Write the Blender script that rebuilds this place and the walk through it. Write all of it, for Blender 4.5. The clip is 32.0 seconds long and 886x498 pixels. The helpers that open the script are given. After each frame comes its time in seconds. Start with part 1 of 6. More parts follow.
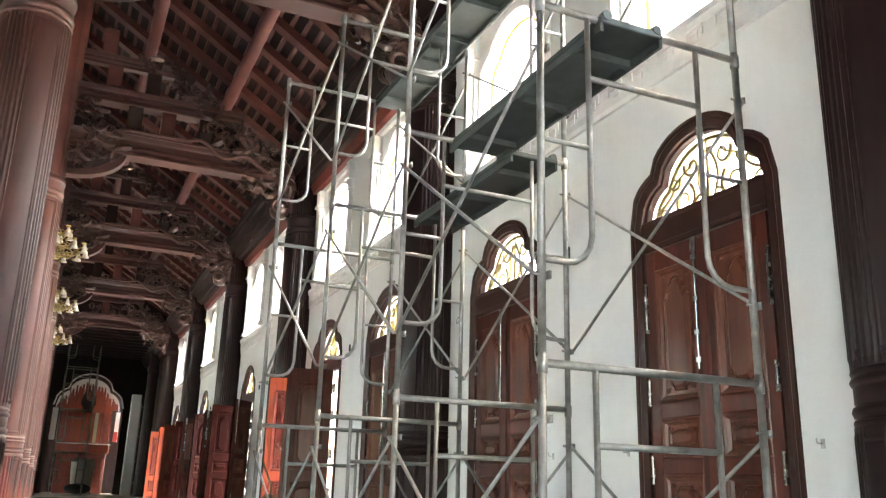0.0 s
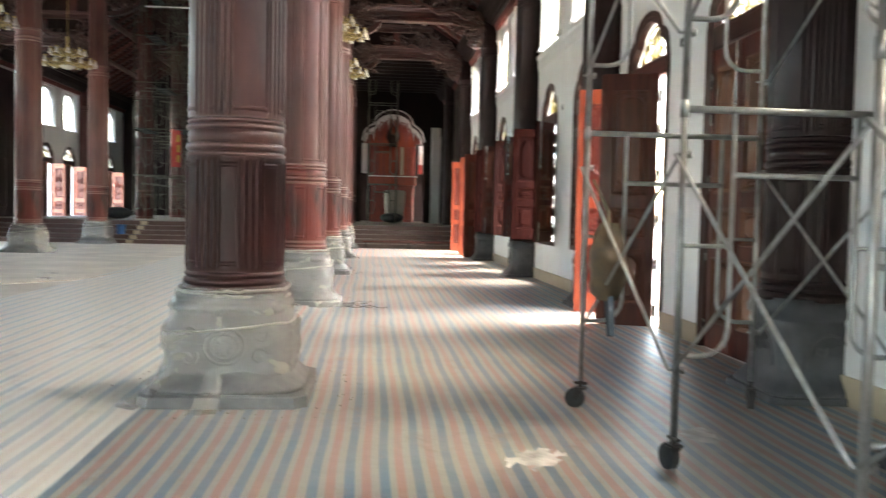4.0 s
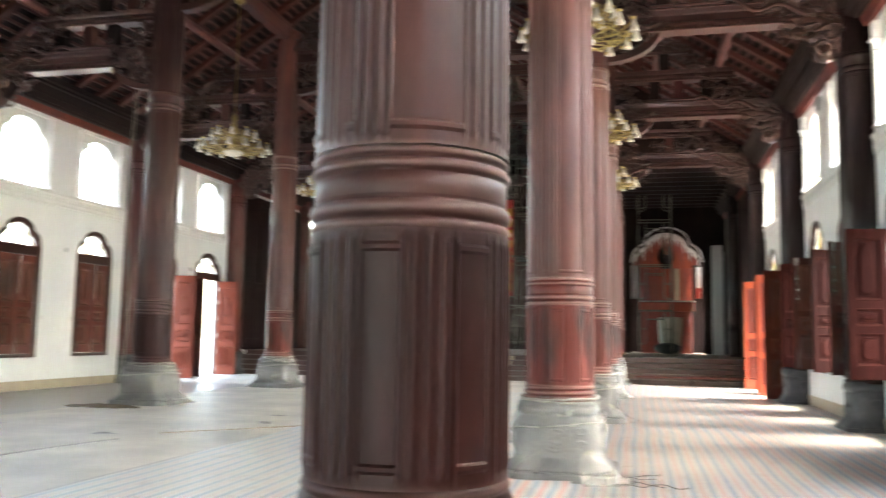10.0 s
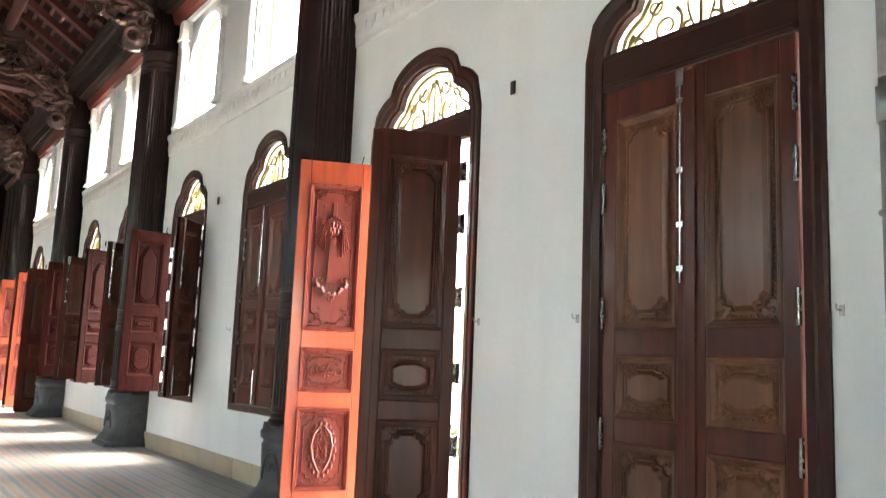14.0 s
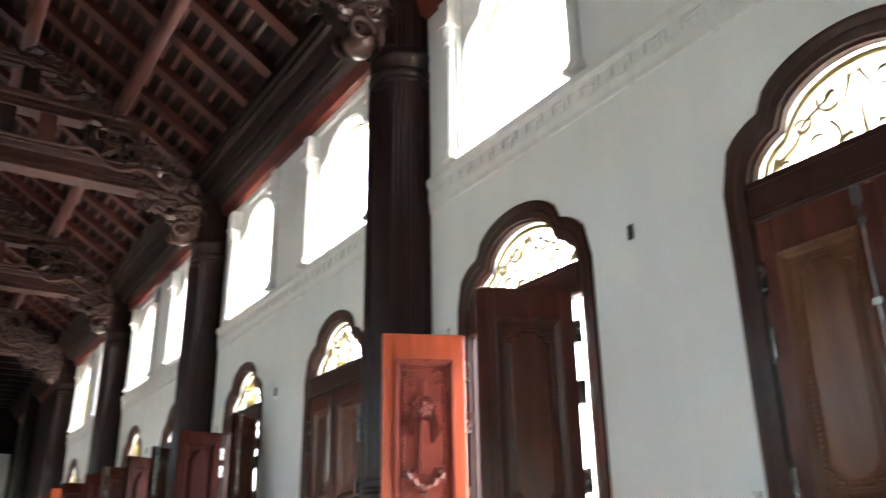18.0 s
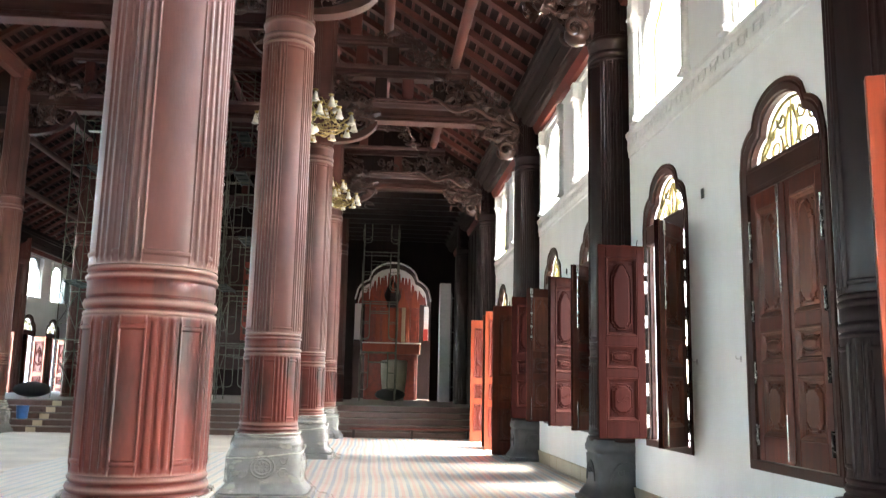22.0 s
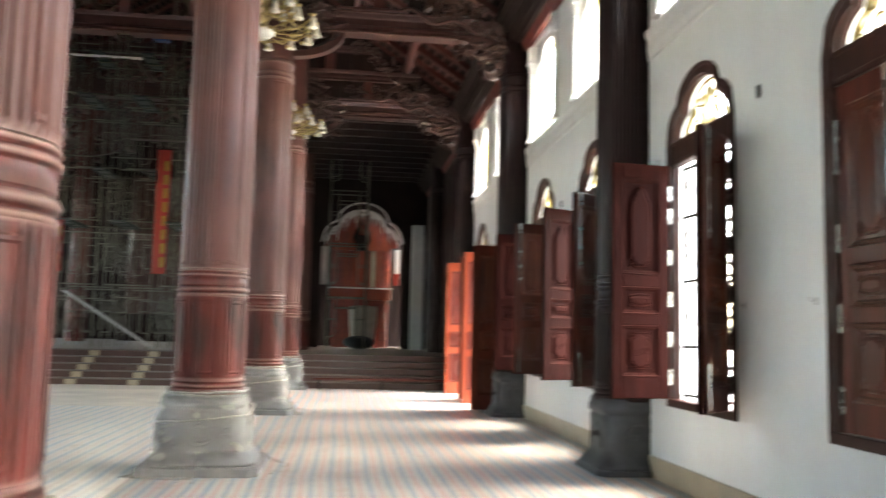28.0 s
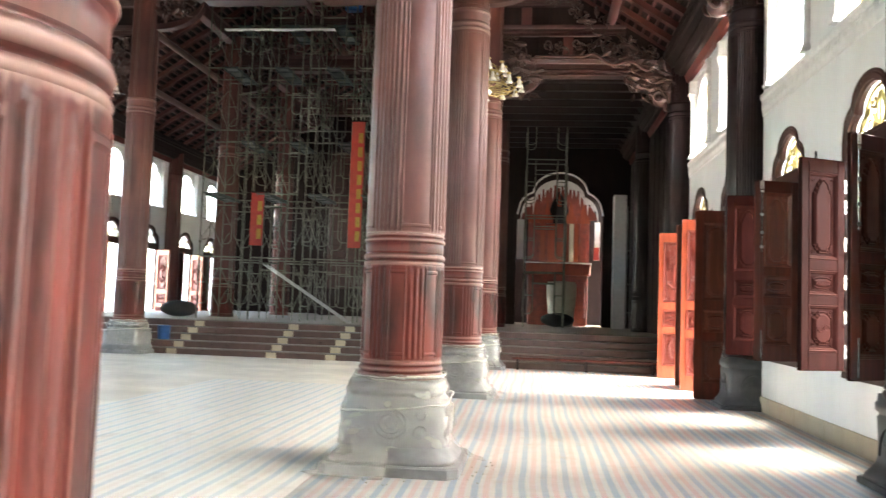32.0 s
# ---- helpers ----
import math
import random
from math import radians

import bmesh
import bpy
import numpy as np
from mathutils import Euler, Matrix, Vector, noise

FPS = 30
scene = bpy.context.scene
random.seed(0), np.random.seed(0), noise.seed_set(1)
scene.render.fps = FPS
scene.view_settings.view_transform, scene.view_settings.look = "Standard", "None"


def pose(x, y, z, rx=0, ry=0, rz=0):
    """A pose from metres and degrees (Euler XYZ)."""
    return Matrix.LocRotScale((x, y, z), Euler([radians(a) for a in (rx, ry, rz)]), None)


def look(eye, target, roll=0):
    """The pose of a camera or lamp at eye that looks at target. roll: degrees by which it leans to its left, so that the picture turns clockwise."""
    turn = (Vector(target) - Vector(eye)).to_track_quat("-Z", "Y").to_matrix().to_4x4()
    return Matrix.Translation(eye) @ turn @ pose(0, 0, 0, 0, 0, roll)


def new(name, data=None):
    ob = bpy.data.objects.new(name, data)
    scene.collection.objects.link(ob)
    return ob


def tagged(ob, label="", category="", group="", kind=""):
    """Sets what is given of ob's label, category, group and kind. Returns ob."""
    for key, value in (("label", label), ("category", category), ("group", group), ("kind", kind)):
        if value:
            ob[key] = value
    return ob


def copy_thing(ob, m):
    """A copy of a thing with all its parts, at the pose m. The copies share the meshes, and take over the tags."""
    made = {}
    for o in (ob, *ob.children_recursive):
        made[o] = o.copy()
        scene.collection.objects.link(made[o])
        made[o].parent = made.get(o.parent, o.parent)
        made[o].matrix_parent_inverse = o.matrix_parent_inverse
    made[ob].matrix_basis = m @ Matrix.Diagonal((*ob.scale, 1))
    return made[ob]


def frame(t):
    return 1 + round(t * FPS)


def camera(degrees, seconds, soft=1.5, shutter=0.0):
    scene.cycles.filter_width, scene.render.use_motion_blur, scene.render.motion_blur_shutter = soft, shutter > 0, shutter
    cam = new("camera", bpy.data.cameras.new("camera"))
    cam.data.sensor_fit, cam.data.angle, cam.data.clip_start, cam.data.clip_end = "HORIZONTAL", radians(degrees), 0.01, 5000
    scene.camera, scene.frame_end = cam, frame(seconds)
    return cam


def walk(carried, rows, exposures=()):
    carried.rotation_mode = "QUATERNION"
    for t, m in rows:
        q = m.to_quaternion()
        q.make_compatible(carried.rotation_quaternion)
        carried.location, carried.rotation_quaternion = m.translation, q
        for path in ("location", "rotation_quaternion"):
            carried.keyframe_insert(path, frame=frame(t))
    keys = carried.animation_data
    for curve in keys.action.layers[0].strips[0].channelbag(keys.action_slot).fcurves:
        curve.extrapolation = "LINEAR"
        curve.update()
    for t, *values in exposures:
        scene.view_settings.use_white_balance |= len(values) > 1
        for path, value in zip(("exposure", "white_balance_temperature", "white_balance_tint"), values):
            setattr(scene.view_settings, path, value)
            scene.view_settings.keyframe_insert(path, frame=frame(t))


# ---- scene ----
cam = camera(55.97, 32.0, soft=1.2, shutter=0.45)
PATH = [
    (0, (-0.598, -7.982, 1.496), (0.189, -6.230, 2.053), 1.6),
    (0.5, (-0.545, -7.748, 1.497), (0.268, -5.992, 2.002), 1.6),
    (1, (-0.517, -7.458, 1.501), (0.289, -5.664, 1.862), 2.1),
    (1.5, (-0.520, -7.187, 1.487), (0.234, -5.337, 1.592), 2.8),
    (2, (-0.517, -6.885, 1.438), (0.147, -5.001, 1.332), 2.3),
    (2.5, (-0.459, -6.590, 1.423), (0.152, -4.691, 1.282), 2.2),
    (4.5, (-0.282, -5.173, 1.481), (-0.393, -3.177, 1.426), 1.3),
    (5, (-0.241, -4.850, 1.475), (-0.706, -2.905, 1.465), 1.5),
    (5.5, (-0.289, -4.593, 1.451), (-1.094, -2.763, 1.497), 0.5),
    (6, (-0.339, -4.322, 1.448), (-1.349, -2.601, 1.578), -0.4),
    (6.5, (-0.341, -4.052, 1.456), (-1.457, -2.404, 1.657), -1.0),
    (7, (-0.348, -3.767, 1.459), (-1.576, -2.203, 1.673), -0.2),
    (7.5, (-0.392, -3.438, 1.455), (-1.723, -1.960, 1.660), 0.2),
    (8, (-0.429, -3.195, 1.461), (-1.782, -1.738, 1.679), -0.4),
    (8.5, (-0.471, -2.911, 1.482), (-1.770, -1.410, 1.727), 0.2),
    (9, (-0.516, -2.574, 1.502), (-1.626, -0.928, 1.744), 1.2),
    (9.5, (-0.521, -2.204, 1.500), (-1.322, -0.385, 1.737), 1.0),
    (10, (-0.540, -1.867, 1.489), (-0.992, 0.070, 1.698), 0.9),
    (10.5, (-0.515, -1.599, 1.455), (-0.591, 0.388, 1.665), 1.8),
    (11, (-0.516, -1.388, 1.449), (-0.212, 0.581, 1.621), 2.2),
    (11.5, (-0.519, -1.176, 1.441), (0.025, 0.744, 1.571), 1.9),
    (12, (-0.488, -0.994, 1.438), (0.187, 0.887, 1.527), 1.0),
    (12.5, (-0.427, -0.782, 1.461), (0.405, 1.032, 1.595), 1.7),
    (13, (-0.426, -0.605, 1.463), (0.551, 1.133, 1.624), 3.3),
    (13.5, (-0.502, -0.370, 1.463), (0.600, 1.287, 1.660), 2.5),
    (14, (-0.508, -0.227, 1.471), (0.626, 1.397, 1.747), 2.3),
    (14.5, (-0.510, -0.116, 1.444), (0.616, 1.478, 1.878), 3.3),
    (15, (-0.511, 0.009, 1.434), (0.578, 1.555, 2.085), 4.3),
    (15.5, (-0.539, 0.116, 1.443), (0.522, 1.615, 2.235), 5.1),
    (17.5, (-0.512, 0.640, 1.488), (0.648, 2.088, 2.234), 0.8),
    (18, (-0.530, 0.839, 1.484), (0.488, 2.405, 2.197), -0.9),
    (18.5, (-0.508, 0.990, 1.487), (0.300, 2.700, 2.138), -1.5),
    (19, (-0.403, 1.100, 1.506), (0.214, 2.909, 2.095), -1.4),
    (19.5, (-0.342, 1.397, 1.507), (0.115, 3.261, 2.069), -0.5),
    (20, (-0.248, 1.691, 1.496), (0.106, 3.577, 2.061), -0.3),
    (20.5, (-0.257, 1.877, 1.491), (0.070, 3.775, 2.031), -0.4),
    (21, (-0.165, 2.122, 1.505), (0.088, 4.043, 2.001), -1.1),
    (21.5, (-0.145, 2.291, 1.495), (0.037, 4.237, 1.920), 0.1),
    (22, (-0.061, 2.444, 1.500), (0.103, 4.411, 1.825), 1.2),
    (22.5, (-0.049, 2.632, 1.485), (0.321, 4.577, 1.767), 1.9),
    (23, (-0.022, 2.780, 1.467), (0.569, 4.672, 1.732), 3.0),
    (23.5, (-0.013, 2.943, 1.469), (0.713, 4.793, 1.690), 3.3),
    (24, (-0.109, 3.133, 1.466), (0.794, 4.908, 1.650), 2.3),
    (24.5, (-0.129, 3.333, 1.446), (0.933, 5.020, 1.614), 1.6),
    (26.5, (-0.013, 4.057, 1.467), (0.811, 5.865, 1.695), 2.8),
    (27, (0.004, 4.247, 1.473), (0.779, 6.075, 1.709), 2.1),
    (27.5, (0.062, 4.423, 1.486), (0.646, 6.319, 1.738), 1.3),
    (28, (0.013, 4.498, 1.511), (0.253, 6.473, 1.714), 1.4),
    (28.5, (-0.096, 4.625, 1.502), (-0.235, 6.614, 1.661), 0.5),
    (29, (-0.202, 4.772, 1.497), (-0.718, 6.698, 1.644), 0.3),
    (29.5, (-0.247, 4.969, 1.468), (-1.105, 6.772, 1.580), 0.5),
    (30, (-0.225, 5.173, 1.461), (-1.219, 6.906, 1.539), 0.7),
    (30.5, (-0.282, 5.407, 1.468), (-1.101, 7.229, 1.559), -0.9),
    (31, (-0.261, 5.657, 1.464), (-0.811, 7.573, 1.630), -1.2),
    (31.5, (-0.228, 5.903, 1.479), (-0.589, 7.865, 1.640), 0.8),
    (32, (-0.178, 6.144, 1.498), (-0.392, 8.128, 1.633), 2.0),
]
FIRST, DAWN, COOL, SOFT, WARM = (8000, 10.5), (7850, 8.5), (7450, 8), (7350, 7), (7800, 7)
walk(cam, [(t, look(eye, target, roll)) for t, eye, target, roll in PATH],
     exposures=[(0, 5.82, *FIRST), (1, 5.74, *FIRST), (2, 5.54, *FIRST), (5, 5.58, *DAWN), (6, 5.78, *DAWN), (8, 5.9, *DAWN), (11, 5.85, *DAWN), (12, 5.78, *DAWN), (13, 5.82, *DAWN), (14, 5.86, *DAWN), (15, 5.68, *COOL), (18, 5.38, *COOL),
                (20, 5.86, *COOL), (21, 5.82, *COOL), (22, 5.92, *COOL), (24, 5.64, *SOFT), (26.5, 5.46, *SOFT), (28, 5.52, *WARM), (29, 5.66, *WARM), (30, 5.53, *WARM), (31, 5.72, *WARM), (32, 6.07, *WARM)])

# ---- world and sun ----
world = bpy.data.worlds.new("world")
scene.world = world
world.use_nodes = True
wn = world.node_tree.nodes
sky = wn.new("ShaderNodeTexSky")
sky.sky_type, sky.sun_disc = "NISHITA", False
sky.sun_elevation, sky.sun_rotation = radians(62), radians(80)
sky.air_density, sky.dust_density, sky.ozone_density = 1.0, 3.0, 0.6
wn["Background"].inputs["Strength"].default_value = 0.15
world.node_tree.links.new(sky.outputs[0], wn["Background"].inputs["Color"])
sun = new("sun", bpy.data.lights.new("sun", "SUN"))
sun.data.energy, sun.data.angle, sun.data.color = 0.15, radians(16), (1.0, 0.96, 0.9)
sun.matrix_world = look((13, 4, 24), (0, 2, 0))

# ---- plan ----
XR, XL = 3.5, -15.40          # inner faces of the side walls
RX, LX = -1.385, -10.48       # column rows
MID = (RX + LX) / 2
BAY, COL0 = 6.386, 1.20      # bay length, column line at the near doors
LINES = [COL0 + BAY * k for k in range(-2, 5)]
STEP_Y = 27.0
Y0, Y1 = -13.6, 47.0
WALL_TOP = 7.05
THICK = 0.34
D2Y, PAIR = 5.915, 2.96
EAVE_Z, SLOPE = 7.55, 0.64


def roof_z(x):
    """Underside of the rafters at x."""
    return EAVE_Z + (min(XR - x, x - XL)) * SLOPE


# ---- materials ----
def material(name, base, rough=0.5, metal=0.0, second=None, scale=3.0, grain=None, bump=0.0, bump_scale=40.0, coat=0.0, spec=0.5, stain=0.25, wear=None, vary=0.0, span=(0.3, 0.72), gloss=0.12):
    m = bpy.data.materials.new(name)
    m.use_nodes = True
    nodes, link = m.node_tree.nodes, m.node_tree.links.new
    p = nodes["Principled BSDF"]
    p.inputs["Roughness"].default_value, p.inputs["Metallic"].default_value = rough, metal
    p.inputs["Coat Weight"].default_value, p.inputs["Coat Roughness"].default_value = coat, gloss
    p.inputs["Specular IOR Level"].default_value = spec
    co = nodes.new("ShaderNodeTexCoord")
    mp = nodes.new("ShaderNodeMapping")
    link(co.outputs["Object"], mp.inputs["Vector"])
    if grain:
        mp.inputs["Scale"].default_value = grain
    n1 = nodes.new("ShaderNodeTexNoise")
    n1.inputs["Scale"].default_value, n1.inputs["Detail"].default_value, n1.inputs["Roughness"].default_value = scale, 6, 0.62
    link(mp.outputs[0], n1.inputs["Vector"])
    ramp = nodes.new("ShaderNodeValToRGB")
    ramp.color_ramp.elements[0].position, ramp.color_ramp.elements[1].position = span
    b2 = second or tuple(c * 0.62 for c in base)
    ramp.color_ramp.elements[0].color, ramp.color_ramp.elements[1].color = (*b2, 1), (*base, 1)
    link(n1.outputs[0], ramp.inputs[0])
    n2 = nodes.new("ShaderNodeTexNoise")
    n2.inputs["Scale"].default_value, n2.inputs["Detail"].default_value = 0.9, 4
    link(co.outputs["Object"], n2.inputs["Vector"])
    mix = nodes.new("ShaderNodeMix")
    mix.data_type, mix.blend_type = "RGBA", "MULTIPLY"
    mix.inputs[0].default_value = stain
    link(ramp.outputs[0], mix.inputs[6])
    link(n2.outputs[0], mix.inputs[7])
    gain = nodes.new("ShaderNodeHueSaturation")
    gain.inputs["Value"].default_value = 1 + stain * 0.45
    if vary:
        info, vr = nodes.new("ShaderNodeObjectInfo"), nodes.new("ShaderNodeMapRange")
        vr.inputs[3].default_value, vr.inputs[4].default_value = (1 - vary) * (1 + stain * 0.45), (1 + vary) * (1 + stain * 0.45)
        link(info.outputs["Random"], vr.inputs[0])
        link(vr.outputs[0], gain.inputs["Value"])
    link(mix.outputs[2], gain.inputs["Color"])
    if wear:
        geo, wr, wm = nodes.new("ShaderNodeNewGeometry"), nodes.new("ShaderNodeMapRange"), nodes.new("ShaderNodeMix")
        wr.inputs[1].default_value, wr.inputs[2].default_value, wr.inputs[4].default_value = 0.53, 0.595, 0.7
        wm.data_type = "RGBA"
        wm.inputs[7].default_value = (*wear, 1)
        link(geo.outputs["Pointiness"], wr.inputs[0])
        link(wr.outputs[0], wm.inputs[0])
        link(gain.outputs[0], wm.inputs[6])
        link(wm.outputs[2], p.inputs["Base Color"])
    else:
        link(gain.outputs[0], p.inputs["Base Color"])
    rr = nodes.new("ShaderNodeMapRange")
    rr.inputs[3].default_value, rr.inputs[4].default_value = max(0.02, rough - 0.1), min(1, rough + 0.12)
    link(n1.outputs[0], rr.inputs[0])
    link(rr.outputs[0], p.inputs["Roughness"])
    if bump:
        n3 = nodes.new("ShaderNodeTexNoise")
        n3.inputs["Scale"].default_value, n3.inputs["Detail"].default_value = bump_scale, 4
        link(mp.outputs[0], n3.inputs["Vector"])
        b = nodes.new("ShaderNodeBump")
        b.inputs["Strength"].default_value, b.inputs["Distance"].default_value = bump, 0.01
        link(n3.outputs[0], b.inputs["Height"])
        link(b.outputs[0], p.inputs["Normal"])
    return m


M_WALL = material("wall_paint", (0.835, 0.85, 0.83), 0.7, second=(0.765, 0.78, 0.765), scale=1.2, grain=(1.6, 1.6, 0.16), bump=0.15, bump_scale=25, stain=0.12)
M_TRIMW = material("white_plaster", (0.82, 0.82, 0.80), 0.6, second=(0.7, 0.7, 0.68), scale=8, bump=0.1, stain=0.1)
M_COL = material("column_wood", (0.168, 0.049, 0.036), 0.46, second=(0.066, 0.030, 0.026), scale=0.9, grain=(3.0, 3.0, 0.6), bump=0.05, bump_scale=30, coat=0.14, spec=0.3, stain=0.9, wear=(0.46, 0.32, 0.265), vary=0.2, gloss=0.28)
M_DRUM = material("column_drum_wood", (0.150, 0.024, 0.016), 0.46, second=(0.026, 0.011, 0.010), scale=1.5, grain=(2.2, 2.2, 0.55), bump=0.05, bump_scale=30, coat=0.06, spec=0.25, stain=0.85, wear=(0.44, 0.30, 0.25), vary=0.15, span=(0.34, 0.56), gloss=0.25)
# darker copies of the column woods; the drum's floor-level shade is in its colour
M_COLN = material("darker_column_wood", (0.085, 0.027, 0.020), 0.44, second=(0.025, 0.010, 0.009), scale=1.1, grain=(3.2, 3.2, 0.45), bump=0.06, bump_scale=30, coat=0.10, spec=0.3, stain=0.9, wear=(0.20, 0.13, 0.115), vary=0.3, gloss=0.28)
M_DRUMN = material("shaded_drum_wood", (0.060, 0.0145, 0.012), 0.42, second=(0.020, 0.008, 0.007), scale=1.4, grain=(2.6, 2.6, 0.5), bump=0.05, bump_scale=30, coat=0.0, spec=0.2, stain=0.8, wear=(0.13, 0.075, 0.065), vary=0.2)
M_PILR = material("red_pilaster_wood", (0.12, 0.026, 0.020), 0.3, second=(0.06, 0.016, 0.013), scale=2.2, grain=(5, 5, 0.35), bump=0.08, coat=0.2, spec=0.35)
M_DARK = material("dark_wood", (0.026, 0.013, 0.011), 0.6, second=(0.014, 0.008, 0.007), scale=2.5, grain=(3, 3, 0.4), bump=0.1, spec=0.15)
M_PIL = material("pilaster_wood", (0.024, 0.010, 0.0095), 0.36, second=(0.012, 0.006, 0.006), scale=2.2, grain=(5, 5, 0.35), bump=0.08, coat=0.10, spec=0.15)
M_ROOF = material("roof_timber", (0.105, 0.026, 0.019), 0.5, second=(0.052, 0.014, 0.011), scale=2.0, grain=(1, 1, 1), bump=0.12)
M_BEAM = material("beam_wood", (0.070, 0.023, 0.018), 0.38, second=(0.035, 0.012, 0.010), scale=2.0, grain=(0.5, 4, 4), bump=0.12, coat=0.2)
M_CARVE = material("carved_wood", (0.075, 0.030, 0.022), 0.33, second=(0.030, 0.012, 0.009), scale=9, bump=0.25, bump_scale=30, coat=0.2)
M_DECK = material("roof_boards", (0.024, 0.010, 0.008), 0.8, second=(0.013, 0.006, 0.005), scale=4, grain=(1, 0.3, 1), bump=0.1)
M_DOOR = material("door_wood", (0.145, 0.032, 0.019), 0.42, second=(0.060, 0.014, 0.009), scale=1.6, grain=(6, 6, 0.45), bump=0.02, bump_scale=22, coat=0.30, spec=0.12, stain=0.6, vary=0.18, gloss=0.25)
M_DPANEL = material("door_panel_wood", (0.175, 0.052, 0.029), 0.42, second=(0.068, 0.020, 0.013), scale=1.4, grain=(5, 5, 0.5), bump=0.02, bump_scale=22, coat=0.42, spec=0.12, stain=0.6, vary=0.25, gloss=0.22)
# yellowish grain, plus a lighter base that paints in the closed door's sheen
M_DPANELY = material("honey_brown_sheen_panel_wood", (0.205, 0.080, 0.040), 0.42, second=(0.095, 0.034, 0.018), scale=1.4, grain=(5, 5, 0.5), bump=0.02, bump_scale=22, coat=0.42, spec=0.12, stain=0.6, vary=0.25, gloss=0.22)
M_CASE = material("casing_wood", (0.056, 0.018, 0.012), 0.4, second=(0.034, 0.011, 0.008), scale=1.6, grain=(5, 5, 0.5), bump=0.05, coat=0.05, spec=0.18, stain=0.5)
M_DOORX = material("door_red_stain", (0.36, 0.072, 0.030), 0.33, second=(0.23, 0.040, 0.019), scale=2.0, grain=(6, 6, 0.6), bump=0.05, coat=0.25, spec=0.35)
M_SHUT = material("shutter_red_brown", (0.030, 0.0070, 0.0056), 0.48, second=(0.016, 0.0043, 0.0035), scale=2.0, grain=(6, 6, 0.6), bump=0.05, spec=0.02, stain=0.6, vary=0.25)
M_LIP = material("beam_lip_wood", (0.085, 0.033, 0.026), 0.5, second=(0.05, 0.02, 0.016), scale=2.0, grain=(0.5, 4, 4), bump=0.1, coat=0.04)
M_ALTAR = material("altar_dark_red", (0.30, 0.050, 0.030), 0.35, second=(0.13, 0.024, 0.016), scale=5, bump=0.2)
M_DOORL = material("door_brown_red_stain", (0.20, 0.040, 0.022), 0.4, second=(0.11, 0.024, 0.014), scale=2.0, grain=(6, 6, 0.6), bump=0.08, spec=0.15)
M_PANELX = material("door_red_panel", (0.150, 0.031, 0.022), 0.28, second=(0.105, 0.020, 0.014), scale=2.0, grain=(6, 6, 0.6), bump=0.04, coat=0.14, spec=0.2, gloss=0.3)
M_TRIMR = material("red_trim", (0.19, 0.030, 0.017), 0.5, second=(0.11, 0.018, 0.011), scale=3)
M_HINGE = material("dark_polished_steel", (0.22, 0.21, 0.20), 0.25, metal=1.0, scale=20)
M_TREAD = material("dusty_tread", (0.19, 0.16, 0.135), 0.5, second=(0.11, 0.09, 0.08), scale=4)
M_LINEN = material("grey_cover", (0.52, 0.49, 0.40), 0.6, second=(0.40, 0.37, 0.30), scale=4, bump=0.3, bump_scale=8)
M_ALU = material("aluminium", (0.6, 0.6, 0.58), 0.35, metal=0.8, scale=20)
M_STEELBLUE = material("blue_grey_cloth", (0.08, 0.11, 0.14), 0.9, scale=12, bump=0.2)
M_BLUE = material("blue_plastic", (0.04, 0.14, 0.36), 0.35, scale=4)
M_GRIT = material("grit", (0.16, 0.12, 0.08), 0.9, second=(0.08, 0.06, 0.045), scale=30)
M_STONE = material("dark_stone", (0.080, 0.084, 0.09), 0.5, second=(0.04, 0.043, 0.046), scale=5, bump=0.3, bump_scale=18)
M_PLINTH = material("grey_stone", (0.175, 0.172, 0.163), 0.6, second=(0.080, 0.080, 0.080), scale=4, bump=0.3, bump_scale=18)
M_BASE = material("beige_tile", (0.50, 0.42, 0.29), 0.4, second=(0.40, 0.33, 0.23), scale=3, bump=0.05)
M_STEEL = material("galvanised_steel", (0.42, 0.43, 0.42), 0.42, metal=0.75, second=(0.24, 0.24, 0.225), scale=14, bump=0.15, bump_scale=60, stain=0.5)
# darker greenish copy of the steel; the dim altar light is in its colour
M_STEELD = material("dim_altar_steel", (0.25, 0.26, 0.205), 0.6, metal=0.3, second=(0.11, 0.11, 0.085), scale=10, bump=0.15, bump_scale=60, stain=0.5)
M_PLANK = material("scaffold_plank", (0.10, 0.125, 0.12), 0.55, metal=0.4, second=(0.06, 0.075, 0.075), scale=6, bump=0.1)
M_RUBBER = material("black_rubber", (0.03, 0.03, 0.03), 0.6, scale=10)
M_CHROME = material("chrome", (0.7, 0.7, 0.7), 0.2, metal=1.0, scale=20, stain=0.1)
M_BRASS = material("gilded_brass", (0.52, 0.41, 0.19), 0.36, metal=1.0, second=(0.32, 0.24, 0.10), scale=9)
M_MILK = material("milk_glass", (0.8, 0.77, 0.68), 0.25, scale=6, stain=0.05)
M_STEP = material("step_stone", (0.095, 0.046, 0.038), 0.3, second=(0.055, 0.028, 0.024), scale=6, bump=0.05, coat=0.15)
M_CONC = material("concrete", (0.42, 0.41, 0.39), 0.8, second=(0.3, 0.29, 0.28), scale=3, bump=0.3)
M_RED = material("red_lacquer", (0.40, 0.035, 0.022), 0.35, second=(0.28, 0.022, 0.016), scale=4)
M_GOLD = material("gold_leaf", (0.42, 0.29, 0.06), 0.38, metal=0.5, second=(0.26, 0.17, 0.035), scale=12)
M_GRILLE = material("olive_gold_iron", (0.30, 0.23, 0.06), 0.4, metal=0.2, second=(0.16, 0.12, 0.035), scale=12)
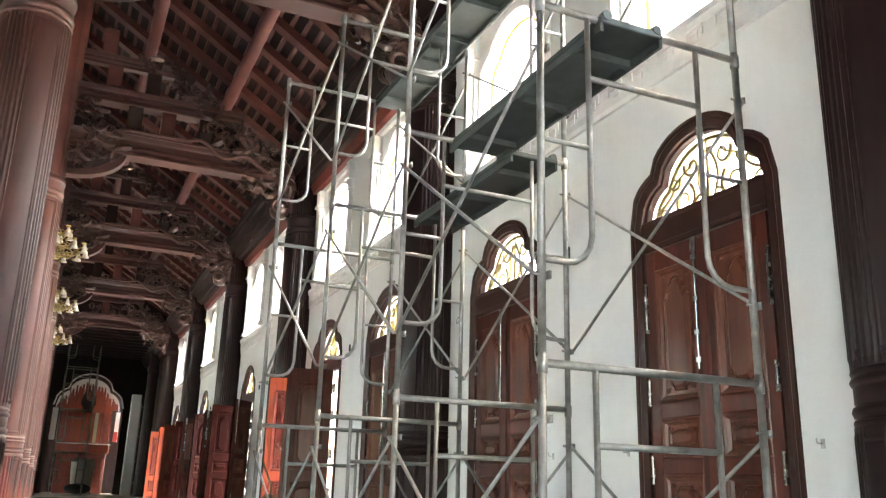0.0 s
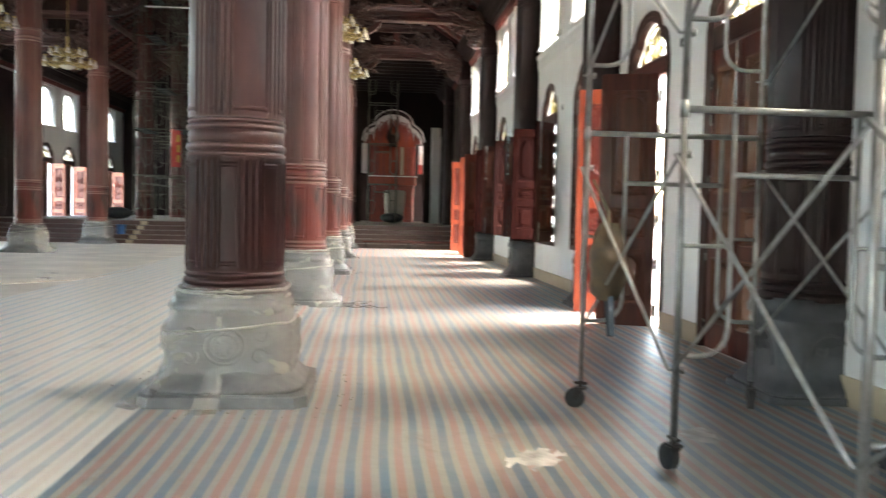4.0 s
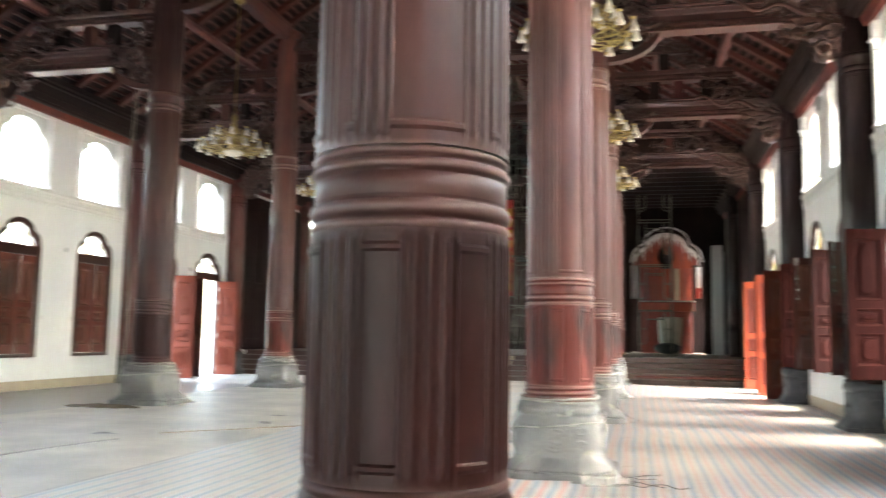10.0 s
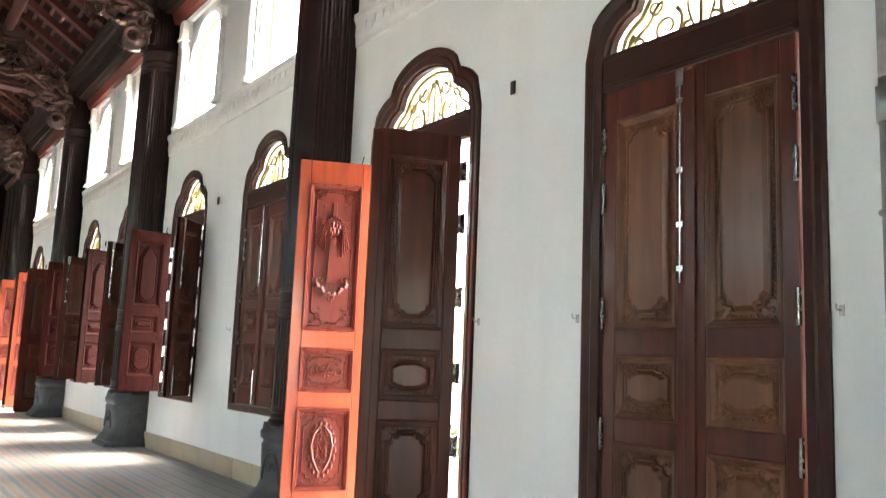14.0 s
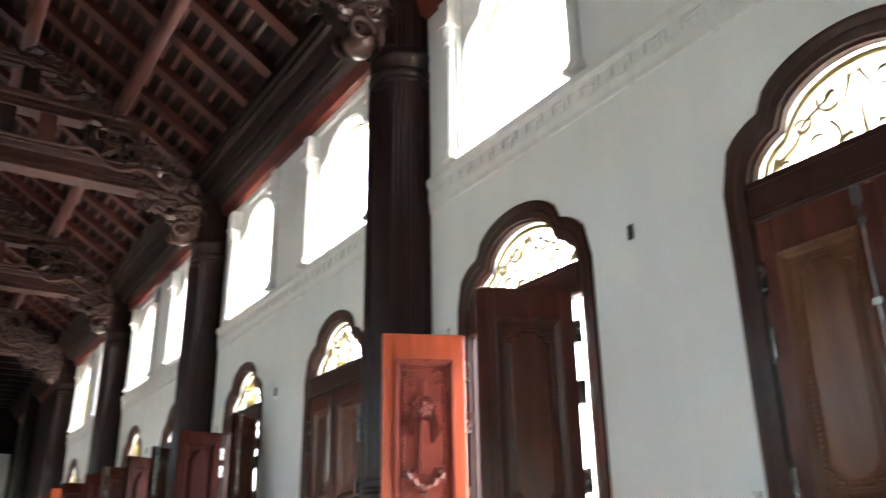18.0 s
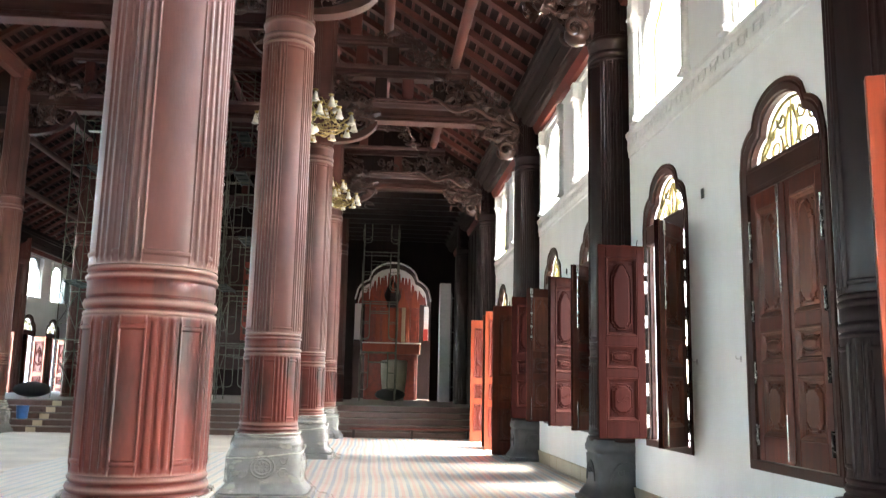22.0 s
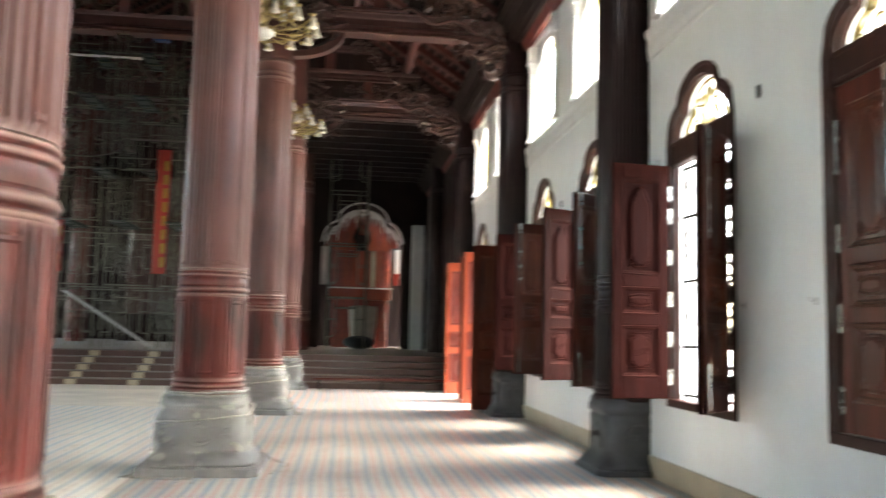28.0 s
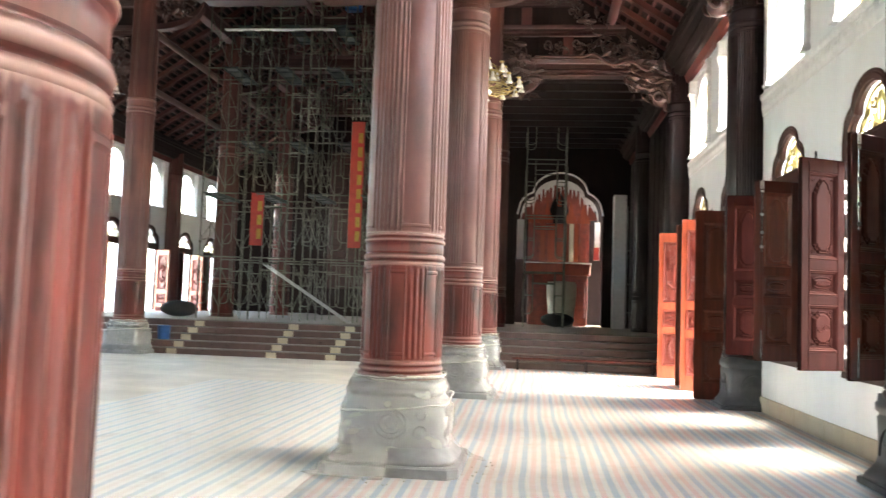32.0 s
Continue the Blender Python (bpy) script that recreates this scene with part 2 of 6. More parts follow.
M_ROPE = material("rope", (0.5, 0.47, 0.4), 0.8, scale=30)
M_BLACK = material("black_iron", (0.04, 0.035, 0.03), 0.5, metal=0.5, scale=10)
M_LEAF = material("foliage", (0.07, 0.12, 0.03), 0.6, second=(0.035, 0.07, 0.015), scale=5)
M_SACK = material("sack_cloth", (0.16, 0.11, 0.06), 0.9, second=(0.07, 0.06, 0.05), scale=6, bump=0.3)


def glass(name, tint, rough=0.02):
    m = bpy.data.materials.new(name)
    m.use_nodes = True
    p = m.node_tree.nodes["Principled BSDF"]
    p.inputs["Base Color"].default_value = (*tint, 1)
    p.inputs["Roughness"].default_value, p.inputs["Transmission Weight"].default_value, p.inputs["IOR"].default_value = rough, 1.0, 1.1
    return m


M_YPAINT = material("yellow_paint", (0.62, 0.45, 0.06), 0.5, scale=8)
M_GLASS = glass("clear_glass", (0.96, 0.97, 0.93))


def sheet_material(name, alpha, tint):
    """Thin clear plastic film, part see-through, with wrinkles."""
    m = bpy.data.materials.new(name)
    m.use_nodes = True
    nodes, link = m.node_tree.nodes, m.node_tree.links.new
    p = nodes["Principled BSDF"]
    p.inputs["Base Color"].default_value, p.inputs["Roughness"].default_value = (*tint, 1), 0.18
    co, n = nodes.new("ShaderNodeTexCoord"), nodes.new("ShaderNodeTexNoise")
    n.inputs["Scale"].default_value, n.inputs["Detail"].default_value = 4, 4
    mp = nodes.new("ShaderNodeMapping")
    mp.inputs["Scale"].default_value = (1.0, 1.0, 1.8)
    link(co.outputs["Object"], mp.inputs["Vector"])
    link(mp.outputs[0], n.inputs["Vector"])
    r = nodes.new("ShaderNodeMapRange")
    r.inputs[1].default_value, r.inputs[2].default_value = 0.35, 0.7
    r.inputs[3].default_value, r.inputs[4].default_value = alpha * 0.6, min(1, alpha * 1.4)
    link(n.outputs[0], r.inputs[0])
    link(r.outputs[0], p.inputs["Alpha"])
    b = nodes.new("ShaderNodeBump")
    b.inputs["Strength"].default_value, b.inputs["Distance"].default_value = 0.5, 0.04
    link(n.outputs[0], b.inputs["Height"])
    link(b.outputs[0], p.inputs["Normal"])
    return m


M_FILM = sheet_material("plastic_film", 0.40, (0.42, 0.395, 0.35))
M_SCRAP = sheet_material("milky_plastic_film", 0.75, (0.80, 0.78, 0.73))
M_WRAP = material("twisted_film", (0.36, 0.34, 0.295), 0.35, second=(0.22, 0.205, 0.175), scale=18, bump=0.4, bump_scale=30)


def tarp_material(name, blue, red, white, dirt, dust_lo=0.12, dust_hi=0.7, powder=(0.32, 0.315, 0.29)):
    """Woven plastic sheet: blue, white and red stripes along the hall, scuffed and dusty."""
    m = bpy.data.materials.new(name)
    m.use_nodes = True
    nodes, link = m.node_tree.nodes, m.node_tree.links.new
    p = nodes["Principled BSDF"]
    co, sep = nodes.new("ShaderNodeTexCoord"), nodes.new("ShaderNodeSeparateXYZ")
    n0 = nodes.new("ShaderNodeTexNoise")
    n0.inputs["Scale"].default_value, n0.inputs["Detail"].default_value = 0.35, 2
    link(co.outputs["Object"], n0.inputs["Vector"])
    link(co.outputs["Object"], sep.inputs[0])
    wob = nodes.new("ShaderNodeMath"); wob.operation = "MULTIPLY_ADD"
    wob.inputs[1].default_value = 0.12
    link(n0.outputs[0], wob.inputs[0]); link(sep.outputs["X"], wob.inputs[2])
    rep = nodes.new("ShaderNodeMath"); rep.operation = "DIVIDE"
    rep.inputs[1].default_value = STRIPE
    link(wob.outputs[0], rep.inputs[0])
    fr = nodes.new("ShaderNodeMath"); fr.operation = "FRACT"
    link(rep.outputs[0], fr.inputs[0])
    ramp = nodes.new("ShaderNodeValToRGB")
    cr = ramp.color_ramp
    cr.elements[0].position, cr.elements[0].color = 0.0, (*white, 1)
    cr.elements[1].position, cr.elements[1].color = 1.0, (*white, 1)
    for pos, c in ((0.08, white), (0.11, blue), (0.37, blue), (0.40, white), (0.57, white), (0.60, red), (0.83, red), (0.86, white)):
        cr.elements.new(pos).color = (*c, 1)
    link(fr.outputs[0], ramp.inputs[0])
    dust = nodes.new("ShaderNodeTexNoise")
    dust.inputs["Scale"].default_value, dust.inputs["Detail"].default_value, dust.inputs["Roughness"].default_value = 0.8, 8, 0.65
    link(co.outputs["Object"], dust.inputs["Vector"])
    dr = nodes.new("ShaderNodeMapRange")
    dr.inputs[1].default_value, dr.inputs[2].default_value, dr.inputs[3].default_value, dr.inputs[4].default_value = 0.35, 0.75, dust_lo, dust_hi
    link(dust.outputs[0], dr.inputs[0])
    mix = nodes.new("ShaderNodeMix"); mix.data_type = "RGBA"
    link(dr.outputs[0], mix.inputs[0])
    link(ramp.outputs[0], mix.inputs[6])
    mix.inputs[7].default_value = (*powder, 1)
    # brown dirt smears, drawn out along the hall
    dm, dn, dd = nodes.new("ShaderNodeMapping"), nodes.new("ShaderNodeTexNoise"), nodes.new("ShaderNodeMapRange")
    dm.inputs["Scale"].default_value = (1.6, 0.8, 1)
    dn.inputs["Scale"].default_value, dn.inputs["Detail"].default_value, dn.inputs["Roughness"].default_value = 1.7, 9, 0.7
    dd.inputs[1].default_value, dd.inputs[2].default_value, dd.inputs[4].default_value = 0.55, 0.74, dirt
    link(co.outputs["Object"], dm.inputs["Vector"])
    link(dm.outputs[0], dn.inputs["Vector"])
    link(dn.outputs[0], dd.inputs[0])
    soil = nodes.new("ShaderNodeMix"); soil.data_type = "RGBA"
    link(dd.outputs[0], soil.inputs[0])
    link(mix.outputs[2], soil.inputs[6])
    soil.inputs[7].default_value = (0.20, 0.15, 0.11, 1)
    link(soil.outputs[2], p.inputs["Base Color"])
    p.inputs["Roughness"].default_value = 0.42
    fine = nodes.new("ShaderNodeTexNoise")
    fine.inputs["Scale"].default_value, fine.inputs["Detail"].default_value = 5, 6
    link(co.outputs["Object"], fine.inputs["Vector"])
    b = nodes.new("ShaderNodeBump")
    b.inputs["Strength"].default_value, b.inputs["Distance"].default_value = 0.35, 0.02
    link(fine.outputs[0], b.inputs["Height"])
    link(b.outputs[0], p.inputs["Normal"])
    return m


STRIPE = 0.192
M_TARP = tarp_material("striped_tarpaulin", (0.060, 0.15, 0.235), (0.32, 0.165, 0.125), (0.275, 0.28, 0.25), 1.0, 0.06, 0.6, (0.22, 0.215, 0.195))
M_TARPD = tarp_material("dusty_tarpaulin", (0.068, 0.165, 0.245), (0.33, 0.19, 0.15), (0.29, 0.295, 0.265), 0.9, 0.10, 0.65, (0.24, 0.235, 0.22))
M_TARPN = tarp_material("faded_tarpaulin", (0.26, 0.39, 0.46), (0.60, 0.53, 0.46), (0.63, 0.62, 0.56), 0.4, 0.25, 0.8, (0.56, 0.535, 0.47))
M_TARPF = tarp_material("bright_tarpaulin", (0.10, 0.24, 0.36), (0.55, 0.22, 0.14), (0.44, 0.43, 0.39), 0.6)
M_SHEET = material("pale_plastic_sheet", (0.67, 0.62, 0.52), 0.46, second=(0.51, 0.465, 0.385), scale=0.9, bump=0.05, bump_scale=1.2, stain=0.42)
M_STRIP = material("dusty_brown_paper", (0.50, 0.425, 0.34), 0.6, second=(0.36, 0.29, 0.225), scale=2.5, bump=0.3, bump_scale=6, stain=0.5)
M_DUST = material("dusty_platform_floor", (0.46, 0.41, 0.35), 0.6, second=(0.33, 0.29, 0.25), scale=1.5, bump=0.05, stain=0.4)
M_FLOOR = material("polished_floor", (0.40, 0.37, 0.32), 0.32, second=(0.30, 0.27, 0.23), scale=1.2, bump=0.03)


# ---- building helpers ----
def part(name, bm, mat, parent=None, label="", smooth=False, m=None):
    """Links a bmesh as one mesh object under a thing or a part."""
    me = bpy.data.meshes.new(name)
    bm.normal_update()
    bm.to_mesh(me)
    bm.free()
    for x in mat if isinstance(mat, (list, tuple)) else (mat,):
        me.materials.append(x)
    if smooth:
        me.polygons.foreach_set("use_smooth", [True] * len(me.polygons))
    return link_part(name, me, parent, label, m)


def link_part(name, me, parent=None, label="", m=None):
    ob = new(name, me)
    if parent is not None:
        ob.parent = parent
    if m is not None:
        ob.matrix_basis = m
    if label:
        tagged(ob, label=label)
    return ob


def thing(name, label, category, m=None, group="", kind=""):
    ob = new(name)
    ob.empty_display_size = 0.2
    if m is not None:
        ob.matrix_basis = m
    return tagged(ob, label, category, group, kind)


def box(bm, x0, x1, y0, y1, z0, z1, bevel=0.0, mat=0):
    v = [bm.verts.new(c) for c in ((x0, y0, z0), (x1, y0, z0), (x1, y1, z0), (x0, y1, z0), (x0, y0, z1), (x1, y0, z1), (x1, y1, z1), (x0, y1, z1))]
    f = [bm.faces.new([v[i] for i in q]) for q in ((3, 2, 1, 0), (4, 5, 6, 7), (0, 1, 5, 4), (1, 2, 6, 5), (2, 3, 7, 6), (3, 0, 4, 7))]
    for q in f:
        q.material_index = mat
    if bevel:
        es = list({e for q in f for e in q.edges})
        bmesh.ops.bevel(bm, geom=es, offset=bevel, segments=1, affect="EDGES")
    return f


def prism(bm, pts, axis, a0, a1, mat=0):
    """A closed outline (u, v) drawn out along an axis from a0 to a1. Axis x: (y, z); y: (x, z); z: (x, y)."""
    def at(u, v, a):
        return {"x": (a, u, v), "y": (u, a, v), "z": (u, v, a)}[axis]
    lo, hi = [bm.verts.new(at(u, v, a0)) for u, v in pts], [bm.verts.new(at(u, v, a1)) for u, v in pts]
    n = len(pts)
    for i in range(n):
        bm.faces.new((lo[i], lo[(i + 1) % n], hi[(i + 1) % n], hi[i])).material_index = mat
    bm.faces.new(lo[::-1]).material_index = mat
    bm.faces.new(hi).material_index = mat


def fix(bm):
    bmesh.ops.recalc_face_normals(bm, faces=bm.faces)
    return bm


def loft(bm, rings, close=True, caps=True, mat=0):
    """Skins rings of points of equal count."""
    vs = [[bm.verts.new(p) for p in r] for r in rings]
    n = len(rings[0])
    for a, b in zip(vs, vs[1:]):
        for i in range(n if close else n - 1):
            bm.faces.new((a[i], a[(i + 1) % n], b[(i + 1) % n], b[i])).material_index = mat
    if caps and close:
        bm.faces.new(vs[0][::-1]).material_index = mat
        bm.faces.new(vs[-1]).material_index = mat
    return vs


def lathe(bm, prof, n=32, c=(0, 0), squarish=2.0, mat=0):
    """prof: (z, r) from below. squarish: 2 is round, larger is squarer."""
    rings = []
    for z, r in prof:
        ring = []
        for i in range(n):
            a = 2 * math.pi * (i + 0.5) / n
            ca, sa = math.cos(a), math.sin(a)
            k = r / (abs(ca) ** squarish + abs(sa) ** squarish) ** (1 / squarish)
            ring.append((c[0] + k * ca, c[1] + k * sa, z))
        rings.append(ring)
    loft(bm, rings, mat=mat)


def tube(bm, p, q, r, n=8, mat=0):
    p, q = Vector(p), Vector(q)
    d = (q - p).normalized()
    u = d.orthogonal().normalized()
    w = d.cross(u)
    ring = lambda c: [c + r * (math.cos(2 * math.pi * i / n) * u + math.sin(2 * math.pi * i / n) * w) for i in range(n)]
    loft(bm, [ring(p), ring(q)], mat=mat)


def pipe(bm, pts, r, n=6, mat=0, taper=None):
    """A round bar along a bent line."""
    pts = [Vector(p) for p in pts]
    rings, u = [], None
    for i, p in enumerate(pts):
        d = (pts[min(i + 1, len(pts) - 1)] - pts[max(i - 1, 0)]).normalized()
        u = d.orthogonal().normalized() if u is None else (u - d * u.dot(d)).normalized()
        w = d.cross(u)
        k = r if taper is None else r * (taper[0] + (taper[1] - taper[0]) * i / (len(pts) - 1))
        rings.append([p + k * (math.cos(2 * math.pi * j / n) * u + math.sin(2 * math.pi * j / n) * w) for j in range(n)])
    loft(bm, rings, mat=mat)


def blob(bm, c, r, squash=(1, 1, 1), seg=8, rng=None, mat=0):
    rings = []
    for i in range(1, seg // 2 + 2):
        th = math.pi * (i - 0.5) / (seg // 2 + 1)
        rings.append([(c[0] + r * squash[0] * math.sin(th) * math.cos(2 * math.pi * j / seg), c[1] + r * squash[1] * math.sin(th) * math.sin(2 * math.pi * j / seg),
                       c[2] - r * squash[2] * math.cos(th)) for j in range(seg)])
    loft(bm, rings, mat=mat)


def curl(bm, c, r, turn, plane, thick, start=0.0, mat=0, n=14):
    """A tapered scroll. plane: two unit vectors."""
    u, w = Vector(plane[0]), Vector(plane[1])
    pts = []
    for i in range(n):
        f = i / (n - 1)
        a, k = start + turn * f, r * (1 - 0.8 * f)
        pts.append(Vector(c) + k * (math.cos(a) * u + math.sin(a) * w))
    pipe(bm, pts, thick, 5, mat, (1.0, 0.4))


# ---- arched openings ----
AW, ARCH_Z, ARCH_H = {True: 0.745, False: 0.68}, 3.56, 0.62   # half widths of doors and windows


def arch(u, w, h=ARCH_H):
    """Height of the three-lobed arch over its springing at u from the middle."""
    k = min(1.0, abs(u) / w)
    if k < 0.64:
        return h * (0.46 + 0.54 * math.sqrt(max(0, 1 - (k / 0.66) ** 2)))
    return h * 0.55 * math.sqrt(max(0, 1 - ((k - 0.50) / 0.50) ** 2))


def arch_line(w, h, n=28, grow=0.0):
    us = [-w + 2 * w * i / n for i in range(n + 1)]
    return [(u, arch(u, w, h)) for u in us]


OPENINGS = []      # (centre y, is a door)
for k in range(-2, 4):
    door = k in (0, 3)
    OPENINGS += [(D2Y - PAIR + BAY * k, door), (D2Y + BAY * k, door)]
SANCT = [(34.95, True), (37.9, True), (41.35, True), (44.3, True)]
# unseen windows, added behind the altar wall to light the side altar
SANCT_R = [(39.3, False), (41.2, False)]
SILL, UP_W, UP_Z0, UP_Z1 = 0.86, 0.80, 5.12, 6.96


def wall(name, sgn, openings, y0, y1, top, label):
    """A plastered side wall with its arched openings cut through. sgn +1: the right wall, -1: the left."""
    face = XR if sgn > 0 else XL
    a0, a1 = sorted((face, face + sgn * THICK))
    bm = bmesh.new()
    edge = y0
    for yc, door, extra in openings:
        prism(bm, [(edge, -0.45), (yc - UP_W, -0.45), (yc - UP_W, top), (edge, top)], "x", a0, a1)
        for s in (-1, 1):
            u0, u1 = sorted((yc + s * AW[door], yc + s * UP_W))
            prism(bm, [(u0, -0.45), (u1, -0.45), (u1, UP_Z0), (u0, UP_Z0)], "x", a0, a1)
        if not door:
            prism(bm, [(yc - AW[door], -0.45), (yc + AW[door], -0.45), (yc + AW[door], SILL), (yc - AW[door], SILL)], "x", a0, a1)
        else:
            prism(bm, [(yc - AW[door], -0.45), (yc + AW[door], -0.45), (yc + AW[door], 0.003), (yc - AW[door], 0.003)], "x", a0, a1)
        line = arch_line(AW[door], ARCH_H)
        for (u, h), (v, g) in zip(line, line[1:]):
            prism(bm, [(yc + u, ARCH_Z + h), (yc + v, ARCH_Z + g), (yc + v, UP_Z0), (yc + u, UP_Z0)], "x", a0, a1)
        prism(bm, [(yc - UP_W, UP_Z1), (yc + UP_W, UP_Z1), (yc + UP_W, top), (yc - UP_W, top)], "x", a0, a1)
        edge = yc + UP_W
    prism(bm, [(edge, -0.45), (y1, -0.45), (y1, top), (edge, top)], "x", a0, a1)
    return tagged(part(name, fix(bm), M_WALL), label, "wall", kind="structure")


def side(sgn):
    """Pose of a side's own frame: local +x points out through the wall, local y along it, origin on the inner face."""
    return Matrix.Translation((XR, 0, 0)) if sgn > 0 else Matrix.Translation((XL, 0, 0)) @ Matrix.Rotation(math.pi, 4, "Z")


wall("wall_right", 1, [(y, d, 0) for y, d in OPENINGS + SANCT_R], Y0, Y1, WALL_TOP + 0.9, "white plastered wall with arched openings in two rows")
wall("wall_left", -1, [(y, d, 0) for y, d in OPENINGS + SANCT], Y0, Y1, WALL_TOP + 0.9, "white plastered wall with arched openings in two rows")
# unseen south wall; its doorways are added and sized to light the hall
bm = bmesh.new()
edge = XL - THICK
for xd, hw, zt in ((MID, 1.5, 4.2), (1.1, 1.1, 3.6)):
    prism(bm, [(edge, -0.45), (xd - hw, -0.45), (xd - hw, 14.5), (edge, 14.5)], "y", Y0 - 0.3, Y0)
    prism(bm, [(xd - hw, zt), (xd + hw, zt), (xd + hw, 14.5), (xd - hw, 14.5)], "y", Y0 - 0.3, Y0)
    edge = xd + hw
prism(bm, [(edge, -0.45), (XR + THICK, -0.45), (XR + THICK, 14.5), (edge, 14.5)], "y", Y0 - 0.3, Y0)
tagged(part("wall_south", fix(bm), M_WALL), "plain white plastered south wall, unseen, with doorways added to let in light", "wall", kind="structure")
bm = bmesh.new()
box(bm, XL - THICK, XR + THICK, Y1, Y1 + 0.3, 0, 14.5)
tagged(part("wall_north", bm, M_DARK), "dark timber end wall behind the altars", "wall", kind="structure")

# floors
bm = bmesh.new()
box(bm, XL, XR, Y0, Y1, -0.3, -0.004)
tagged(part("floor", bm, M_FLOOR), "polished pale floor under the plastic sheets", "floor", kind="structure")
bm = bmesh.new()
box(bm, -300, 300, -300, 300, -0.62, -0.5)
tagged(part("ground", bm, M_CONC), "pale concrete yard around the church", "ground", kind="structure")


def sheet(name, x0, x1, y0, y1, z, mat, label, dx=0.35, amp=0.006, seed=0):
    bm = bmesh.new()
    nx, ny = max(2, int((x1 - x0) / dx)), max(2, int((y1 - y0) / dx))
    vs = [[bm.verts.new((x0 + (x1 - x0) * i / nx + (0.05 * noise.noise((j * 0.3, seed, 0)) if i in (0, nx) else 0), y0 + (y1 - y0) * j / ny + (0.06 * noise.noise((i * 0.4, seed, 5)) if j in (0, ny) else 0),
                         z + amp * (0.5 + 0.5 * noise.noise((i * 0.37, j * 0.37, seed + 0.5))))) for j in range(ny + 1)] for i in range(nx + 1)]
    for i in range(nx):
        for j in range(ny):
            bm.faces.new((vs[i][j], vs[i + 1][j], vs[i + 1][j + 1], vs[i][j + 1]))
    return tagged(part(name, bm, mat, smooth=True), label, "tarpaulin", kind="")


TARP = "blue, white and salmon striped plastic tarpaulin laid on the floor"
PALE = "pale faded blue striped tarpaulin on the nave floor"
sheet("striped_tarpaulin", -2.05, 3.42, -13.4, 2.75, 0.0, M_TARP, TARP, seed=1)
sheet("striped_tarpaulin", -2.1, 3.42, 2.65, 12.2, 0.008, M_TARPD, TARP, seed=2)
sheet("striped_tarpaulin", -2.05, 3.42, 12.1, 21.1, 0.0, M_TARPD, TARP, seed=3)
sheet("striped_tarpaulin", -2.1, 3.42, 21.0, 26.6, 0.008, M_TARPF, "bright orange, blue and white striped tarpaulin before the steps", seed=9)
sheet("striped_tarpaulin", -6.0, -1.95, -13.4, 4.2, 0.010, M_TARPN, PALE, seed=7)
sheet("striped_tarpaulin", -5.85, -1.98, 4.1, 21.0, 0.016, M_TARPN, PALE, seed=8)
SHEET = "pale glossy plastic sheet covering the nave floor"
for i, (x0, x1, y0, y1) in enumerate(((-10.5, -5.9, -13.4, 1.6), (-10.42, -5.95, 1.5, 9.9), (-11.35, -5.8, 9.8, 21.0))):
    sheet("plastic_sheet", x0, x1, y0, y1, 0.003 * (i % 3), M_SHEET, SHEET, amp=0.004, seed=20 + i)
sheet("paper_strip", -10.55, -9.62, -1.5, 7.3, 0.016, M_STRIP, "dusty torn brown paper strip along the edge of the plastic sheet", dx=0.14, amp=0.012, seed=31)
sheet("striped_tarpaulin", -2.35, -1.20, 3.1, 6.93, 0.022, M_TARPF, "crumpled striped tarpaulin end overlapping beside a column", dx=0.10, amp=0.030, seed=33)
sheet("plastic_sheet", -15.3, -2.0, 20.9, 26.9, 0.012, M_SHEET, "pale plastic sheet spread before the altar steps", seed=6)

def store(bm, name, mats, smooth=False):
    me = bpy.data.meshes.new(name)
    bm.normal_update()
    bm.to_mesh(me)
    bm.free()
    for x in mats:
        me.materials.append(x)
    if smooth:
        me.polygons.foreach_set("use_smooth", [True] * len(me.polygons))
    return me


# baseboards between the pilasters
def baseboard(sgn, y0, y1):
    n = max(1, round((y1 - y0) / 0.6))
    w = (y1 - y0) / n
    bm = bmesh.new()
    box(bm, -0.03, 0, 0.002, w - 0.002, 0, 0.235, 0.005)
    me = store(bm, "tile", (M_BASE,))
    th = thing("baseboard", "beige tile baseboard along the white wall", "baseboard", side(sgn) @ Matrix.Translation((0, y0, 0)), kind="structure")
    for i in range(n):
        link_part("tile", me, th, "", Matrix.Translation((-0.001 * (i * 7 % 3), w * i, 0)))


for sgn in (1, -1):
    spans, edge = [], Y0
    for yc, door in OPENINGS:
        if door:
            spans.append((edge, yc - 0.86))
            edge = yc + 0.86
    spans.append((edge, 26.5))
    for a, b in spans:
        baseboard(sgn, *((a, b) if sgn > 0 else (-b, -a)))

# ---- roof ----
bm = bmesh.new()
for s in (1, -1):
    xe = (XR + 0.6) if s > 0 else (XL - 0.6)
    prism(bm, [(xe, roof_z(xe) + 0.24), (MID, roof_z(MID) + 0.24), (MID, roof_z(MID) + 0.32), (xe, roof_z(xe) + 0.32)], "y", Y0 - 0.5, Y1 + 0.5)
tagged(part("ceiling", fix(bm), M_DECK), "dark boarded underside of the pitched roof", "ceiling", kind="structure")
bm = bmesh.new()
y = Y0 + 0.4
while y < Y1:
    for s in (1, -1):
        xe = (XR + 0.3) if s > 0 else (XL - 0.3)
        prism(bm, [(xe, roof_z(xe)), (MID, roof_z(MID)), (MID, roof_z(MID) + 0.16), (xe, roof_z(xe) + 0.16)], "y", y - 0.10, y + 0.10)
    y += BAY / 7
tagged(part("ceiling_rafters", fix(bm), M_ROOF), "reddish brown sloping rafters under the roof", "rafters", kind="structure")
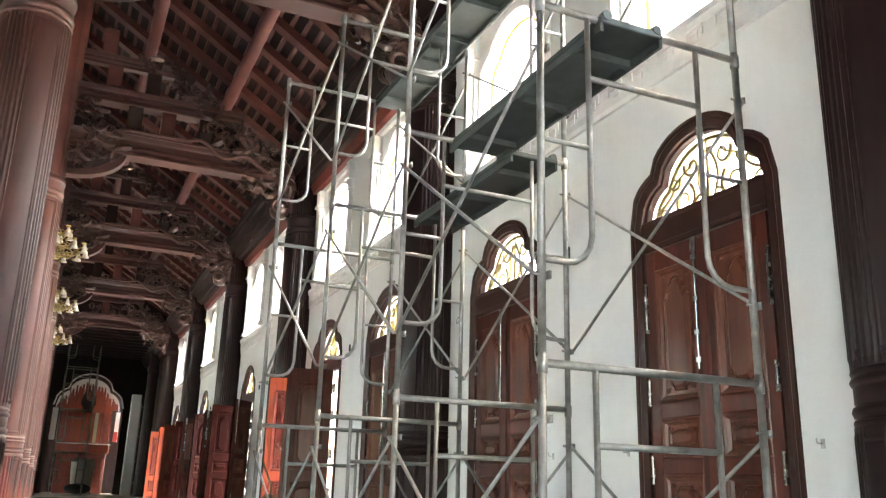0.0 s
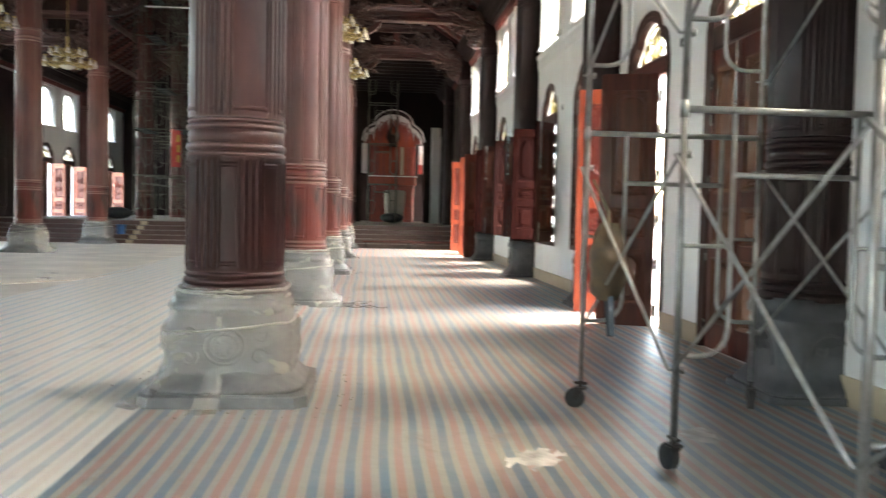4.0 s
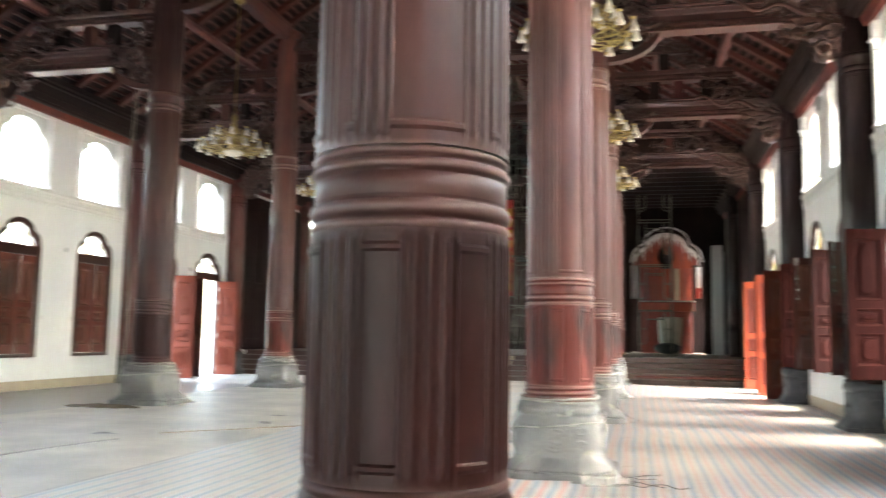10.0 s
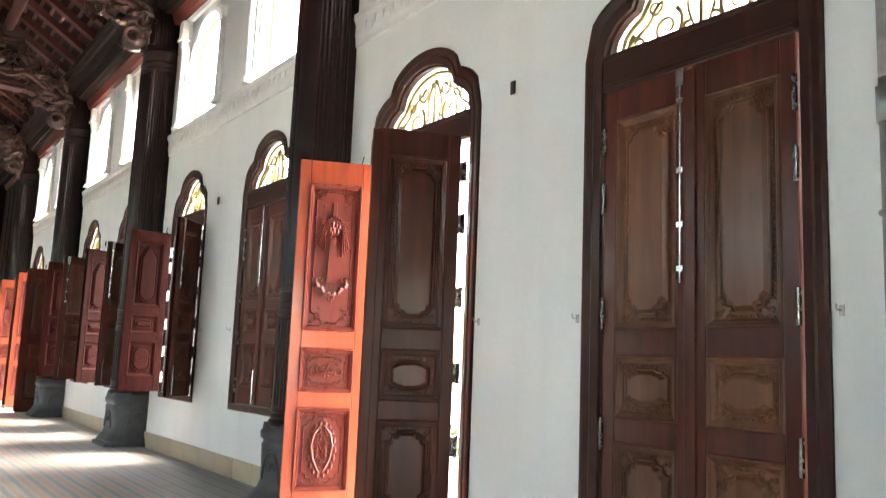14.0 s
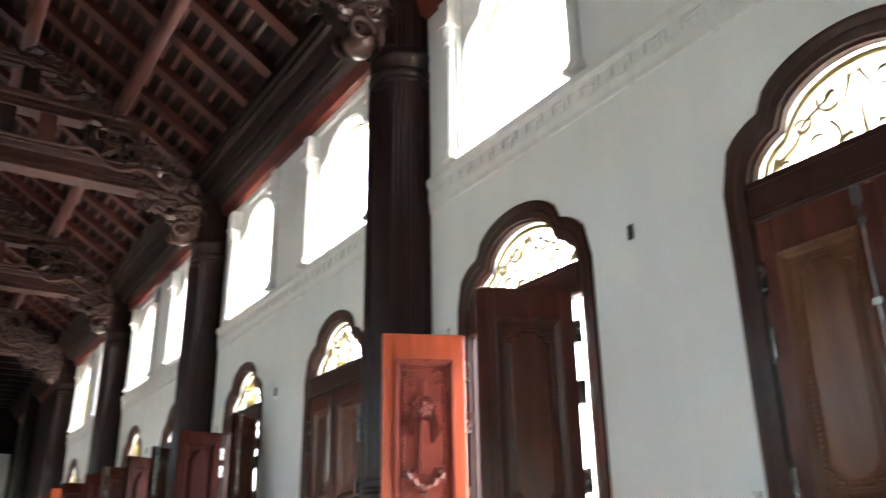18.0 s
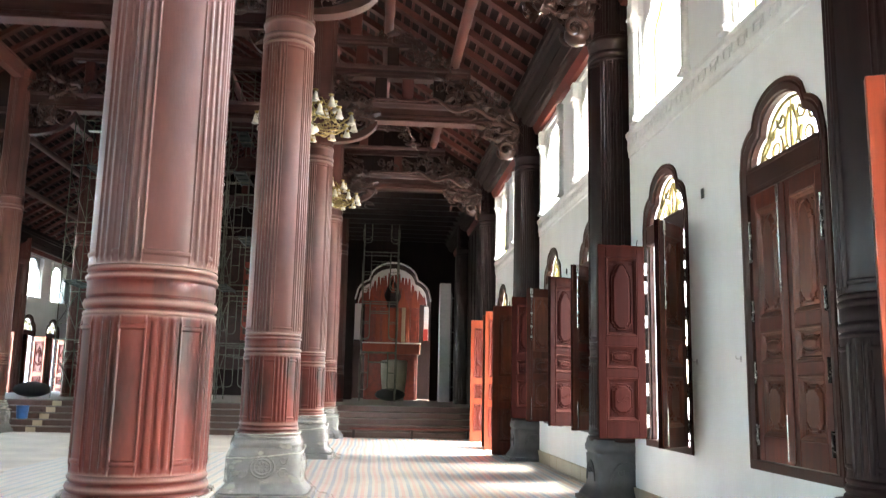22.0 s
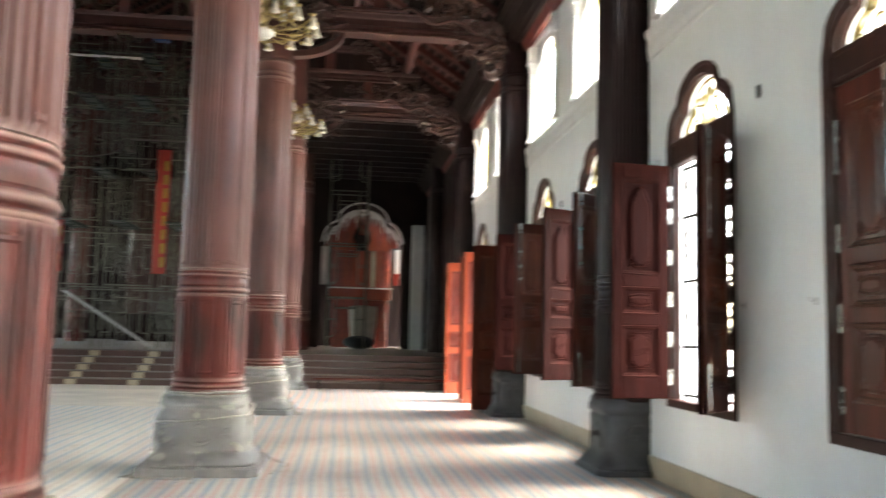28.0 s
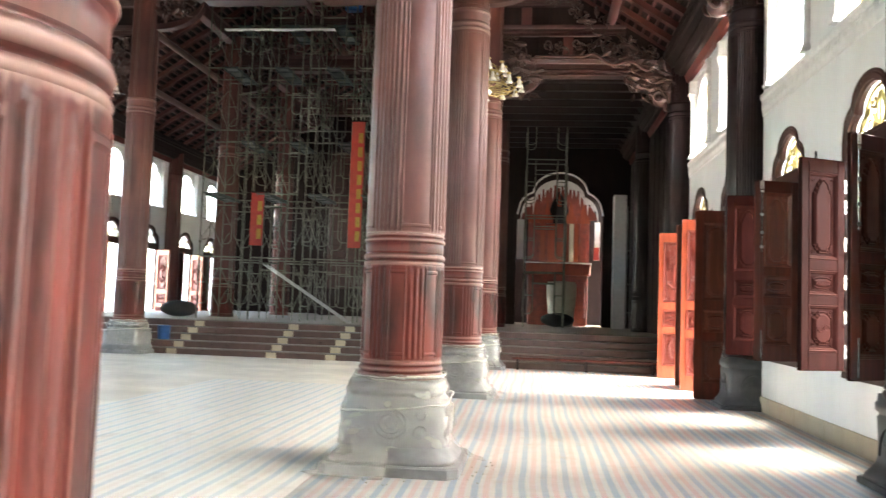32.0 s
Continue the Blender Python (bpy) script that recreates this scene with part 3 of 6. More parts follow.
bm = bmesh.new()
for s in (1, -1):
    d = 0.1
    while d < 9.4:
        x = XR - d if s > 0 else XL + d
        z = roof_z(x) + 0.165
        box(bm, x - 0.03, x + 0.03, Y0, Y1, z, z + 0.07)
        d += 0.2
tagged(part("ceiling_battens", bm, M_ROOF), "thin reddish battens across the rafters", "battens", kind="structure")

# wall plate, red trim and eave beam over each wall
for sgn in (1, -1):
    for name, pts, mat, lab in (
        ("wall_plate", [(-0.10, WALL_TOP), (0.2, WALL_TOP), (0.2, WALL_TOP + 0.16), (-0.16, WALL_TOP + 0.16)], M_TRIMR, "red-stained moulded timber trim on top of the wall"),
        ("eave_beam", [(-0.24, WALL_TOP + 0.165), (0.1, WALL_TOP + 0.165), (0.1, WALL_TOP + 0.62), (-0.62, WALL_TOP + 0.80), (-0.62, WALL_TOP + 0.66), (-0.57, WALL_TOP + 0.63), (-0.57, WALL_TOP + 0.57), (-0.51, WALL_TOP + 0.55), (-0.43, WALL_TOP + 0.40), (-0.40, WALL_TOP + 0.42), (-0.37, WALL_TOP + 0.36), (-0.40, WALL_TOP + 0.34), (-0.33, WALL_TOP + 0.22), (-0.30, WALL_TOP + 0.23), (-0.27, WALL_TOP + 0.18)], M_DARK, "broad dark sloping eave board over the wall")):
        bm = bmesh.new()
        prism(bm, pts, "y", -Y1 if sgn < 0 else Y0, -Y0 if sgn < 0 else Y1)
        tagged(part(name, fix(bm), mat, m=side(sgn)), lab, "trim", kind="structure")


# ---- columns ----
def fluted(z_list, r0, bands, groove=0.0085, step=1.4):
    """Rings of a shaft. bands: (degrees, reeds) round one repeat; no reeds is a flat panel with a bead round it. Each row: z, scale, depth, and whether the bead closes the panel."""
    marks, start = [], 0.0
    while start < 359.9:
        for deg, reeds in bands:
            n = max(6, int(deg / step))
            for i in range(n):
                f = i / n
                if reeds:
                    k = 1.4 * math.sqrt(max(0, 1 - (3.2 * (f * reeds % 1) - 1.6) ** 2)) - 0.7
                    marks.append((start + deg * f, k, k))
                else:
                    q = min(f, 1 - f) * deg
                    k = -0.7 if q < 1.8 else (0.7 if q < 3.6 else -0.3)
                    marks.append((start + deg * f, k, 0.7 if q >= 1.8 else k))
            start += deg
    out = []
    for z, s, d, closed in z_list:
        out.append([(math.cos(radians(a)) * (r0 * s + groove * d * (kc if closed else k)), math.sin(radians(a)) * (r0 * s + groove * d * (kc if closed else k)), z) for a, k, kc in marks])
    return out


SHAFT_BANDS, DRUM_BANDS = ((48, 0), (15, 2), (13, 0), (14, 2)), ((27, 0), (360 / 7 - 27, 3))


def shaft_rows(z0, z1, s0, s1):
    e = 0.05
    return [(z0, s0, 0, 0), (z0 + 0.03, s0, 0.3, 0), (z0 + e, s0, 1, 0), (z0 + e + 0.012, s0, 1, 1), (z0 + e + 0.026, s0, 1, 1), (z0 + e + 0.036, s0, 1, 0),
            (z1 - e - 0.036, s1, 1, 0), (z1 - e - 0.026, s1, 1, 1), (z1 - e - 0.012, s1, 1, 1), (z1 - e, s1, 1, 0), (z1 - 0.03, s1, 0.3, 0), (z1, s1, 0, 0)]


def column_meshes(mat):
    out = {}
    bm = bmesh.new()
    loft(bm, fluted(shaft_rows(2.15, 6.22, 0.985, 0.95), 0.378, SHAFT_BANDS))
    out["shaft"] = bm
    bm = bmesh.new()
    loft(bm, fluted(shaft_rows(0.98, 1.86, 1.0, 1.0), 0.380, DRUM_BANDS, step=0.9))
    out["lower_drum"] = bm
    bm = bmesh.new()
    lathe(bm, [(z, r * 1.052) for z, r in [(1.855, 0.345), (1.862, 0.357), (1.878, 0.363), (1.892, 0.357), (1.896, 0.346), (1.904, 0.346), (1.91, 0.358), (1.935, 0.366), (1.958, 0.358), (1.962, 0.344), (1.972, 0.346), (1.978, 0.350), (2.055, 0.350), (2.06, 0.344),
               (2.066, 0.356), (2.085, 0.364), (2.102, 0.356), (2.106, 0.345), (2.114, 0.345), (2.12, 0.354), (2.135, 0.358), (2.15, 0.342)]], 96)
    out["band"] = bm
    bm = bmesh.new()
    lathe(bm, [(z, r * 1.052) for z, r in [(0.80, 0.362), (0.815, 0.380), (0.845, 0.386), (0.868, 0.378), (0.872, 0.360), (0.88, 0.360), (0.886, 0.372), (0.905, 0.378), (0.925, 0.370), (0.93, 0.356), (0.938, 0.358), (0.944, 0.366), (0.958, 0.370), (0.972, 0.364), (0.985, 0.35)]], 96)
    out["foot_ring"] = bm
    bm = bmesh.new()
    lathe(bm, [(z, r * 1.052) for z, r in [(6.20, 0.328), (6.21, 0.342), (6.24, 0.348), (6.262, 0.340), (6.268, 0.328), (6.275, 0.328), (6.285, 0.342), (6.33, 0.350), (6.365, 0.342), (6.37, 0.33), (6.38, 0.334), (6.50, 0.332), (6.51, 0.344), (6.55, 0.350), (6.585, 0.342), (6.60, 0.325)]], 64)
    out["capital_band"] = bm
    bm = bmesh.new()
    loft(bm, fluted(shaft_rows(6.58, 10.35, 0.94, 0.90), 0.370, SHAFT_BANDS))
    out["upper_shaft"] = bm
    return out


def base_mesh(wide, prof, sq, n=32):
    bm = bmesh.new()
    lathe(bm, prof, n, squarish=sq)
    return bm


def build_column(label, mat, inner, m, group):
    col = thing("column" if inner else "wall_column", label, "column", m, group)
    for k, bm in column_meshes(mat).items():
        if not inner and k == "upper_shaft":
            bm.free()
            bm = bmesh.new()
            loft(bm, fluted(shaft_rows(6.58, 7.72, 0.94, 0.90), 0.370, SHAFT_BANDS))
        low = {M_COL: ("lower_drum", "band", "foot_ring"), M_COLN: ("lower_drum", "foot_ring")}.get(mat, ())
        part(k, bm, (M_DRUM if mat is M_COL else M_DRUMN) if k in low else mat, col, smooth="band" in k or "ring" in k)
    if inner:
        part("plinth", base_mesh(0, [(0, 0.625), (0.085, 0.62), (0.10, 0.60)], 16, 40), M_PLINTH, col, "square grey stone plinth")
        part("stone_base", base_mesh(0, [(0.10, 0.58), (0.13, 0.57), (0.17, 0.525), (0.22, 0.485), (0.27, 0.468), (0.36, 0.475), (0.47, 0.482), (0.56, 0.470), (0.62, 0.445), (0.655, 0.415), (0.68, 0.41), (0.69, 0.43), (0.72, 0.436), (0.745, 0.425), (0.755, 0.41), (0.79, 0.412), (0.815, 0.405)], 5, 40), M_PLINTH, col, "flared grey stone base", smooth=True)
        for k in range(4):
            bm = bmesh.new()
            for r, t in ((0.150, 0.012), (0.105, 0.012)):
                pipe(bm, [(0.478, r * math.cos(2 * math.pi * i / 28), 0.44 + r * 0.9 * math.sin(2 * math.pi * i / 28)) for i in range(29)], t, 6)
            for i in range(8):
                a = 2 * math.pi * i / 8
                blob(bm, (0.476, 0.052 * math.cos(a), 0.44 + 0.05 * math.sin(a)), 0.026, (0.5, 1, 1), 6)
            for q in (-1, 1):
                curl(bm, (0.474, q * 0.26, 0.36), 0.07, 7 * q, ((0, 1, 0), (0, 0, 1)), 0.014, 0.5)
                curl(bm, (0.474, q * 0.26, 0.53), 0.06, -7 * q, ((0, 1, 0), (0, 0, 1)), 0.012, 0.5)
            part("medallion", bm, M_PLINTH, col, "carved round medallion", m=Matrix.Rotation(math.pi / 2 * k, 4, "Z"))
    else:
        part("plinth", base_mesh(0, [(0, 0.50), (0.055, 0.50), (0.065, 0.485)], 14, 32), M_STONE, col)
        part("stone_base", base_mesh(0, [(0.065, 0.475), (0.10, 0.465), (0.15, 0.425), (0.20, 0.392), (0.27, 0.375), (0.40, 0.372), (0.56, 0.378), (0.62, 0.380), (0.64, 0.365), (0.66, 0.368), (0.68, 0.392), (0.74, 0.396), (0.765, 0.38), (0.83, 0.372)], 6, 40), M_STONE, col, smooth=True)
        for k in range(4):
            bm = bmesh.new()
            pipe(bm, [(0.380, 0.20 * math.cos(math.pi * i / 14), 0.28 + 0.27 * math.sin(math.pi * i / 14)) for i in range(15)], 0.012, 6)
            for q in (-1, 1):
                curl(bm, (0.378, q * 0.07, 0.42), 0.055, 7 * q, ((0, 1, 0), (0, 0, 1)), 0.011, 0.5)
            part("carved_arch", bm, M_STONE, col, "", m=Matrix.Rotation(math.pi / 2 * k, 4, "Z"))
    return col


RED_COL, DARK_COL = "reddish brown fluted wooden column on a grey stone base", "dark fluted wooden column, shade painted into its lower drum, on a grey stone base"
ROW_Y = LINES + [33.2, 39.6]
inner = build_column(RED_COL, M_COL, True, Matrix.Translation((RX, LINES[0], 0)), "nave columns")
# worn: the darker copy, with shade painted into its lower drum
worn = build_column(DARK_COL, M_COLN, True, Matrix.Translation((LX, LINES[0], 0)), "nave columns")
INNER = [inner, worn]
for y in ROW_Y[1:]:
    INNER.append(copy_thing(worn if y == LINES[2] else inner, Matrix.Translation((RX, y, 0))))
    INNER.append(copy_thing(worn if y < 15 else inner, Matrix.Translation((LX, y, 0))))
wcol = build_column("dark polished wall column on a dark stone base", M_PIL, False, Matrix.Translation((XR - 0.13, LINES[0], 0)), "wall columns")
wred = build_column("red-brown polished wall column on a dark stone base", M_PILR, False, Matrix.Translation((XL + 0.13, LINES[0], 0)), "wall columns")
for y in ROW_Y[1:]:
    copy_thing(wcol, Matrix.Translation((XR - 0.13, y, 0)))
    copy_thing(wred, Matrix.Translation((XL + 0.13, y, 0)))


# ---- doors and windows ----
FACE = ((0, 1, 0), (0, 0, 1))


def emblem(bm, Y, zc, hz):
    """Carved relief of the tall panel: rays, a beaded ring with a cross bar, hanging drapes, a long plain post and a garland."""
    c0 = zc + hz * 0.44
    for i in range(22):
        a = math.pi * (-0.12 + 1.24 * i / 21)
        k = 0.155 if i % 2 else 0.20
        tube(bm, (0.012, Y(0.085 * math.cos(a)), c0 + 0.10 * math.sin(a)), (0.010, Y(k * 0.86 * math.cos(a)), c0 + k * 1.15 * math.sin(a)), 0.0055, 4)
    box(bm, 0.010, 0.024, Y(-0.022), Y(0.022), c0 + 0.10, c0 + 0.245, 0.006)
    box(bm, 0.010, 0.024, Y(-0.122), Y(0.122), c0 + 0.02, c0 + 0.062, 0.006)
    prism(bm, [(Y(-0.040), zc - hz * 0.40), (Y(0.040), zc - hz * 0.40), (Y(0.026), c0 - 0.10), (Y(-0.026), c0 - 0.10)], "x", 0.008, 0.036)
    for i in range(22):
        a = 2 * math.pi * i / 22
        blob(bm, (0.020, Y(0.088 * math.cos(a)), c0 + 0.105 * math.sin(a)), 0.0135, (0.9, 1, 1), 5)
    for i in range(9):
        a = 2.4 * i
        k = 0.018 * math.sqrt(i)
        blob(bm, (0.024, Y(k * math.cos(a)), c0 - 0.01 + 1.1 * k * math.sin(a)), 0.024, (0.7, 0.8, 1.4), 6)
    for q in (-1, 1):
        # a drape in folds, longer on one side
        drop = 0.27 if q > 0 else 0.23
        for i in range(4):
            u0, u1 = q * (0.030 + 0.020 * i), q * (0.060 + 0.019 * i)
            pipe(bm, [(0.024, Y(u0), c0 + 0.03), (0.030, Y(q * (0.085 + 0.008 * i)), c0 - 0.05), (0.026, Y(u1 + q * 0.022), c0 - 0.17), (0.018, Y(u1 + q * 0.026), c0 - drop + 0.025 * i)], 0.0115, 5, taper=(0.7, 1.15))
        # upturned scroll ends and the garland between them
        curl(bm, (0.020, Y(q * 0.118), zc - hz * 0.36), 0.036, 7.5 * q, FACE, 0.012, 0.5, n=12)
        pipe(bm, [(0.018, Y(q * 0.140), zc - hz * 0.36), (0.024, Y(q * 0.128), zc - hz * 0.45), (0.024, Y(q * 0.080), zc - hz * 0.535), (0.022, Y(0), zc - hz * 0.58)], 0.017, 6, taper=(0.7, 1.2))
        for i in range(8):
            f = i / 7
            yy, zz = q * 0.138 * (1 - f) + q * 0.012 * math.sin(i * 2.1), zc - hz * (0.42 + 0.16 * math.sin(f * 1.57))
            blob(bm, (0.028, Y(yy), zz), 0.025, (0.8, 1.25, 0.9), 6)
            tube(bm, (0.024, Y(yy), zz), (0.014, Y(yy + q * 0.028 * math.cos(i * 1.7)), zz - 0.036 + 0.02 * math.sin(i * 2.9)), 0.008, 4)
    for i in range(5):
        a = 2 * math.pi * i / 5
        blob(bm, (0.026, Y(0.022 * math.cos(a)), zc - hz * 0.63 + 0.022 * math.sin(a)), 0.015, (0.8, 1, 1), 6)


def cartouche(bm, Y, zc, hw, hz):
    """Carved relief of the lower panels: a lobed oval frame with scrolls inside, or paired scrolls where the panel is low."""
    if hz > hw * 0.95:
        for q in (-1, 1):
            pipe(bm, [(0.022, Y(q * 0.02), zc + hz * 0.72), (0.026, Y(q * hw * 0.42), zc + hz * 0.50), (0.026, Y(q * hw * 0.56), zc + hz * 0.12), (0.026, Y(q * hw * 0.44), zc - hz * 0.28), (0.024, Y(q * hw * 0.20), zc - hz * 0.60), (0.020, Y(q * 0.012), zc - hz * 0.70)], 0.015, 6, taper=(1.0, 0.9))
            curl(bm, (0.024, Y(q * hw * 0.30), zc + hz * 0.56), hw * 0.22, 7 * q, FACE, 0.013, 1.0)
            curl(bm, (0.024, Y(q * hw * 0.16), zc - hz * 0.62), hw * 0.18, -7 * q, FACE, 0.012, -1.0)
            curl(bm, (0.022, Y(q * hw * 0.62), zc + hz * 0.02), hw * 0.14, 7 * q, FACE, 0.011, 0.4)
            for i in range(9):
                a = -1.35 + 2.7 * i / 8
                blob(bm, (0.020, Y(q * hw * 0.70 * math.cos(a)), zc + hz * 0.80 * math.sin(a)), 0.024, (0.6, 0.9, 1.2), 6)
                curl(bm, (0.022, Y(q * hw * 0.34 * math.cos(a)), zc + hz * 0.42 * math.sin(a)), 0.028, 6 * q, FACE, 0.009, i, n=8)
            tube(bm, (0.018, Y(q * hw * 0.24), zc - hz * 0.24), (0.022, Y(q * hw * 0.20), zc + hz * 0.22), 0.012, 5)
            tube(bm, (0.022, Y(q * hw * 0.20), zc + hz * 0.22), (0.018, Y(0), zc - hz * 0.10), 0.011, 5)
        for i in range(5):
            blob(bm, (0.022, Y(0.020 * math.cos(i * 1.26)), zc + hz * 0.80 + 0.018 * math.sin(i * 1.26)), 0.016, (0.8, 1, 1), 6)
        return
    for q in (-1, 1):
        curl(bm, (0.022, Y(q * hw * 0.30), zc + hz * 0.10), hz * 0.52, 8 * q, FACE, 0.014, 0.4)
        curl(bm, (0.022, Y(q * hw * 0.62), zc - hz * 0.12), hz * 0.40, -8 * q, FACE, 0.013, 2.2)
        pipe(bm, [(0.018, Y(q * hw * 0.82), zc + hz * 0.25), (0.024, Y(q * hw * 0.5), zc + hz * 0.5), (0.022, Y(q * hw * 0.1), zc + hz * 0.15), (0.018, Y(-q * hw * 0.12), zc - hz * 0.5)], 0.012, 5, taper=(0.5, 1.1))
        for i in range(5):
            blob(bm, (0.020, Y(q * hw * (0.12 + 0.17 * i)), zc + hz * 0.42 * math.sin(i * 2.2 + 1)), 0.015, (0.8, 1.2, 0.9), 5)


def leaf_meshes(w, h, flip, carved=True):
    """One leaf: hinge on the z axis, runs along +y (flip: -y), outside faces +x. Returns the frame, the panels and the iron."""
    s = -1 if flip else 1
    t, st = 0.034, 0.105
    fr = bmesh.new()
    def bx(bm, x0, x1, y0, y1, z0, z1, bev=0.0, mat=0):
        a, b = sorted((s * y0, s * y1))
        box(bm, x0, x1, a, b, z0, z1, bev, mat)
    rails = [(0, h * 0.088), (h * 0.307, h * 0.352), (h * 0.470, h * 0.520), (h * 0.935, h)]
    bx(fr, -t, t, 0.002, st, 0, h, 0.006)
    bx(fr, -t, t, w - st, w - 0.002, 0, h, 0.006)
    for a, b in rails:
        bx(fr, -t, t, st, w - st, a, b, 0.006)
    if not flip:
        bx(fr, -t - 0.016, -t - 0.001, w - 0.045, w + 0.04, 0.02, h - 0.02, 0.006)
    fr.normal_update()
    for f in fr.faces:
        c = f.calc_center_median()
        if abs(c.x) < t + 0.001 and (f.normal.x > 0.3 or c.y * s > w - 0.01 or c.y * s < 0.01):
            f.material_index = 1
    panels = []
    for (a0, a1), (b0, b1) in zip(rails, rails[1:]):
        bm = bmesh.new()
        z0, z1, y0, y1 = a1, b0, st, w - st
        tall = z1 - z0 > 0.9
        bx(bm, -0.006, 0.006, y0, y1, z0, z1)
        for sx in (-1, 1):
            # sloped moulding round a sunk ground
            rect = lambda d, x: [(sx * x, s * (y0 + d), z0 + d), (sx * x, s * (y1 - d), z0 + d), (sx * x, s * (y1 - d), z1 - d), (sx * x, s * (y0 + d), z1 - d)]
            loft(bm, [rect(0.0, 0.033), rect(0.006, 0.039), rect(0.014, 0.038), rect(0.024, 0.028), rect(0.030, 0.028), rect(0.044, 0.012), rect(0.048, 0.008)], caps=False)
            yc, zc, hw, hz = (y0 + y1) / 2, (z0 + z1) / 2, (y1 - y0) / 2 - 0.075, (z1 - z0) / 2 - 0.075
            k = min(1.0, hz / 0.24)
            half = [(0.42 * hw, -hz), (0.52 * hw, -hz + 0.028 * k), (0.74 * hw, -hz + 0.036 * k), (0.80 * hw, -hz + 0.07 * k), (hw, -hz + 0.09 * k), (hw, -hz + 0.12 * k)]
            top = [(u, -v) for u, v in reversed(half)]
            if tall and not carved:
                top = [(hw, hz - 0.20), (0.97 * hw, hz - 0.165), (0.83 * hw, hz - 0.155), (0.78 * hw, hz - 0.115), (0.62 * hw, hz - 0.10), (0.56 * hw, hz - 0.055), (0.38 * hw, hz - 0.032), (0.28 * hw, hz - 0.010), (0.12 * hw, hz)]
            right = half + top
            mids = [(0, hz + 0.003)] if tall and not carved else []
            outline = right + mids + [(-u, v) for u, v in reversed(right)]
            pts = [(s * yc + u, zc + v) for u, v in outline]
            grow = lambda d, x: [(sx * x, s * yc + u * (hw - d) / hw, zc + v * (hz - d) / hz) for u, v in outline]
            if sx < 0 or not carved:
                vs = loft(bm, [grow(-0.004, 0.006), grow(0.0, 0.022), grow(0.009, 0.027), grow(0.018, 0.016), grow(0.040, 0.031), grow(0.046, 0.032)], caps=False)
                bm.faces.new(vs[-1])
                for cy in (-1, 1):
                    for cz in (-1, 1):
                        curl(bm, (sx * 0.010, s * yc + cy * (hw - 0.004), zc + cz * (hz - 0.012 * k)), 0.026, 6 * cy * cz, ((0, 1, 0), (0, 0, 1)), 0.008, n=7)
                if carved:
                    n = len(pts)
                    for i in range(n):
                        (p0, q0), (p1, q1) = pts[i], pts[(i + 1) % n]
                        k = max(1, int(math.hypot(p1 - p0, q1 - q0) / 0.030))
                        for j in range(k):
                            f = j / k
                            blob(bm, (-0.012, s * yc + (p0 + (p1 - p0) * f - s * yc) * (hw + 0.014) / hw, zc + (q0 + (q1 - q0) * f - zc) * (hz + 0.014) / hz), 0.0095, seg=4)
                    for cy in (-1, 1):
                        for cz in (-1, 1):
                            for i in range(3):
                                curl(bm, (-0.012, s * yc + cy * (hw + 0.028 - 0.05 * i), zc + cz * (hz + 0.030 - 0.012 * abs(i - 1))), 0.022, 7 * cy * cz * (1 if i % 2 else -1), FACE, 0.007, n=7)
                if not tall and sx > 0:
                    for q in (-1, 1):
                        curl(bm, (0.030, s * yc + q * hw * 0.34, zc), min(hw, hz) * 0.36, 7 * q, ((0, 1, 0), (0, 0, 1)), 0.010, n=9)
                continue
            vs = loft(bm, [grow(-0.004, 0.006), grow(0.0, 0.014), grow(0.010, 0.012)], caps=False)
            bm.faces.new(vs[-1])
            big = hz > 0.4
            n = len(pts)
            for i in range(n):
                (p0, q0), (p1, q1) = pts[i], pts[(i + 1) % n]
                k = max(1, int(math.hypot(p1 - p0, q1 - q0) / 0.034))
                for j in range(k):
                    blob(bm, (sx * 0.014, p0 + (p1 - p0) * j / k, q0 + (q1 - q0) * j / k), 0.010, seg=4)
            for cy in (-1, 1):
                for cz in (-1, 1):
                    cc = (sx * 0.014, s * yc + cy * (hw + 0.012), zc + cz * (hz + 0.012))
                    curl(bm, cc, 0.035, 6 * cy * cz, ((0, 1, 0), (0, 0, 1)), 0.010, n=8)
            if sx > 0 and big:
                emblem(bm, lambda u: s * yc + u, zc, hz)
                for cy in (-1, 1):
                    for cz in (-1, 1):
                        for i in range(4):
                            curl(bm, (0.012, s * yc + cy * (hw - 0.03 - 0.035 * (i % 2)), zc + cz * (hz - 0.03 - 0.032 * i)), 0.022, 7 * cy * cz * (1 if i % 2 else -1), ((0, 1, 0), (0, 0, 1)), 0.007, n=7)
            elif sx > 0:
                cartouche(bm, lambda u: s * yc + u, zc, hw, hz)
        fix(bm)
        for v in bm.verts:
            if carved and v.co.x > 0.0125:
                v.co.x = 0.0125 + (v.co.x - 0.0125) * 1.7
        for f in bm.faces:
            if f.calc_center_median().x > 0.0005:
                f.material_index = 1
        panels.append(bm)
    iron = bmesh.new()
    for z in (0.22, h * 0.32, h * 0.55, h * 0.78, h - 0.35):
        tube(iron, (-t - 0.014, s * 0.006, z - 0.10), (-t - 0.014, s * 0.006, z + 0.10), 0.015, 10)
    wide = bmesh.new()
    for z in (0.22, h * 0.25, h * 0.42, h * 0.60, h * 0.78, h - 0.30):
        tube(wide, (-t - 0.012, -s * 0.034, z - 0.085), (-t - 0.012, -s * 0.034, z + 0.085), 0.014, 8)
        bx(wide, -t - 0.004, t * 0.4, -0.046, 0.0, z - 0.08, z + 0.08)
    bolt = bmesh.new()
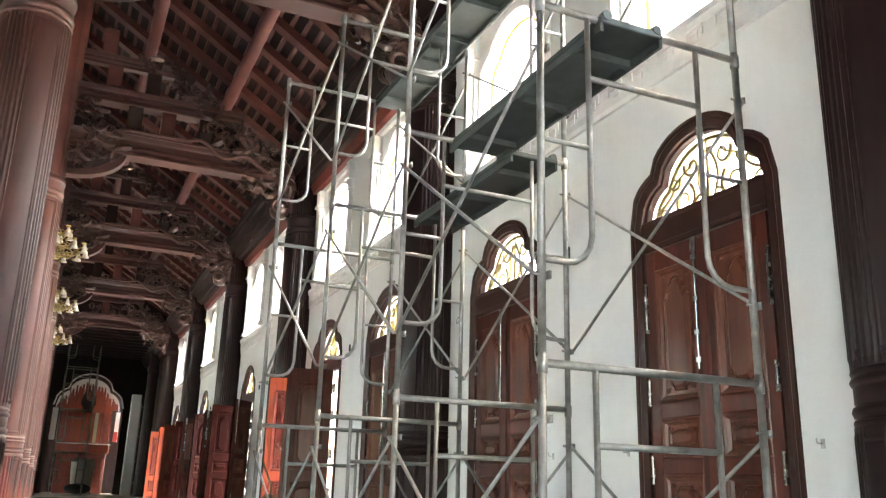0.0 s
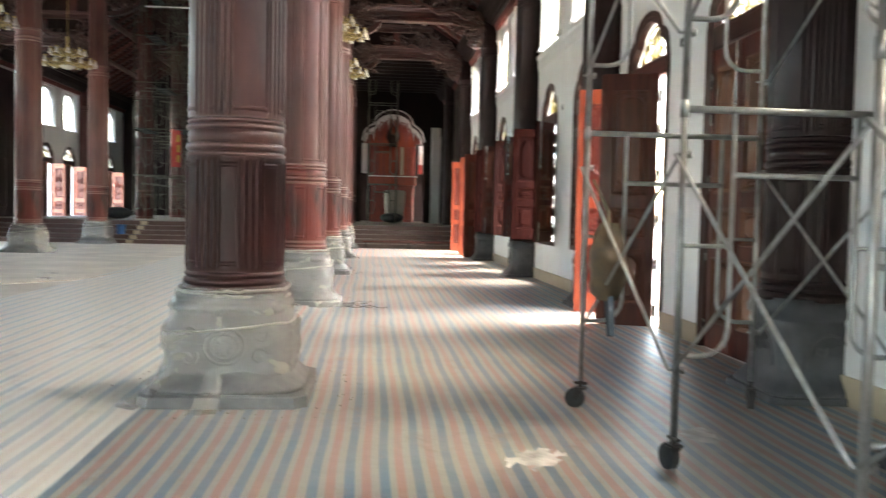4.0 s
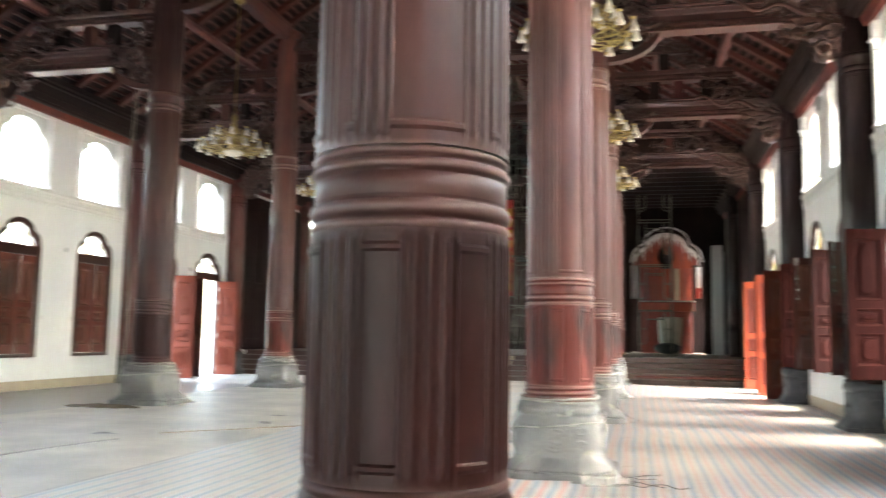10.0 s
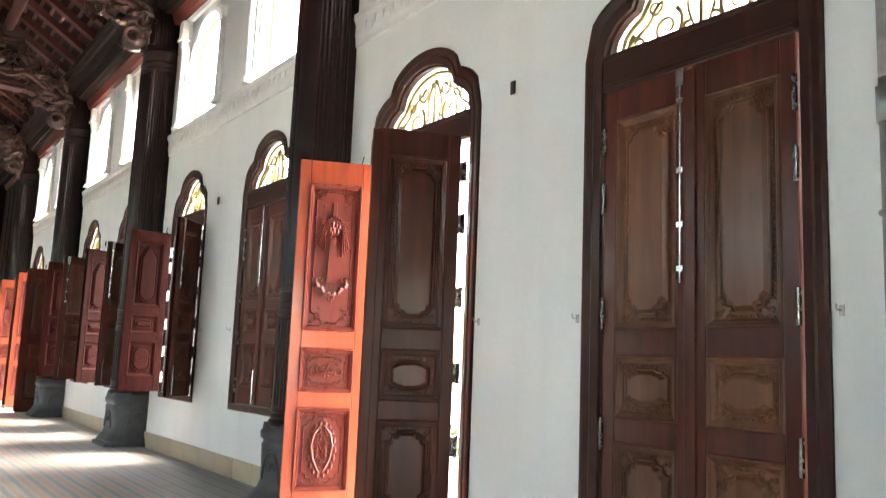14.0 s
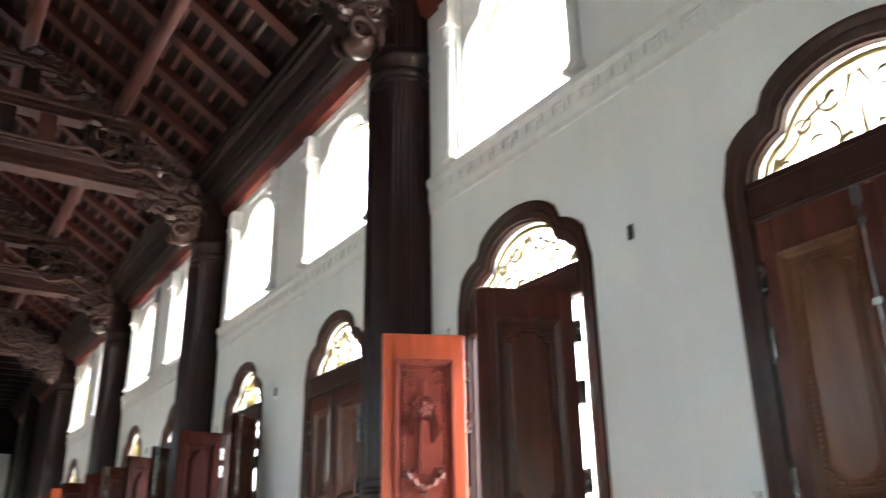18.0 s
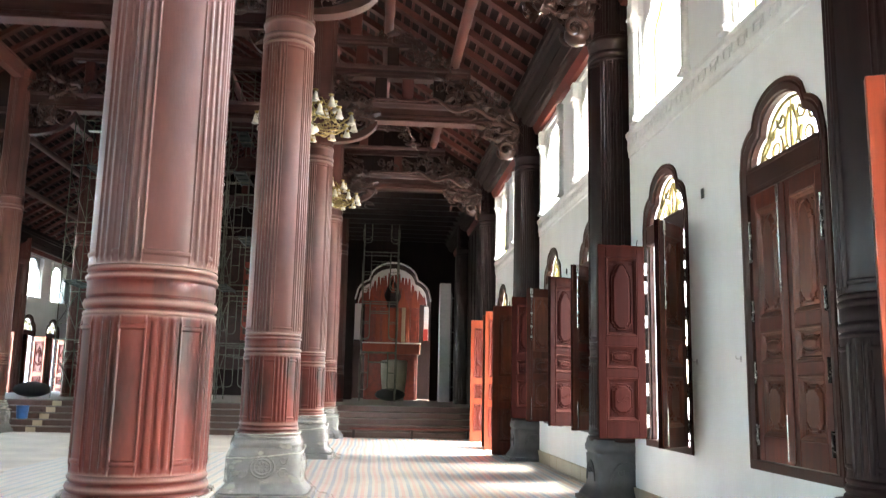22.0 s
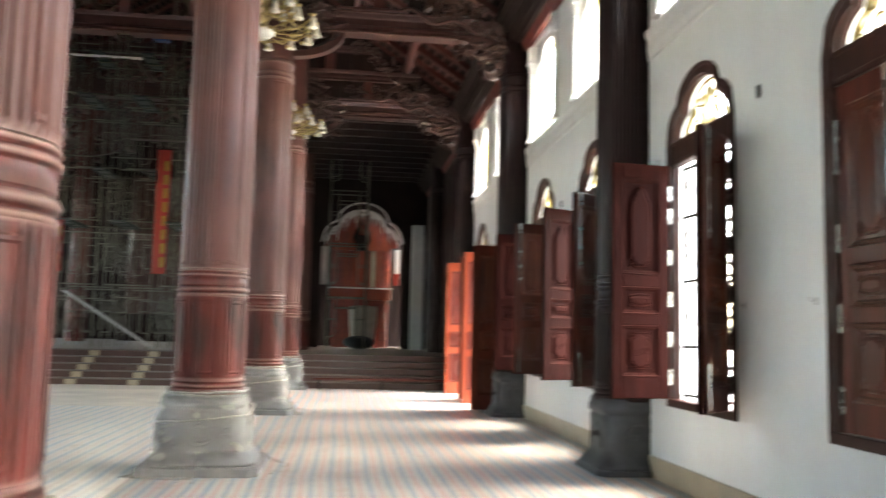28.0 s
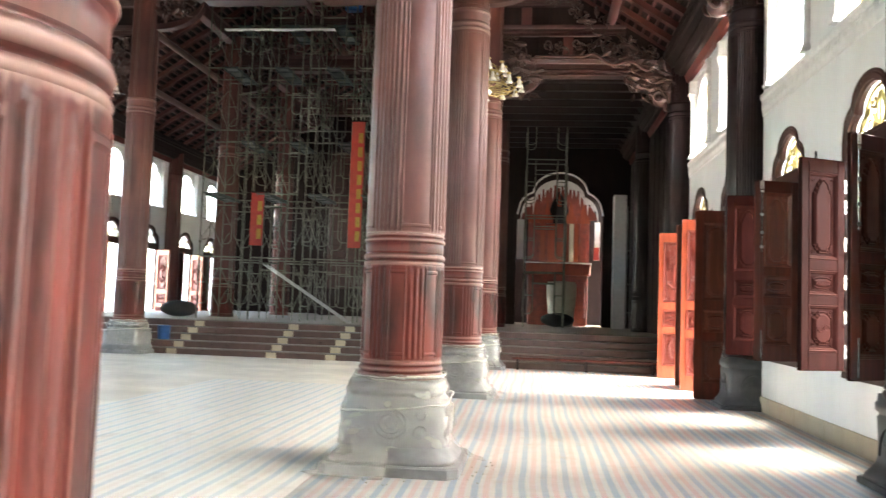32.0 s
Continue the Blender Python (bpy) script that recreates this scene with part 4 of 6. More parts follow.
    tube(bolt, (-t - 0.022, s * (w - 0.06), h * 0.60), (-t - 0.022, s * (w - 0.06), h - 0.06), 0.009, 8)
    for z in (h * 0.62, h * 0.70, h * 0.80, h * 0.93):
        bx(bolt, -t - 0.03, -t, w - 0.085, w - 0.035, z, z + 0.035)
    bx(bolt, -t - 0.028, -t, w - 0.09, w - 0.03, h - 0.12, h - 0.01)
    tube(bolt, (-t - 0.022, s * (w - 0.06), 0.03), (-t - 0.022, s * (w - 0.06), 0.42), 0.009, 8)
    return fr, panels, (iron, wide), bolt


LEAF_TOP = 3.355
LEAF_W = {"door": 0.735, "window": 0.67}
LEAVES = {}
for kind_of, h in (("door", LEAF_TOP - 0.005), ("window", LEAF_TOP - SILL - 0.04)):
    for flip in (False, True):
        fr, panels, iron, bolt = leaf_meshes(LEAF_W[kind_of] - 0.03, h, flip, kind_of == "door")
        if kind_of == "door":
            f2, p2, i2, b2 = leaf_meshes(LEAF_W[kind_of] - 0.03, h, flip)
            LEAVES["left_door", flip] = (store(f2, "leaf", (M_DOOR, M_DOORL)), [store(p, "panel", (M_DPANEL, M_DOORL)) for p in p2], [store(q, "hinges", (M_HINGE,)) for q in i2], store(b2, "bolt", (M_CHROME,)))
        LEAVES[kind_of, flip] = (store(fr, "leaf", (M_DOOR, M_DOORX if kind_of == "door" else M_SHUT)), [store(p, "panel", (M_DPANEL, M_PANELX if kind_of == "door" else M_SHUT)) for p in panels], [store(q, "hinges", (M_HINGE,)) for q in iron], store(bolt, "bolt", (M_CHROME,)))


def casing_mesh(door):
    """Arched wooden casing round the opening, in the side's frame."""
    ARCH_W = AW[door]
    bm = bmesh.new()
    z0 = 0.0 if door else SILL
    def profile(w, h, extra):
        return [(-w - extra, z0)] + [(u * (w + extra) / w, ARCH_Z + a + extra * (1.0 if a > 0 else 0.35)) for u, a in arch_line(w, h)] + [(w + extra, z0)]
    rim = 0.13 if door else 0.10
    inn, mid, out = profile(ARCH_W - 0.035, ARCH_H - 0.03, 0), profile(ARCH_W, ARCH_H, 0.045), profile(ARCH_W, ARCH_H, rim)
    in2 = profile(ARCH_W - 0.012, ARCH_H - 0.012, 0)
    rows = [[(0.085, u, z) for u, z in inn], [(0.030, u, z) for u, z in inn], [(0.022, u, z) for u, z in in2], [(-0.004, u, z) for u, z in in2], [(-0.018, u, z) for u, z in mid], [(-0.010, u, z) for u, z in profile(ARCH_W, ARCH_H, 0.06)],
            [(-0.022, u, z) for u, z in profile(ARCH_W, ARCH_H, rim - 0.025)], [(-0.020, u, z) for u, z in out], [(0.0, u, z) for u, z in out]]
    loft(bm, rows, close=False, caps=False)
    if not door:
        box(bm, -0.022, 0.12, -ARCH_W - 0.10, ARCH_W + 0.10, SILL - 0.05, SILL + 0.035, 0.008)
    return store(fix(bm), "casing", (M_CASE,))


def transom_mesh(door):
    bm = bmesh.new()
    box(bm, -0.005, 0.10, -AW[door] + 0.02, AW[door] - 0.02, LEAF_TOP + 0.004, ARCH_Z + 0.05, 0.01)
    box(bm, -0.016, -0.0055, -AW[door] + 0.04, AW[door] - 0.04, LEAF_TOP + 0.012, LEAF_TOP + 0.045, 0.004)
    box(bm, -0.016, -0.0055, -AW[door] + 0.04, AW[door] - 0.04, ARCH_Z + 0.005, ARCH_Z + 0.046, 0.004)
    return store(bm, "transom", (M_CASE,))


def grille_mesh(door):
    """Scrolled iron fan over the opening."""
    bm = bmesh.new()
    x = 0.125
    P = ((0, 1, 0), (0, 0, 1))
    for s in (-1, 1):
        for y, z, r, turn, th, st in ((0.27, 0.16, 0.135, 8.6, 0.022, 2.2), (0.52, 0.11, 0.085, -8.6, 0.018, 1.2), (0.17, 0.41, 0.085, -8.0, 0.018, 0.4), (0.37, 0.33, 0.065, 8.0, 0.016, 2.8), (0.10, 0.10, 0.055, -7.5, 0.015, 2.0)):
            curl(bm, (x, s * y, ARCH_Z + z), r, s * turn, P, th, st if s > 0 else math.pi - st, n=26)
        pipe(bm, [(x, s * (0.03 + 0.075 * math.sin(math.pi * i / 12) ** 1.3), ARCH_Z + 0.04 + 0.46 * i / 12) for i in range(13)], 0.016, 6, taper=(0.7, 1.1))
        pipe(bm, [(x, s * (0.64 - 0.50 * (i / 14) + 0.03 * math.sin(i * 0.9)), ARCH_Z + 0.03 + 0.44 * (i / 14) ** 0.8) for i in range(15)], 0.014, 6, taper=(1.2, 0.7))
    pipe(bm, [(x, 0, ARCH_Z + 0.02 + (ARCH_H - 0.05) * i / 8) for i in range(9)], 0.026, 6, taper=(1.0, 0.25))
    line = [(x, u, ARCH_Z + max(0.0, a)) for u, a in arch_line(AW[door] - 0.05, ARCH_H - 0.05, 20)]
    pipe(bm, line, 0.017)
    return store(bm, "grille", (M_GRILLE,))


def fan_glass(door):
    bm = bmesh.new()
    line = arch_line(AW[door] - 0.02, ARCH_H - 0.02)
    prism(bm, [(u, ARCH_Z + a) for u, a in line], "x", 0.160, 0.166)
    return store(fix(bm), "fanlight_glass", (M_GLASS,))


def bars_mesh():
    """Outside window guard of square bars with scrolls."""
    bm = bmesh.new()
    x, z0, z1 = 0.110, SILL + 0.03, LEAF_TOP
    P = ((0, 1, 0), (0, 0, 1))
    for i in range(5):
        y = -0.60 + 1.20 * i / 4
        box(bm, x - 0.011, x + 0.011, y - 0.011, y + 0.011, z0, z1)
    for z in (z0 + 0.05, z0 + 0.55, (z0 + z1) / 2, z1 - 0.55, z1 - 0.03):
        box(bm, x + 0.012, x + 0.030, -0.68, 0.68, z - 0.014, z + 0.014)
    for i in range(4):
        y = -0.45 + 0.30 * i
        for j, z in enumerate((z0 + 0.30, z0 + 0.80, z0 + 1.10, z1 - 1.05, z1 - 0.78, z1 - 0.28)):
            curl(bm, (x, y, z), 0.125, (8 if (i + j) % 2 else -8), P, 0.017, 1.5 if j % 2 else -1.5)
    return store(bm, "guard_bars", (M_BLACK,))


CASING = {True: casing_mesh(True), False: casing_mesh(False)}
TRANSOM, GRILLE, FAN = ({d: f(d) for d in (True, False)} for f in (transom_mesh, grille_mesh, fan_glass))
BARS = bars_mesh()
COUNT = {"door": 0, "window": 0}


def opening(sgn, yc, door, near, far, label):
    """near, far: degrees by which the leaf hinged at the lower, upper y stands open."""
    kind_of = "door" if door else "window"
    COUNT[kind_of] += 1
    th = thing(f"{kind_of}_{COUNT[kind_of]}", label, kind_of, side(sgn) @ Matrix.Translation((0, yc * sgn, 0)), kind="structure")
    link_part("casing", CASING[door], th)
    link_part("transom", TRANSOM[door], th)
    link_part("fanlight_grille", GRILLE[door], th, "gilded scrolled iron grille")
    link_part("fanlight_glass", FAN[door], th).visible_shadow = False
    if not door:
        link_part("guard_bars", BARS, th, "black iron guard bars")
    z = 0.005 if door else SILL + 0.04
    for flip, ang in ((False, near if sgn > 0 else far), (True, far if sgn > 0 else near)):
        fr, panels, iron, bolt = LEAVES["left_door" if door and sgn < 0 and yc < 27 else kind_of, flip]
        s = -1 if flip else 1
        m = Matrix.Translation((0.045 if ang < 1 else -0.02, -s * (LEAF_W[kind_of] - 0.03), z)) @ Matrix.Rotation(radians(s * ang), 4, "Z") @ Matrix.Translation((0, s * (0.046 if ang > 1 else 0), 0))
        lf = link_part("leaf", fr, th, "", m)
        for p in panels:
            pn = link_part("panel", p, lf)
            # closed right doors take the lighter panel wood with the sheen in its colour
            if sgn > 0 and door and ang < 1:
                for slot in pn.material_slots:
                    if slot.material is M_DPANEL:
                        slot.link, slot.material = "OBJECT", M_DPANELY
        link_part("hinges", iron[1 if ang > 1 else 0], lf, "dark steel hinges")
        if ang < 1 and (flip == (sgn > 0)) or (ang > 1 and not door):
            link_part("bolt", bolt, lf, "chrome bolt")
    return th


C_DOOR = "tall brown panelled double door under an arched fanlight, closed"
O_DOOR = "tall double door standing open, leaves red outside and dark inside"
C_WIN = "brown panelled window shutters under an arched fanlight, closed"
O_WIN = "brown panelled window shutters standing open into the hall"
R = [(D2Y - PAIR - 2 * BAY, 0, 0, 0), (D2Y - 2 * BAY, 0, 0, 0), (D2Y - PAIR - BAY, 0, 0, 0), (D2Y - BAY, 0, 0, 0), (D2Y - PAIR, 1, 0, 0), (D2Y, 1, 70, 114),
     (D2Y - PAIR + BAY, 0, 0, 0), (D2Y + BAY, 0, 136, 84), (D2Y - PAIR + 2 * BAY, 0, 125, 64), (D2Y + 2 * BAY, 0, 108, 98), (D2Y - PAIR + 3 * BAY, 1, 92, 99), (D2Y + 3 * BAY, 1, 120, 98)]
for yc, d, a, b in R:
    opening(1, yc, bool(d), a, b, (O_DOOR if d else O_WIN) if b else (C_DOOR if d else C_WIN))
for yc, d, a, b in R:
    # out: unseen left shutters at the south end, opened to add light from the west
    lo, out = d and yc > 15, yc < 1
    opening(-1, yc, bool(d), 134 if lo else 110 if out else 0, 97 if lo else 110 if out else 0, (O_DOOR if d else O_WIN) if lo or out else (C_DOOR if d else C_WIN))


for yc, d in SANCT:
    opening(-1, yc, True, 138, 66, O_DOOR)
# the added altar windows, shutters wide open for their light
for yc, d in SANCT_R:
    opening(1, yc, False, 165, 165, O_WIN)


# upper windows: recessed white frame with arched light and slim colonnettes
def upper_meshes():
    fr = bmesh.new()
    w = 0.76
    line = [(u, max(0.0, a)) for u, a in arch_line(w, 0.58)]
    zs = 6.24
    x0, x1 = 0.06, 0.14
    for s in (-1, 1):
        a, b = sorted((s * w, s * UP_W))
        prism(fr, [(a, UP_Z0), (b, UP_Z0), (b, UP_Z1), (a, UP_Z1)], "x", x0, x1)
    for (u, h), (v, g) in zip(line, line[1:]):
        prism(fr, [(u, zs + h), (v, zs + g), (v, UP_Z1), (u, UP_Z1)], "x", x0, x1)
    pipe(fr, [(x0 - 0.006, -w - 0.012, UP_Z0)] + [(x0 - 0.006, u * (w + 0.012) / w, zs + h + 0.03) for u, h in line] + [(x0 - 0.006, w + 0.012, UP_Z0)], 0.014, 6)
    fix(fr)
    col = bmesh.new()
    z1 = UP_Z1 - 0.34
    box(col, -0.095, 0.095, -0.095, 0.095, UP_Z0, UP_Z0 + 0.05, 0.008)
    lathe(col, [(UP_Z0 + 0.05, 0.085), (UP_Z0 + 0.09, 0.085), (UP_Z0 + 0.11, 0.062), (z1 - 0.20, 0.055), (z1 - 0.18, 0.068), (z1 - 0.15, 0.058), (z1 - 0.06, 0.090), (z1, 0.098)], 16)
    box(col, -0.11, 0.11, -0.11, 0.11, z1, z1 + 0.05, 0.008)
    box(col, -0.085, 0.085, -0.085, 0.085, z1 + 0.051, UP_Z1 - 0.002, 0.006)
    sash = bmesh.new()
    lp = [(0.165, -w + 0.11, UP_Z0 + 0.02)] + [(0.165, u, zs + max(0, a)) for u, a in arch_line(w - 0.11, 0.50, 20)] + [(0.165, w - 0.11, UP_Z0 + 0.02)]
    pipe(sash, lp, 0.020)
    gl = bmesh.new()
    prism(gl, [(-w, UP_Z0), (w, UP_Z0)] + [(u, zs + a) for u, a in line][::-1], "x", 0.185, 0.191)
    return store(fr, "window_frame", (M_TRIMW,)), store(col, "colonnette", (M_TRIMW,), False), store(sash, "sash", (M_YPAINT,)), store(fix(gl), "pane", (M_GLASS,))


UPPER = upper_meshes()
ws = 17
for sgn in (1, -1):
    for yc, d in OPENINGS + (SANCT if sgn < 0 else SANCT_R):
        ws += 1
        th = thing(f"window_{ws}", "arched white upper window between slim white colonnettes", "window", side(sgn) @ Matrix.Translation((0, yc * sgn, 0)), kind="structure")
        link_part("window_frame", UPPER[0], th)
        for s in (-1, 1):
            link_part("colonnette", UPPER[1], th, "", Matrix.Translation((-0.02, s * (UP_W + 0.10), 0)))
        link_part("sash", UPPER[2], th, "yellow painted sash bar")
        link_part("pane", UPPER[3], th).visible_shadow = False

# moulded string course with square frets under the upper windows
bm = bmesh.new()
for a, b, c, d in ((-0.105, 0.105, 0.07, 0.088), (-0.105, -0.087, -0.01, 0.0695), (0.087, 0.105, -0.01, 0.0695), (-0.05, 0.05, 0.025, 0.043), (-0.05, -0.032, -0.028, 0.0245), (-0.05, 0.02, -0.046, -0.0285)):
    box(bm, -0.044, -0.02, a, b, 4.90 + c, 4.90 + d)
FRET = store(bm, "fret", (M_TRIMW,))
for sgn in (1, -1):
    for a, b in zip(LINES, LINES[1:]):
        bm = bmesh.new()
        lo, hi = (a + 0.3, b - 0.3) if sgn > 0 else (-b + 0.3, -a - 0.3)
        prism(bm, [(0, 4.74), (-0.02, 4.75), (-0.02, 4.80), (-0.035, 4.86), (-0.03, 4.98), (-0.06, 5.03), (-0.06, 5.09), (0, 5.10)], "y", lo, hi)
        course = tagged(part("string_course", fix(bm), M_TRIMW, m=side(sgn)), "white moulded plaster band below the upper windows", "moulding", kind="structure")
        for j in range(int((hi - lo - 0.3) / 0.34)):
            link_part("fret", FRET, course, "", Matrix.Translation((0, lo + 0.32 + 0.34 * j, 0)))

# dark timber panelling between the last wall columns
th = thing("wall_panelling", "tall dark timber panelling against the wall beside the altar steps", "panelling", side(-1) @ Matrix.Translation((0, -30.0, 0.88)), kind="structure")
for i in range(6):
    bm = bmesh.new()
    box(bm, -0.22, -0.02, -2.75 + 0.92 * i, -1.86 + 0.92 * i, 0, 6.0, 0.012)
    box(bm, -0.25, -0.221, -2.68 + 0.92 * i, -1.93 + 0.92 * i, 0.4, 2.4, 0.01)
    box(bm, -0.25, -0.221, -2.68 + 0.92 * i, -1.93 + 0.92 * i, 2.6, 5.7, 0.01)
    part("panel", bm, M_PIL, th)

th = thing("wall_panelling", "tall dark timber panelling against the wall beside the side altar", "panelling", side(1) @ Matrix.Translation((0, 27.2, 0.88)), kind="structure")
for i in range(12):
    bm = bmesh.new()
    box(bm, -0.055, -0.005, 0.90 * i, 0.885 + 0.90 * i, 0, 6.3, 0.012)
    box(bm, -0.072, -0.056, 0.07 + 0.90 * i, 0.81 + 0.90 * i, 0.4, 2.4, 0.01)
    box(bm, -0.072, -0.056, 0.07 + 0.90 * i, 0.81 + 0.90 * i, 2.6, 6.0, 0.01)
    part("panel", bm, M_PIL, th)
# low dark boarded ceiling with cross beams, added to hide lit rafters over the side altar
bm = bmesh.new()
box(bm, RX + 0.05, XR - 0.01, LINES[6] + 0.1, 37.98, 7.75, 7.83)
for i in range(12):
    y = LINES[6] + 0.6 + 0.92 * i
    box(bm, RX + 0.1, XR - 0.3, y - 0.08, y + 0.08, 7.56, 7.748)
tagged(part("ceiling_altar", bm, M_DECK), "added dark boarded ceiling with cross beams, hiding the lit rafters before the side altar", "ceiling", kind="structure")


# ---- roof trusses ----
def carving(seed, bx, n, size):
    """A mass of carved leaves, flames and scrolls over the faces of a box (x0, x1, half depth, z0, z1) that leans by the last number in x."""
    x0, x1, half, z0, z1, lean = bx
    rng = random.Random(seed)
    bm = bmesh.new()
    for i in range(n):
        fz = rng.random()
        sy = -1 if i % 2 else 1
        c = Vector((rng.uniform(x0, x1) + lean * (fz - 0.5), sy * rng.uniform(half * 0.55, half), z0 + (z1 - z0) * fz))
        q = Euler((rng.uniform(-0.4, 0.4), rng.uniform(0, 6.28), rng.uniform(-0.5, 0.5))).to_matrix()
        u, w = q @ Vector((1, 0, 0)), q @ Vector((0, 0, 1))
        k = size * rng.uniform(0.6, 1.35)
        kind_of = rng.random()
        if kind_of < 0.4:
            curl(bm, c, k, rng.choice((-1, 1)) * rng.uniform(4.5, 8), (u, w), k * 0.24, rng.uniform(0, 6), n=10)
        elif kind_of < 0.6:
            # a flame tail
            pts = [c + u * (k * 2.6 * (f / 6 - 0.5)) + w * (k * 0.45 * math.sin(f * 1.1)) + Vector((0, sy * 0.10 * k * f, 0)) for f in range(7)]
            pipe(bm, pts, k * 0.26, 5, taper=(1.0, 0.15))
        else:
            # a cupped leaf with a raised rib
            pts = []
            for j in range(6):
                f = j / 5
                hw = k * 0.6 * math.sin(math.pi * (0.10 + 0.87 * f)) * (1.0 if j % 2 else 0.8)
                mid = c + u * (k * 2.2 * (f - 0.4)) + Vector((0, sy * 0.3 * k * math.sin(f * 3), 0))
                pts.append([mid + w * hw, mid + Vector((0, k * 0.28, 0)), mid - w * hw, mid - Vector((0, k * 0.28, 0))])
            loft(bm, pts)
    return bm


def moulded_beam(bm, x0, x1, z0, z1, half):
    """A beam along x with stepped mouldings on its lower and upper edge."""
    h = z1 - z0
    pts = [(-half * 0.7, z0), (half * 0.7, z0), (half * 0.7, z0 + 0.04), (half, z0 + 0.07), (half, z0 + 0.11), (half * 0.82, z0 + 0.14), (half * 0.82, z1 - 0.10), (half, z1 - 0.07), (half * 1.1, z1),
           (-half * 1.1, z1), (-half, z1 - 0.07), (-half * 0.82, z1 - 0.10), (-half * 0.82, z0 + 0.14), (-half, z0 + 0.11), (-half, z0 + 0.07), (-half * 0.7, z0 + 0.04)]
    prism(bm, pts, "x", x0, x1)


def core(bm, pts, half):
    prism(bm, pts, "y", -half, half)
    return fix(bm)


def aisle_truss(m):
    """Local x from the column (0) to the wall (4.88)."""
    th = thing("aisle_truss", "carved dark brown timber truss spanning the aisle", "roof truss", m, "aisle trusses")
    bm = bmesh.new(); moulded_beam(bm, 0.28, 4.45, 7.30, 7.66, 0.15); part("tie_beam", fix(bm), M_BEAM, th)
    bm = bmesh.new(); box(bm, 0.95, 3.6, -0.175, 0.175, 7.262, 7.298, 0.010); part("beam_lip", bm, M_LIP, th, "paler moulded lip under the beam")
    bm = bmesh.new(); box(bm, 1.1, 3.4, -0.19, 0.19, 7.662, 7.70, 0.01); part("beam_cap", bm, M_LIP, th)
    bm = bmesh.new(); moulded_beam(bm, 0.28, 3.35, 8.30, 8.56, 0.12); part("middle_beam", fix(bm), M_BEAM, th)
    bm = bmesh.new(); box(bm, 0.6, 2.7, -0.15, 0.15, 8.26, 8.298, 0.01); part("beam_lip", bm, M_LIP, th)
    bm = bmesh.new(); moulded_beam(bm, 0.28, 2.2, 9.02, 9.24, 0.10); part("upper_beam", fix(bm), M_BEAM, th)
    for x, z0, z1, mt in ((1.35, 7.71, 8.29, M_DARK), (1.95, 7.71, 8.29, M_ROOF), (2.65, 7.71, 8.29, M_DARK), (0.9, 8.57, 9.01, M_ROOF), (1.6, 8.57, 9.01, M_DARK), (0.75, 9.25, 9.75, M_ROOF)):
        bm = bmesh.new(); box(bm, x - 0.13, x + 0.13, -0.11, 0.11, z0, z1, 0.015); part("post", bm, mt, th)
    # curved arm on the column
    bm = bmesh.new()
    rows = []
    for i in range(11):
        a = math.pi / 2 * i / 10
        x, z = 0.30 + 1.0 * math.sin(a), 6.74 + 0.54 * (1 - math.cos(a))
        rows.append([(x, -0.11, z), (x, 0.11, z), (x - 0.02, 0.09, z + 0.09 + 0.06 * math.sin(a * 2)), (x - 0.02, -0.09, z + 0.09 + 0.06 * math.sin(a * 2))])
    loft(bm, rows)
    part("column_arm", fix(bm), M_LIP, th)
    part("column_spandrel", core(bmesh.new(), [(0.32, 6.86), (0.62, 6.90), (0.95, 7.10), (1.18, 7.30), (1.3, 7.66), (0.95, 7.9), (0.33, 8.0)], 0.085), M_DARK, th)
    part("wall_spandrel", core(bmesh.new(), [(4.42, 6.56), (4.22, 6.60), (3.98, 6.80), (3.78, 7.08), (3.5, 7.26), (3.2, 7.36), (2.95, 7.72), (2.7, 8.0), (2.8, 8.26), (3.15, 8.2), (3.65, 7.95), (4.1, 7.72), (4.42, 7.66)], 0.09), M_DARK, th)
    for i, (bx, n, k) in enumerate(((( 0.36, 0.85, 0.17, 6.95, 7.5, 0.25), 60, 0.11), ((0.6, 1.3, 0.18, 7.2, 7.75, 0.3), 56, 0.11), ((0.35, 0.85, 0.16, 7.6, 8.25, -0.2), 40, 0.11))):
        tagged(part("column_carving", carving(3 + i, bx, n, k), M_CARVE, th), kind="stuff")
    for i, (bx, n, k) in enumerate((((3.95, 4.42, 0.24, 6.85, 7.2, -0.1), 34, 0.10), ((3.45, 4.4, 0.23, 7.0, 7.6, -0.3), 80, 0.13), ((3.0, 4.1, 0.20, 7.5, 8.0, -0.35), 70, 0.13), ((2.6, 3.5, 0.18, 7.85, 8.4, -0.4), 56, 0.12), ((2.1, 3.1, 0.16, 8.5, 8.95, -0.35), 44, 0.11))):
        tagged(part("wall_carving", carving(13 + i, bx, n, k), M_CARVE, th), kind="stuff")
    tagged(part("upper_carving", carving(8, (1.3, 2.2, 0.15, 9.0, 9.4, -0.3), 44, 0.10), M_CARVE, th), kind="stuff")
    # raised ribbon: level over the beam, then waving down into the carving at the wall
    for sy in (-1, 1):
        bm = bmesh.new()
        pts = [(1.15 + 0.06 * i, sy * 0.195, 7.735) for i in range(20)]
        for i in range(26):
            f = i / 25
            pts.append((2.35 + 1.55 * f, sy * (0.195 + 0.06 * f), 7.735 - 0.30 * f + 0.10 * math.sin(f * 11.0) * (1 - 0.3 * f)))
        pipe(bm, pts, 0.034, 7, taper=(0.85, 1.3))
        part("ribbon_carving", bm, M_LIP, th, smooth=True)
    # smooth curved bracket under the carving at the wall
    bm = bmesh.new()
    rows = []
